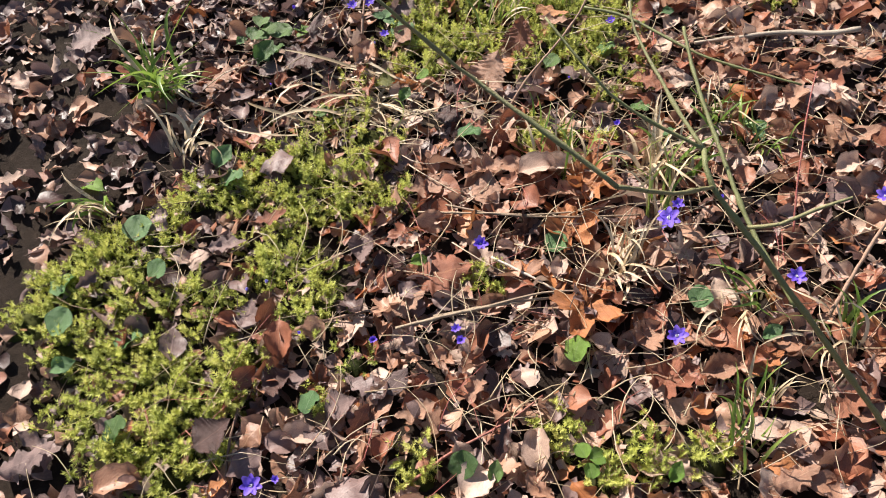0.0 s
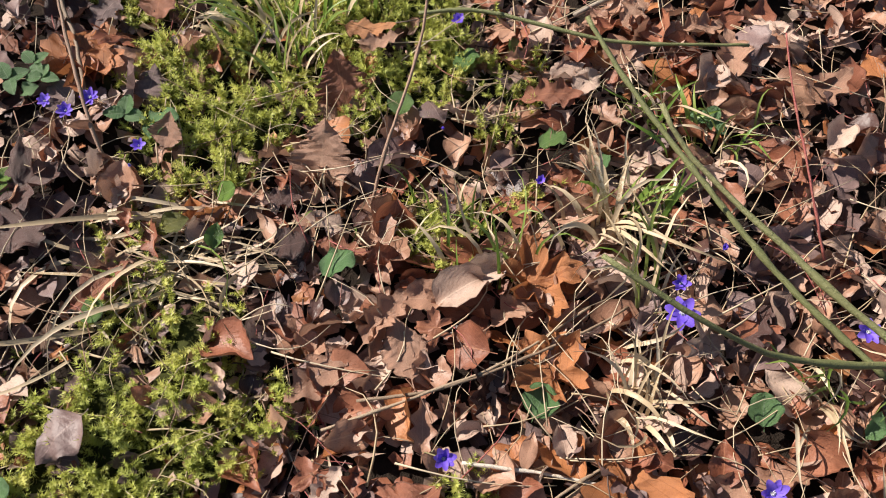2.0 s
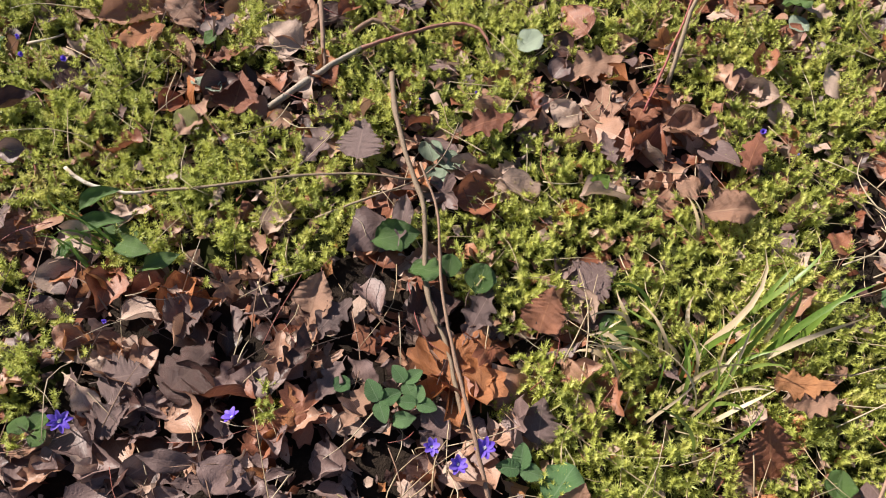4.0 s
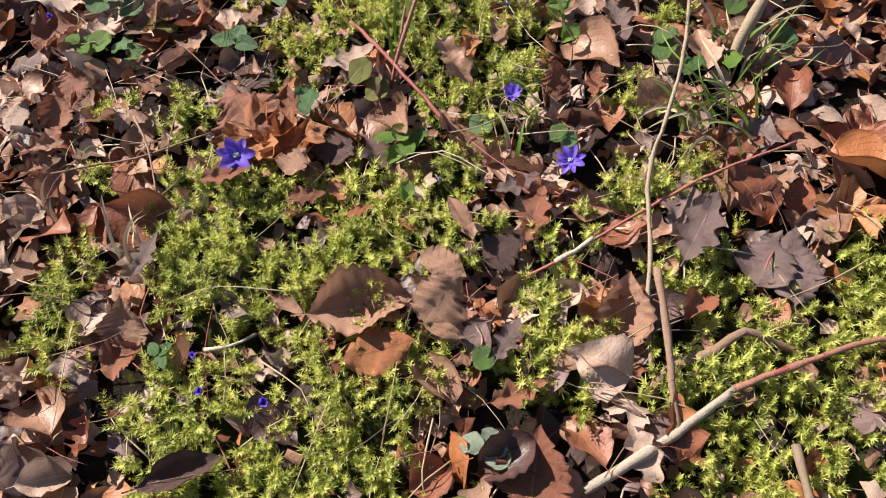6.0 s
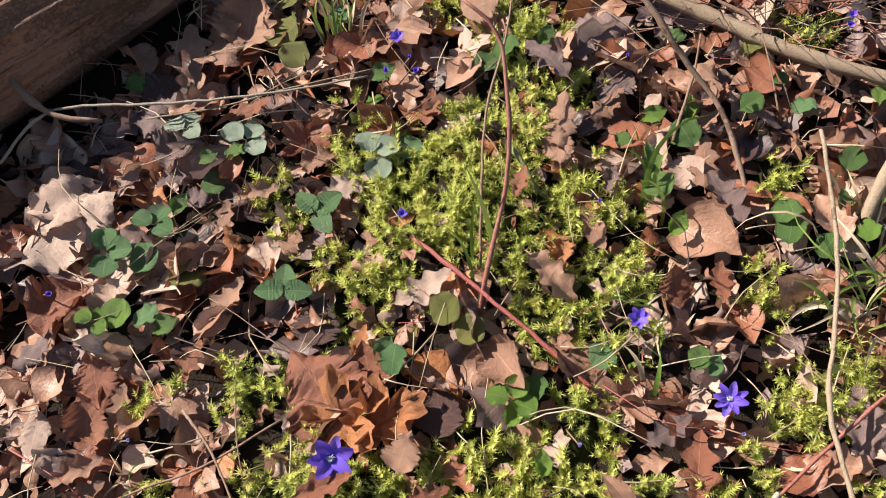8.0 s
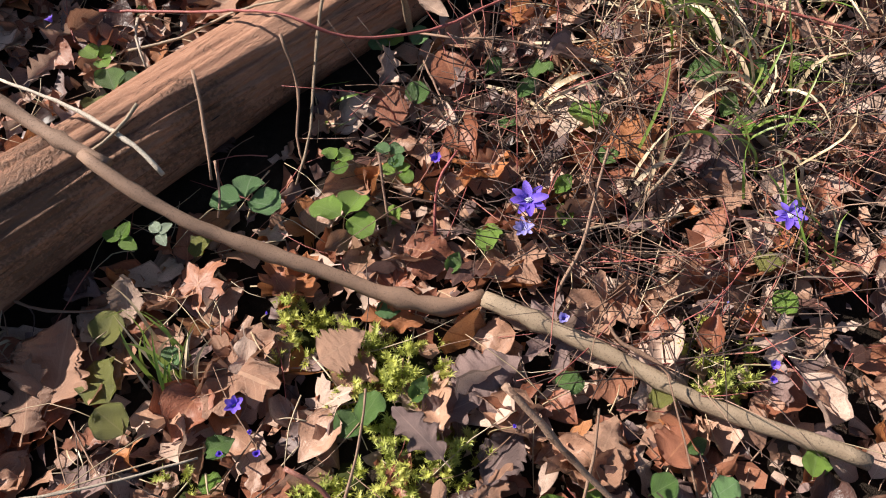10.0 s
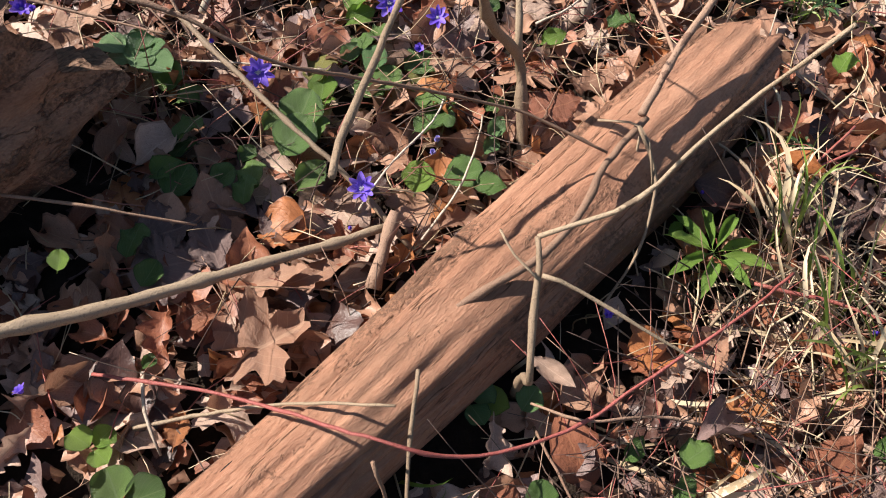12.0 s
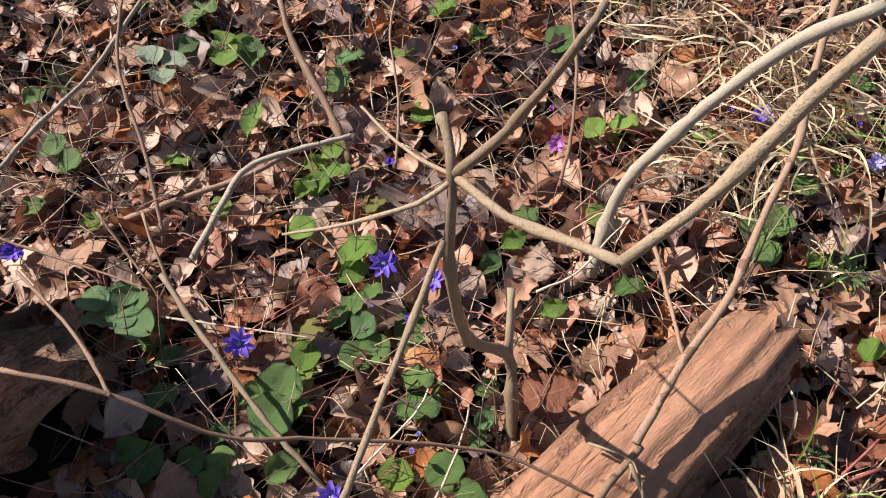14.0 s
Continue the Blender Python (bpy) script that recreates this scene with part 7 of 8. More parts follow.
twig("brown", 0.0033, 0.0023, (1.431, 4.534, 0.050), (1.505, 4.582, 0.080), (1.597, 4.661, 0.120), (1.681, 4.758, 0.160))
twig("bleached", 0.0019, 0.0011, (1.252, 4.060, 0.030), (1.306, 4.092, 0.060), (1.405, 4.113, 0.080), (1.507, 4.152, 0.100))
twig("bleached", 0.0019, 0.0011, (1.316, 4.013, 0.030), (1.381, 4.079, 0.060), (1.483, 4.132, 0.090))
twig("tan", 0.0033, 0.0019, (1.750, 4.220, 0.050), (1.798, 4.308, 0.080), (1.931, 4.437, 0.100))
twig("grey", 0.0044, 0.0035, (0.767, 5.112, 0.100), (0.830, 5.127, 0.120), (0.965, 5.165, 0.140), (1.104, 5.221, 0.180))
twig("brown", 0.0035, 0.0026, (0.890, 4.864, 0.050), (0.948, 4.984, 0.100), (1.002, 5.135, 0.150), (1.080, 5.243, 0.180))
twig("bleached", 0.0021, 0.0012, (0.817, 4.764, 0.040), (0.890, 4.667, 0.050), (0.963, 4.577, 0.050))

# bare shrubs
shrub("tall bare shrub with pale tan forked branches", "tan",
      (0.0086, 0.0046, (1.069, 4.282, 0.000), (1.098, 4.322, 0.080), (1.111, 4.349, 0.140), (1.046, 4.363, 0.250), (1.008, 4.360, 0.420), (1.010, 4.369, 0.500), (1.018, 4.377, 0.555), (1.032, 4.398, 0.575), (1.039, 4.415, 0.580)),
      (0.0066, 0.0043, (1.111, 4.349, 0.140), (1.136, 4.375, 0.180), (1.157, 4.397, 0.200)),
      (0.0046, 0.0026, (1.018, 4.377, 0.555), (1.040, 4.353, 0.600), (1.032, 4.309, 0.700), (1.035, 4.295, 0.740), (1.050, 4.294, 0.760)),
      (0.0037, 0.0039, (1.019, 4.372, 0.555), (1.007, 4.306, 0.580), (1.011, 4.256, 0.600), (0.999, 4.207, 0.640)),
      (0.0039, 0.0048, (0.999, 4.207, 0.640), (1.030, 4.192, 0.680), (1.047, 4.181, 0.720), (1.073, 4.174, 0.760), (1.087, 4.163, 0.800)),
      (0.0031, 0.0017, (0.989, 4.355, 0.510), (0.769, 4.218, 0.570), (0.707, 4.178, 0.600), (0.646, 4.133, 0.635), (0.589, 4.093, 0.660), (0.570, 4.077, 0.670)),
      (0.0028, 0.0014, (1.017, 4.376, 0.550), (0.996, 4.394, 0.520), (0.956, 4.440, 0.480), (0.922, 4.510, 0.420)),
      (0.0021, 0.0016, (1.018, 4.377, 0.555), (1.041, 4.444, 0.500), (1.067, 4.518, 0.450), (1.100, 4.608, 0.400)))
shrub("slender tan shrub branch with red buds leaning over the log", "tan",
      (0.0061, 0.0029, (0.785, 4.058, 0.000), (0.767, 4.047, 0.120), (0.731, 4.026, 0.220), (0.768, 4.058, 0.250), (0.803, 4.085, 0.280), (0.822, 4.104, 0.289)),
      (0.0026, 0.0018, (0.822, 4.104, 0.289), (0.859, 4.075, 0.310), (0.897, 4.049, 0.335), (0.942, 4.038, 0.380), (0.990, 4.019, 0.430), (0.991, 4.004, 0.475), (1.004, 3.988, 0.520)),
      (0.0023, 0.0013, (0.797, 4.076, 0.280), (0.815, 4.041, 0.270), (0.835, 3.979, 0.250), (0.864, 3.905, 0.220)),
      (0.0015, 0.0010, (0.791, 4.074, 0.280), (0.790, 4.106, 0.290), (0.797, 4.132, 0.300)))
shrub("arching grey brown shrub stem over dry grass", "grey",
      (0.0097, 0.0093, (1.355, 4.392, 0.020), (1.405, 4.422, 0.080), (1.445, 4.430, 0.150), (1.488, 4.413, 0.220), (1.567, 4.385, 0.300), (1.639, 4.352, 0.360), (1.696, 4.294, 0.420)))
shrub("dark red-brown knobbly bare stem beside the log", "brown",
      (0.0054, 0.0051, (1.136, 4.162, 0.155), (1.254, 4.188, 0.175), (1.355, 4.202, 0.200), (1.463, 4.239, 0.235), (1.567, 4.271, 0.270), (1.658, 4.321, 0.310), (1.747, 4.366, 0.360)))
shrub("bare mossy green forked shrub leaning over the leaf litter", "green",
      (0.0055, 0.0042, (0.707, 0.481, 0.0), (0.487, 0.641, 0.330), (0.409, 0.724, 0.440), (0.341, 0.801, 0.533), (0.347, 0.857, 0.550)),
      (0.0032, 0.0028, (0.341, 0.801, 0.533), (0.242, 0.746, 0.620), (0.146, 0.719, 0.699)),
      (0.0034, 0.002, (0.146, 0.719, 0.699), (0.074, 0.788, 0.746), (-0.005, 0.870, 0.789), (-0.089, 0.890, 0.895)),
      (0.003, 0.0016, (0.347, 0.857, 0.550), (0.246, 0.926, 0.600), (0.193, 0.980, 0.650), (0.160, 1.050, 0.680)),
      (0.0032, 0.0022, (0.395, 0.766, 0.460), (0.434, 0.748, 0.480), (0.481, 0.747, 0.500), (0.527, 0.741, 0.520)),
      (0.0035, 0.002, (0.347, 0.857, 0.550), (0.335, 0.950, 0.560), (0.326, 1.092, 0.580), (0.331, 1.140, 0.600)))
twig("green", 0.0056, 0.0040, (0.631, 0.804, 0.050), (0.614, 0.990, 0.080), (0.617, 1.167, 0.120), (0.627, 1.346, 0.160), (0.643, 1.475, 0.200))
twig("green", 0.0038, 0.0028, (0.496, 1.721, 0.100), (0.588, 1.651, 0.100), (0.712, 1.469, 0.100), (0.886, 1.316, 0.100))
twig("brown", 0.0041, 0.0036, (0.702, 0.783, 0.020), (0.839, 0.896, 0.080), (0.936, 0.969, 0.120))

# grass tufts
grass_tuft(-0.617, 1.817, 42, 0.283, 0.02, 0.25, None, 3.14, 0.0097, 2.2)
grass_tuft(-0.757, 1.453, 17, 0.174, 0.02, 0.5, 237, 2.5, 0.0087, 2.0)
grass_tuft(-0.565, 1.580, 10, 0.168, 0.02, 0.8, 67, 2, 0.0101, 2.0)
grass_tuft(-0.059, 1.615, 32, 0.245, 0.03, 0.95, 157, 1.6, 0.0073, 2.4)
grass_tuft(0.507, 1.246, 20, 0.224, 0.03, 0.8, 87, 1.6, 0.0086, 1.6)
grass_tuft(0.576, 0.852, 17, 0.175, 0.03, 0.6, 187, 2, 0.0067, 2.0)
grass_tuft(0.428, 0.581, 15, 0.136, 0.02, 0.2, 77, 2, 0.0060, 1.2)
grass_tuft(0.723, 0.734, 12, 0.135, 0.02, 0.2, 87, 2, 0.0073, 1.2)
grass_tuft(0.318, 1.298, 15, 0.160, 0.03, 0.5, 67, 2, 0.0057, 2.0)
grass_tuft(0.342, 1.014, 17, 0.158, 0.03, 0.85, 257, 1.4, 0.0070, 2.0)
grass_tuft(0.732, 1.311, 15, 0.149, 0.03, 0.4, None, 3, 0.0068, 2.0)
grass_tuft(-0.118, 1.666, 22, 0.196, 0.03, 0.97, -33, 1.2, 0.0045, 2.4)
grass_tuft(0.512, 1.241, 12, 0.265, 0.02, 0.9, 267, 0.8, 0.0081, 1.8)
grass_tuft(0.765, 1.237, 17, 0.128, 0.02, 0.1, None, 3, 0.0054, 2.0)
grass_tuft(-0.036, 1.265, 22, 0.112, 0.03, 0.95, None, 3.1, 0.0040, 2.4)
grass_tuft(0.309, 1.378, 12, 0.154, 0.03, 0.5, 47, 2, 0.0044, 1.5)
grass_tuft(0.350, 1.006, 17, 0.158, 0.02, 0.9, 57, 1, 0.0053, 1.4)
grass_tuft(0.483, 0.634, 15, 0.110, 0.03, 0.4, 57, 2, 0.0049, 1.5)
grass_tuft(0.687, 0.734, 15, 0.154, 0.03, 0.7, 157, 1, 0.0052, 2)
grass_tuft(0.301, 1.841, 25, 0.159, 0.03, 0.45, 47, 2.5, 0.0057, 1.4)
grass_tuft(-0.081, 1.649, 37, 0.173, 0.03, 0.97, -43, 0.9, 0.0037, 2.4)
grass_tuft(0.575, 1.219, 15, 0.157, 0.02, 0.2, -13, 1.8, 0.0080, 1.6)
grass_tuft(0.714, 1.357, 22, 0.109, 0.02, 0.3, None, 3, 0.0043, 2.0)
grass_tuft(0.226, 1.968, 10, 0.110, 0.02, 0.95, 107, 1.5, 0.0065, 2.0)
grass_tuft(0.473, 1.112, 15, 0.229, 0.03, 0.6, 67, 1.2, 0.0076, 1.6)
grass_tuft(0.195, 1.534, 12, 0.117, 0.03, 0.9, None, 3, 0.0033, 2.0)
grass_tuft(0.290, 1.952, 15, 0.157, 0.03, 0.8, 121, 1.6, 0.0075, 2.0)
grass_tuft(0.337, 1.886, 12, 0.129, 0.03, 0.2, 51, 1.5, 0.0062, 1.1)
grass_tuft(0.429, 1.876, 12, 0.227, 0.03, 0.2, 11, 1.2, 0.0088, 1.6)
grass_tuft(-0.384, 2.606, 17, 0.114, 0.03, 0.0, 151, 2, 0.0062, 2.0)
grass_tuft(0.482, 2.062, 3, 0.103, 0.01, 1, 61, 0.6, 0.0081, 2)
grass_tuft(0.421, 3.038, 32, 0.166, 0.03, 0.45, 141, 1.8, 0.0057, 2.1)
grass_tuft(0.511, 3.103, 17, 0.120, 0.03, 0.3, 31, 2, 0.0043, 1.6)
grass_tuft(0.226, 3.209, 15, 0.113, 0.02, 0.5, 171, 2, 0.0043, 1.8)
grass_tuft(0.097, 3.399, 3, 0.176, 0.01, 0, 61, 0.5, 0.0058, 1.2)
grass_tuft(0.323, 3.312, 5, 0.175, 0.01, 0, 61, 0.5, 0.0069, 1.0)
grass_tuft(0.187, 2.990, 5, 0.062, 0.01, 1, 251, 0.6, 0.0049, 1.6)
grass_tuft(-0.391, 3.264, 6, 0.106, 0.01, 0.9, 61, 0.6, 0.0061, 1.6)
grass_tuft(-0.477, 3.385, 3, 0.081, 0.01, 1, 91, 0.4, 0.0064, 1.4)
grass_tuft(-0.414, 3.461, 12, 0.069, 0.02, 0.5, None, 3, 0.0028, 2.0)
grass_tuft(0.169, 3.174, 7, 0.081, 0.02, 0.8, 31, 1.4, 0.0064, 1.8)
grass_tuft(-0.204, 3.154, 3, 0.069, 0.01, 0.9, 71, 0.5, 0.0040, 2.0)
grass_tuft(0.182, 3.854, 20, 0.123, 0.02, 0.5, 52, 1.6, 0.0050, 1.3)
grass_tuft(0.063, 4.051, 6, 0.096, 0.01, 1, 172, 0.6, 0.0040, 2)
grass_tuft(0.845, 3.635, 3, 0.210, 0.02, 0.9, 12, 0.8, 0.0052, 1.5)
grass_tuft(0.492, 3.150, 3, 0.135, 0.01, 0.9, 102, 0.6, 0.0044, 1.8)
grass_tuft(0.930, 3.429, 10, 0.130, 0.03, 0.5, 72, 1.2, 0.0055, 1.5)
grass_tuft(0.046, 3.879, 7, 0.068, 0.02, 0.9, None, 3, 0.0032, 2.0)
grass_tuft(0.511, 3.127, 7, 0.067, 0.02, 0.1, 22, 1.2, 0.0044, 1.2)
grass_tuft(0.356, 3.390, 5, 0.086, 0.01, 0.4, 42, 0.8, 0.0043, 1.3)
grass_tuft(0.905, 3.391, 12, 0.112, 0.03, 0.5, 112, 2, 0.0038, 2.0)
grass_tuft(1.119, 3.726, 42, 0.219, 0.03, 0.45, 98, 2.0, 0.0067, 2.0)
grass_tuft(0.959, 3.906, 20, 0.191, 0.03, 0.95, 298, 1, 0.0054, 2.4)
grass_tuft(1.152, 3.828, 22, 0.192, 0.03, 0.6, 68, 1.0, 0.0057, 1.6)
grass_tuft(1.094, 3.624, 20, 0.212, 0.03, 0.6, None, 3.1, 0.0065, 2.0)
grass_tuft(0.808, 3.619, 2, 0.188, 0.01, 0.97, 3, 0.5, 0.0083, 1.6)
grass_tuft(0.829, 3.827, 5, 0.147, 0.01, 1, -32, 0.5, 0.0072, 2)
grass_tuft(0.807, 4.104, 6, 0.074, 0.01, 1, -12, 1, 0.0047, 2)
grass_tuft(1.304, 3.695, 17, 0.170, 0.04, 0.5, None, 3, 0.0052, 2.0)
grass_tuft(1.304, 4.002, 12, 0.144, 0.03, 0.7, None, 3, 0.0034, 2.0)
grass_tuft(0.587, 4.037, 7, 0.082, 0.02, 0.3, 268, 1.2, 0.0053, 2)
grass_tuft(1.000, 3.551, 15, 0.154, 0.04, 0.5, None, 3, 0.0050, 2.0)
grass_tuft(1.682, 4.364, 50, 0.261, 0.06, 0.95, 157, 2, 0.0051, 2.3)
grass_tuft(1.871, 4.272, 50, 0.268, 0.07, 0.95, 147, 2.4, 0.0052, 2.3)
grass_tuft(1.218, 3.930, 25, 0.196, 0.03, 0.6, 57, 1.2, 0.0054, 1.6)
grass_tuft(1.680, 4.136, 17, 0.103, 0.04, 0.4, None, 3, 0.0034, 2.0)
grass_tuft(1.958, 4.539, 62, 0.256, 0.08, 0.96, 167, 2.4, 0.0048, 2.3)
grass_tuft(1.966, 4.389, 75, 0.247, 0.09, 0.96, 177, 2.6, 0.0046, 2.3)
grass_tuft(2.159, 4.407, 50, 0.261, 0.08, 0.95, None, 3.1, 0.0049, 2.3)
grass_tuft(1.699, 4.367, 25, 0.158, 0.05, 0.95, None, 3, 0.0043, 2.2)
grass_tuft(1.906, 4.739, 30, 0.208, 0.07, 0.9, None, 3.1, 0.0042, 2.2)
grass_tuft(1.661, 4.151, 17, 0.082, 0.02, 0.4, None, 3, 0.0033, 2.0)
grass_tuft(1.207, 5.389, 17, 0.137, 0.06, 0.8, None, 3, 0.0041, 2.0)
grass_tuft(0.941, 5.304, 12, 0.115, 0.02, 0.2, None, 3, 0.0030, 2.0)

# ---------------------------------------------------------------- moss, litter and straw: what nobody could count
def near_walk(x, y):
    """How far a place lies from the line walked."""
    best = np.full(np.shape(x), 1e9)
    for (ax, ay), (bx, by) in (((0.0, 0.4), (0.35, 1.5)), ((0.35, 1.5), (0.1, 3.3)), ((0.1, 3.3), (1.3, 4.5))):
        t = np.clip(((x - ax) * (bx - ax) + (y - ay) * (by - ay)) / ((bx - ax) ** 2 + (by - ay) ** 2), 0, 1)
        best = np.minimum(best, np.hypot(x - ax - t * (bx - ax), y - ay - t * (by - ay)))
    return best


def gather(templates, pick, mats):
    """Joins many placed copies of small templates: pick holds (template, 4x4 arrays)."""
    vs, ts, us, ss, base = [], [], [], [], 0
    for index, (frames3, places, slot) in pick.items():
        co, tris, uv = templates[index]
        n = len(places)
        if not n:
            continue
        v = np.einsum("nij,vj->nvi", frames3, co) + places[:, None]
        vs.append(v.reshape(-1, 3))
        ts.append((tris[None] + (np.arange(n) * len(co))[:, None, None] + base).reshape(-1, 3))
        us.append(np.tile(uv, (n, 1)))
        ss.append(np.repeat(slot, len(tris)))
        base += n * len(co)
    return np.concatenate(vs), np.concatenate(ts), np.concatenate(us), np.concatenate(ss)


def turns(yaw, lean, roll, size):
    """Rotation and size of many placed copies at once."""
    cy, sy, cx, sx, cz, sz = np.cos(roll), np.sin(roll), np.cos(lean), np.sin(lean), np.cos(yaw), np.sin(yaw)
    o, l = np.zeros_like(yaw), np.ones_like(yaw)
    rx = np.stack([l, o, o, o, cx, -sx, o, sx, cx], 1).reshape(-1, 3, 3)
    ry = np.stack([cy, o, sy, o, l, o, -sy, o, cy], 1).reshape(-1, 3, 3)
    rz = np.stack([cz, -sz, o, sz, cz, o, o, o, l], 1).reshape(-1, 3, 3)
    return (rz @ ry @ rx) * size[:, None, None]


# leaf litter
def scatter_leaves(count, x0, x1, y0, y1, keep, smallest, largest, lift):
    x, y = rng.uniform(x0, x1, count), rng.uniform(y0, y1, count)
    keep = rng.random(count) < keep(x, y)
    x, y = x[keep], y[keep]
    n = len(x)
    size = smallest + (largest - smallest) * rng.beta(1.8, 1.9, n)
    m = turns(rng.uniform(0, 6.28, n), rng.normal(0, 0.42, n), rng.normal(0, 0.45, n), size)
    p = np.stack([x, y, ground_z(x, y) + rng.uniform(0, lift, n) + 0.024 * np.clip(2 * moss_depth(x, y), 0, 1) * rng.random(n)], 1)
    return m, p


LITTER_KINDS = ["oak", "lime", "beech", "oak", "maple", "beech", "lance", "lime", "oak", "beech", "lime", "oak", "beech", "oak"]
lower_leaves = [leaf_arrays(kind, 100 + 7 * i, 8, 4, 0.9) for i, kind in enumerate(LITTER_KINDS) if kind != "maple"]
upper_leaves = [leaf_arrays(kind, 300 + 7 * i, (26 if kind == "oak" else 17) if kind != "maple" else 13, 6 if kind != "maple" else 4, (0.55, 0.75, 0.95)[i % 3], 0.006 if kind in ("beech", "lime") else 0.0) for i, kind in enumerate(LITTER_KINDS + LITTER_KINDS[:6])]
templates = lower_leaves
tone_names = list(TONES)


def tone_picks(x, y, n):
    """Redder leaves on the sunny middle; greyer, darker ones paint shade along the left."""
    left_shade = np.clip(0.5 - 1.6 * (x + 0.35 - 0.25 * (y - 1.2)), 0, 1) * (y < 2.4)
    weights = np.stack([0.32 - 0.12 * left_shade, 0.20 - 0.13 * left_shade, 0.07 - 0.06 * left_shade, 0.19 - 0.02 * left_shade, 0.13 + 0.30 * left_shade, 0.09 + 0.09 * left_shade], 1)
    c = np.cumsum(weights / weights.sum(1, keepdims=True), 1)
    return (rng.random(n)[:, None] > c).sum(1)


def litter_object(name, label, m, p):
    which = rng.integers(0, len(templates), len(p))
    tone = tone_picks(p[:, 0], p[:, 1], len(p))
    pick = {i: (m[which == i], p[which == i], tone[which == i]) for i in range(len(templates))}
    v, t, u, s = gather(templates, pick, None)
    return tagged(new(name, mesh_from(name, v, t, [TONES[k] for k in tone_names], u, s)), label, "leaf litter", kind="stuff")


def bare(x, y):
    """Where no litter lies: inside the logs."""
    return ~((np.abs(y - 4.144) < 0.10) & (x < 1.43)) & ~((np.abs(y - 4.84) < 0.16) & (x < 0.66))


def mossless(x, y, inside):
    return np.where(moss_depth(x, y) > 0.08, inside, 1.0) * bare(x, y)


m, p = scatter_leaves(24000, -1.6, 2.9, 0.0, 6.4, lambda x, y: np.where(near_walk(x, y) < 0.95, 0.5, np.where(near_walk(x, y) < 1.5, 0.5, 0.25)) * mossless(x, y, 0.18), 0.030, 0.105, 0.014)
litter_object("leaf_litter", "thick layer of dry brown fallen leaves of oak, maple and beech", m, p)
m, p = scatter_leaves(1800, -14, 15, -12, 18, lambda x, y: 1.0 * ((np.abs(x - 0.6) > 2.2) | (np.abs(y - 3.2) > 3.2)), 0.12, 0.3, 0.02)
litter_object("leaf_litter", "brown fallen leaves spread over the wood beyond", m, p)
templates = upper_leaves
m, p = scatter_leaves(12800, -1.3, 2.6, 0.2, 5.7, lambda x, y: np.where(near_walk(x, y) < 0.9, 0.8, 0.12) * mossless(x, y, 0.11), 0.035, 0.115, 0.030)
litter_object("leaf_litter", "loose curled dry leaves on top of the litter", m, p)


# crumbled leaf fragments that fill the gaps
def fragment(seed):
    r = np.random.default_rng(seed)
    g = np.stack(np.meshgrid(np.linspace(-0.5, 0.5, 3), np.linspace(-0.5, 0.5, 3), indexing="ij"), 2).reshape(-1, 2)
    g = g + r.normal(0, 0.13, g.shape)
    z = r.normal(0, 0.12, 9)
    return np.stack([g[:, 0] * 0.8, g[:, 1], z], 1), grid_tris(3, 3), g + 0.5


templates = [fragment(i) for i in range(10)]
m, p = scatter_leaves(26000, -1.3, 2.6, 0.3, 5.7, lambda x, y: np.where(near_walk(x, y) < 1.0, 0.8, 0.2) * bare(x, y), 0.010, 0.034, 0.014)
litter_object("leaf_crumbs", "crumbled bits of dry leaves between the larger ones", m, p)
m, p = scatter_leaves(8500, -5, 6.2, -4, 10.5, lambda x, y: 1.0 * ((x < -1.5) | (x > 2.8) | (y < 0.1) | (y > 6.3)), 0.05, 0.12, 0.02)
litter_object("leaf_litter", "brown fallen leaves spread around the mossy patch", m, p)

# moss: plump feathery shoots, a stem with side sprigs, all set with pointed leaves and ending in a star
def sprig(foot, way, length, reach, tiers, leaves, r):
    """Leaves set round a short stem that curves upwards: corners, triangles and how young each corner is."""
    co, tris, young = [], [], []
    side = Vector((way.y, -way.x, 0.01)).normalized()
    fore = way.cross(side).normalized()
    for i in range(tiers):
        h = (i + 0.35) / tiers
        top = i == tiers - 1
        c = foot + way * (length * h) + Vector((0, 0, 0.12 * h * h * length))
        for q in range(leaves + (2 if top else 0)):
            a = 2.4 * i + q * 6.283 / (leaves + (2 if top else 0)) + r.normal(0, 0.15)
            out = side * math.cos(a) + fore * math.sin(a)
            along = side * -math.sin(a) + fore * math.cos(a)
            size = reach * (1.05 - 0.3 * h) * r.uniform(0.8, 1.2)
            up = 0.35 + 0.5 * h + (0.8 if top and q % 2 else 0)
            b = len(co)
            co += [c - along * (0.2 * size), c + along * (0.2 * size), c + out * size + way * (up * size)]
            tris.append((b, b + 1, b + 2))
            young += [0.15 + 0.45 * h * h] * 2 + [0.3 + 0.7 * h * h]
    return co, tris, young


def moss_shoot(seed):
    r = np.random.default_rng(seed)
    lean = Vector((r.normal(0, 0.22), r.normal(0, 0.22), 1)).normalized()
    co, tris, young = sprig(Vector((0, 0, -0.1)), lean, 1.0, 0.21, 8, 7, r)
    for i in range(3):
        a = r.uniform(0, 2) + 2.1 * i
        way = Vector((math.cos(a), math.sin(a), r.uniform(0.5, 1.1))).normalized()
        c2, t2, y2 = sprig(lean * r.uniform(0.25, 0.6), way, r.uniform(0.3, 0.48), 0.16, 4, 5, r)
        tris += [(p + len(co), q + len(co), w + len(co)) for p, q, w in t2]
        co, young = co + c2, young + y2
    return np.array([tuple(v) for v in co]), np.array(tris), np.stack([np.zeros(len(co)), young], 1)


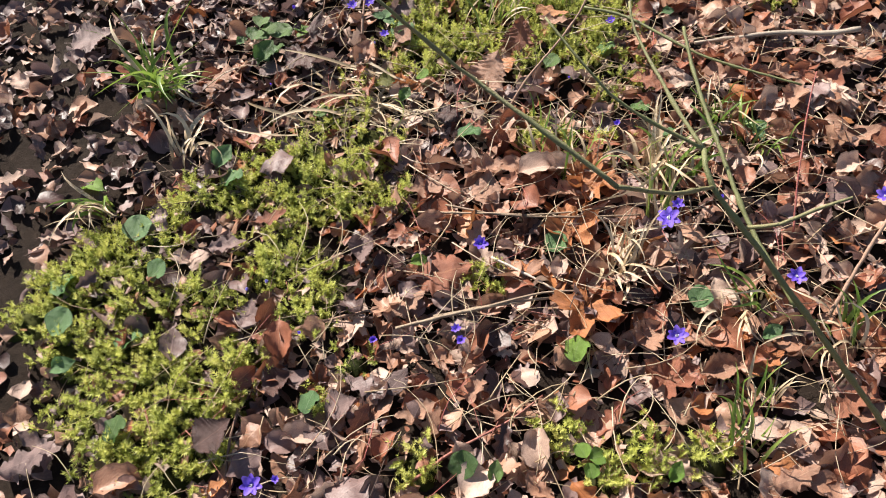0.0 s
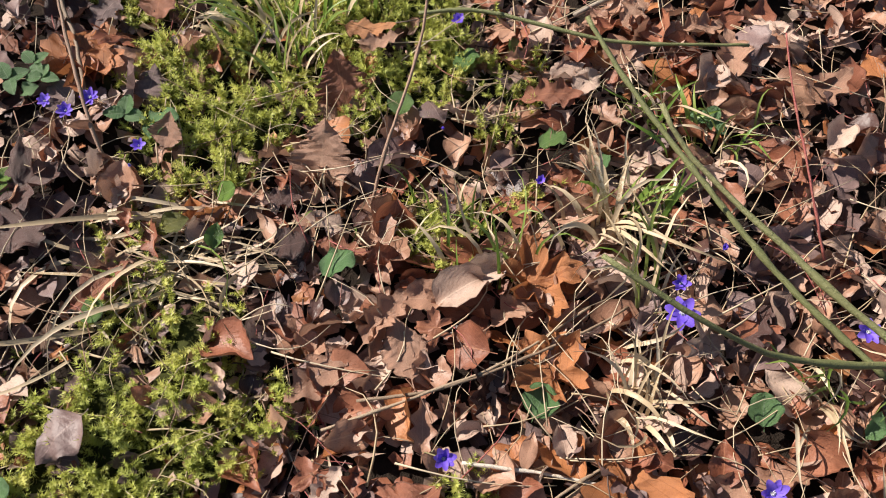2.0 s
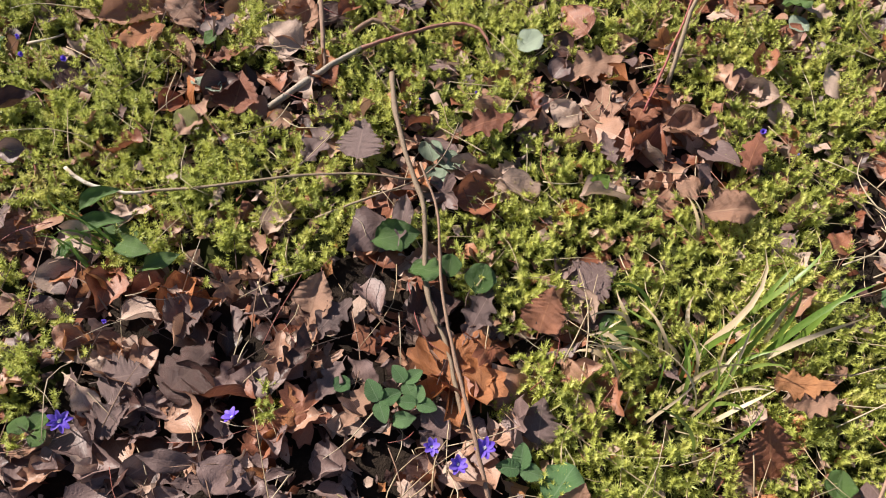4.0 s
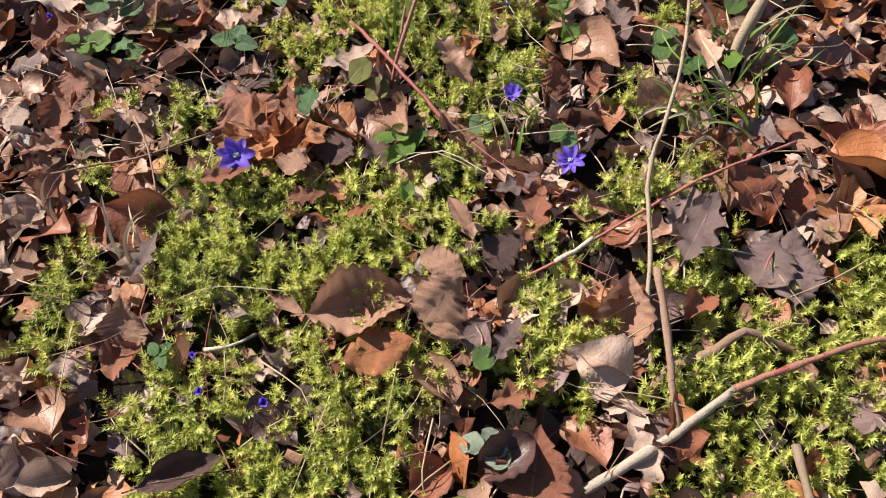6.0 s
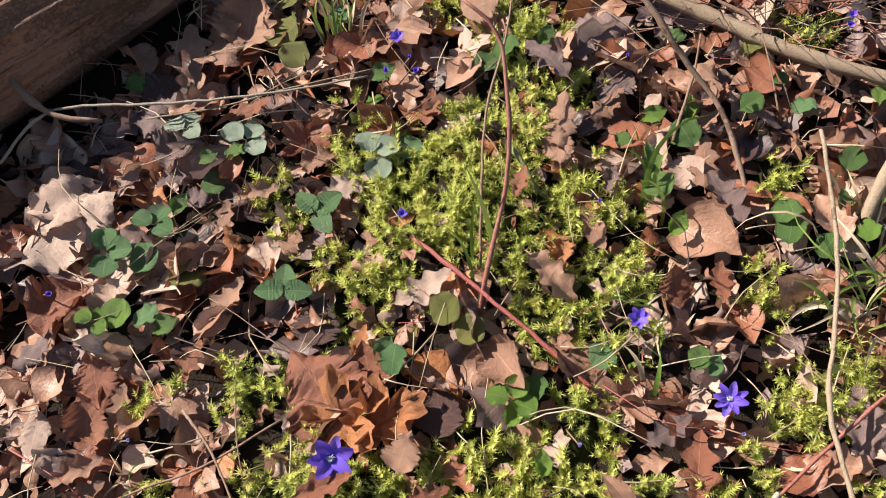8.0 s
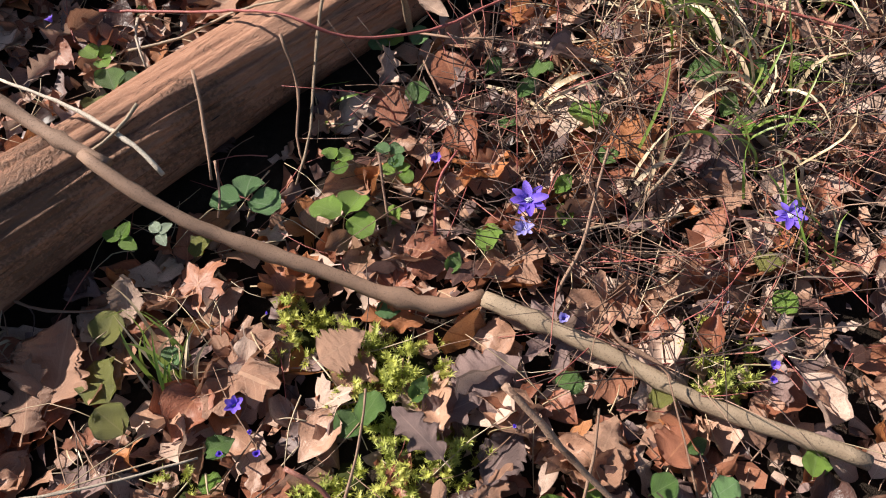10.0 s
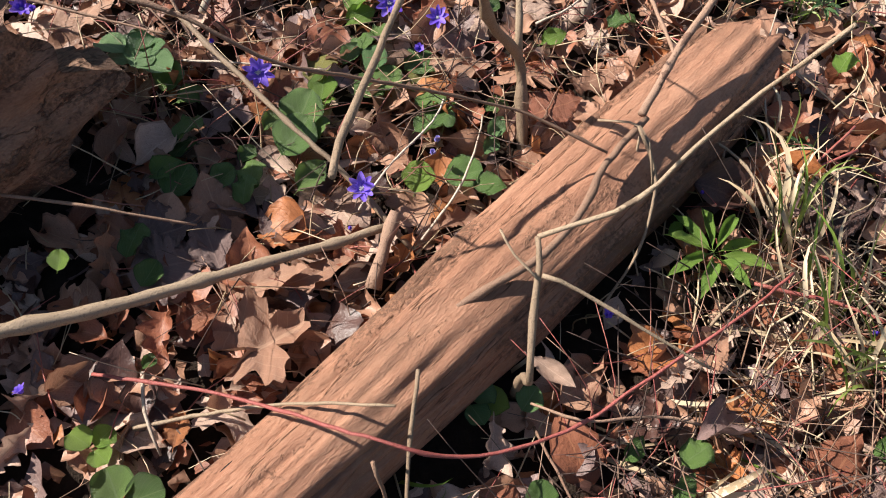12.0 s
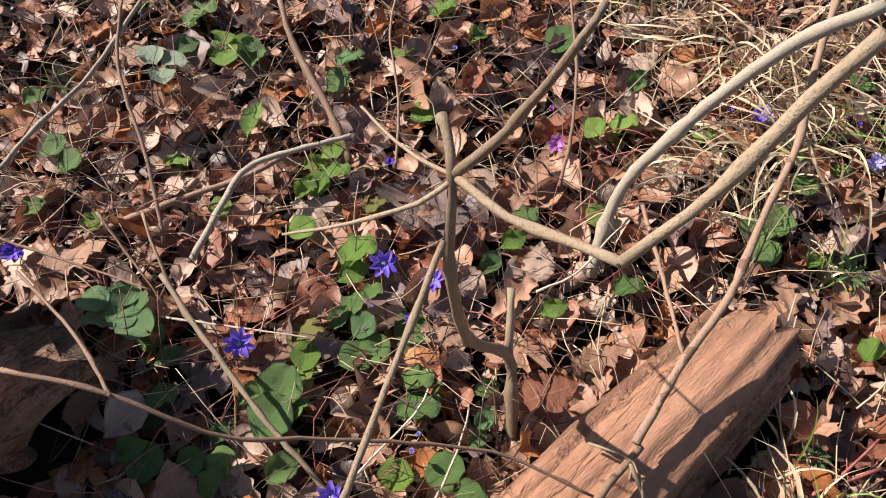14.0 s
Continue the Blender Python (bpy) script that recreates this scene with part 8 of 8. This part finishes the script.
shoots = [moss_shoot(i) for i in range(9)]
xs, ys = [], []
for px, py, pr in MOSS:
    n = int(15000 * (2 * pr) ** 2 * 0.785)
    a, d = rng.uniform(0, 6.283, n), pr * 1.45 * np.sqrt(rng.random(n))
    xs.append(px + d * np.cos(a))
    ys.append(py + d * np.sin(a))
xs, ys = np.concatenate(xs), np.concatenate(ys)
cell = np.unique(np.stack([np.round(xs / 0.0115), np.round(ys / 0.0115)], 1), axis=0, return_index=True)[1]
xs, ys = xs[cell], ys[cell]
deep = moss_depth(xs, ys)
# small humps with dark gaps between them
hump = np.sin(63 * xs + 21 * ys + 2.4 * np.sin(19 * ys)) * np.sin(58 * ys - 26 * xs + 2.4 * np.sin(23 * xs)) + 0.35 * np.sin(17 * xs + 3 * np.sin(11 * ys)) * np.sin(15 * ys + 1)
ok = (rng.random(len(xs)) < np.clip(0.10 + 1.3 * (deep + 0.18), 0, 0.95) * np.clip(0.76 + 0.75 * hump, 0.06, 1)) & bare(xs, ys)
xs, ys, deep, hump = xs[ok], ys[ok], deep[ok], hump[ok]
n = len(xs)
tall = (0.029 + 0.008 * np.clip(deep, 0, 1)) * rng.uniform(0.7, 1.3, n)
m = turns(rng.uniform(0, 6.28, n), rng.normal(0, 0.40, n), rng.normal(0, 0.40, n), tall)
p = np.stack([xs, ys, ground_z(xs, ys) + 0.003 + 0.012 * np.clip(deep, 0, 0.8) + 0.008 * hump], 1)
which = rng.integers(0, len(shoots), n)
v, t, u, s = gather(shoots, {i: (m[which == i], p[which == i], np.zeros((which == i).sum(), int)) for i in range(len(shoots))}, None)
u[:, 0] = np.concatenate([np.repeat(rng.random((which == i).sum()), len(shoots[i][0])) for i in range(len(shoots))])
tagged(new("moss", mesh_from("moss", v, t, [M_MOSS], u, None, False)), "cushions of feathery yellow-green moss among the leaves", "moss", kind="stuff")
# sheet below the shoots, coloured dark in place of the shade inside the moss
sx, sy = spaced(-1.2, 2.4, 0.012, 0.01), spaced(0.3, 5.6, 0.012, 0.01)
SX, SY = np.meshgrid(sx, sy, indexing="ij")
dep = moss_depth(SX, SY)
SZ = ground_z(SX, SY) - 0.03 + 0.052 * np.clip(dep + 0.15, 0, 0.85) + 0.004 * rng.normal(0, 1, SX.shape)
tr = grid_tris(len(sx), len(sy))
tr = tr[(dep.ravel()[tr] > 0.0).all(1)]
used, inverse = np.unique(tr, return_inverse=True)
tagged(new("moss_bed", mesh_from("moss_bed", np.stack([SX, SY, SZ], 2).reshape(-1, 3)[used], inverse.reshape(-1, 3), [M_MOSS_SHADE])), "dense olive bed under the moss shoots, darkened as their shade", "moss", kind="stuff")

# thin dry straw, stalks and broken twiglets over the litter
vs, ts, ss, base = [], [], [], 0
r = np.random.default_rng(5)
for i in range(5400):
    lx, ly = r.uniform(-1.1, 2.3), r.uniform(0.4, 5.6)
    if near_walk(lx, ly) > 0.95:
        continue
    a, length = r.uniform(0, 6.28), r.uniform(0.03, 0.16)
    z0 = float(ground_z(lx, ly)) + r.uniform(0.012, 0.045)
    d = Vector((math.cos(a), math.sin(a), r.normal(0, 0.12))) * length
    mid = Vector((r.normal(0, 0.10), r.normal(0, 0.10), 0.05 * r.random())) * length
    o = Vector((lx, ly, z0))
    co, tr = tube_arrays([o, o + d * 0.5 + mid, o + d], r.uniform(0.0006, 0.0015), 0.0005, 4, 0.03, 0.1, False, i)
    vs.append(co), ts.append(tr + base), ss.append(np.full(len(tr), r.choice([0, 0, 0, 1, 2, 3])))
    base += len(co)
for i in range(3000):
    # a tangle of thin standing stalks beyond the log and beside the lying branch
    lx, ly = (r.uniform(0.65, 2.3), r.uniform(4.2, 5.6)) if i % 3 else (r.uniform(0.62, 1.25), r.uniform(3.35, 3.95))
    if not bare(lx, ly):
        continue
    a, length = r.uniform(0, 6.28), r.uniform(0.05, 0.22)
    lean = r.uniform(0.15, 1.1)
    o = Vector((lx, ly, float(ground_z(lx, ly))))
    d = Vector((math.cos(a), math.sin(a), lean)).normalized() * length
    mid = Vector((r.normal(0, 0.08), r.normal(0, 0.08), 0.04)) * length
    co, tr = tube_arrays([o, o + d * 0.5 + mid, o + d], r.uniform(0.0008, 0.0018), 0.0005, 4, 0.04, 0.1, False, i)
    vs.append(co), ts.append(tr + base), ss.append(np.full(len(tr), r.choice([0, 1, 2, 2, 3] if i % 3 else [1, 2, 2, 2, 3])))
    base += len(co)
for i in range(520):
    # long bleached straws, bowed and crossing, where the dry grass has collapsed
    lx, ly = (r.normal(0.25, 0.42), r.uniform(0.5, 2.0)) if i % 4 else (r.uniform(0.98, 1.6), r.uniform(3.5, 4.0))
    if near_walk(lx, ly) > 0.95 or not bare(lx, ly):
        continue
    a, length = r.normal(0.3, 0.9), r.uniform(0.07, 0.24)
    o = Vector((lx, ly, float(ground_z(lx, ly)) + r.uniform(0.015, 0.04)))
    d = Vector((math.cos(a), math.sin(a), r.normal(0, 0.10))) * length
    bow = Vector((-math.sin(a), math.cos(a), 0)) * length * r.normal(0, 0.16) + Vector((0, 0, r.uniform(0, 0.10) * length))
    co, tr = tube_arrays([o, o + d * 0.35 + bow * 0.9, o + d * 0.7 + bow, o + d], r.uniform(0.0009, 0.0019), 0.0006, 4, 0.03, 0.1, False, i)
    vs.append(co), ts.append(tr + base), ss.append(np.zeros(len(tr), int))
    base += len(co)
tagged(new("stalk_litter", mesh_from("stalk_litter", np.concatenate(vs), np.concatenate(ts), [M_STRAW, BARKS["brown"], BARKS["dark"], BARKS["red"]], None, np.concatenate(ss))), "thin broken stalks and straw strewn over the leaves", "stalks", kind="stuff")
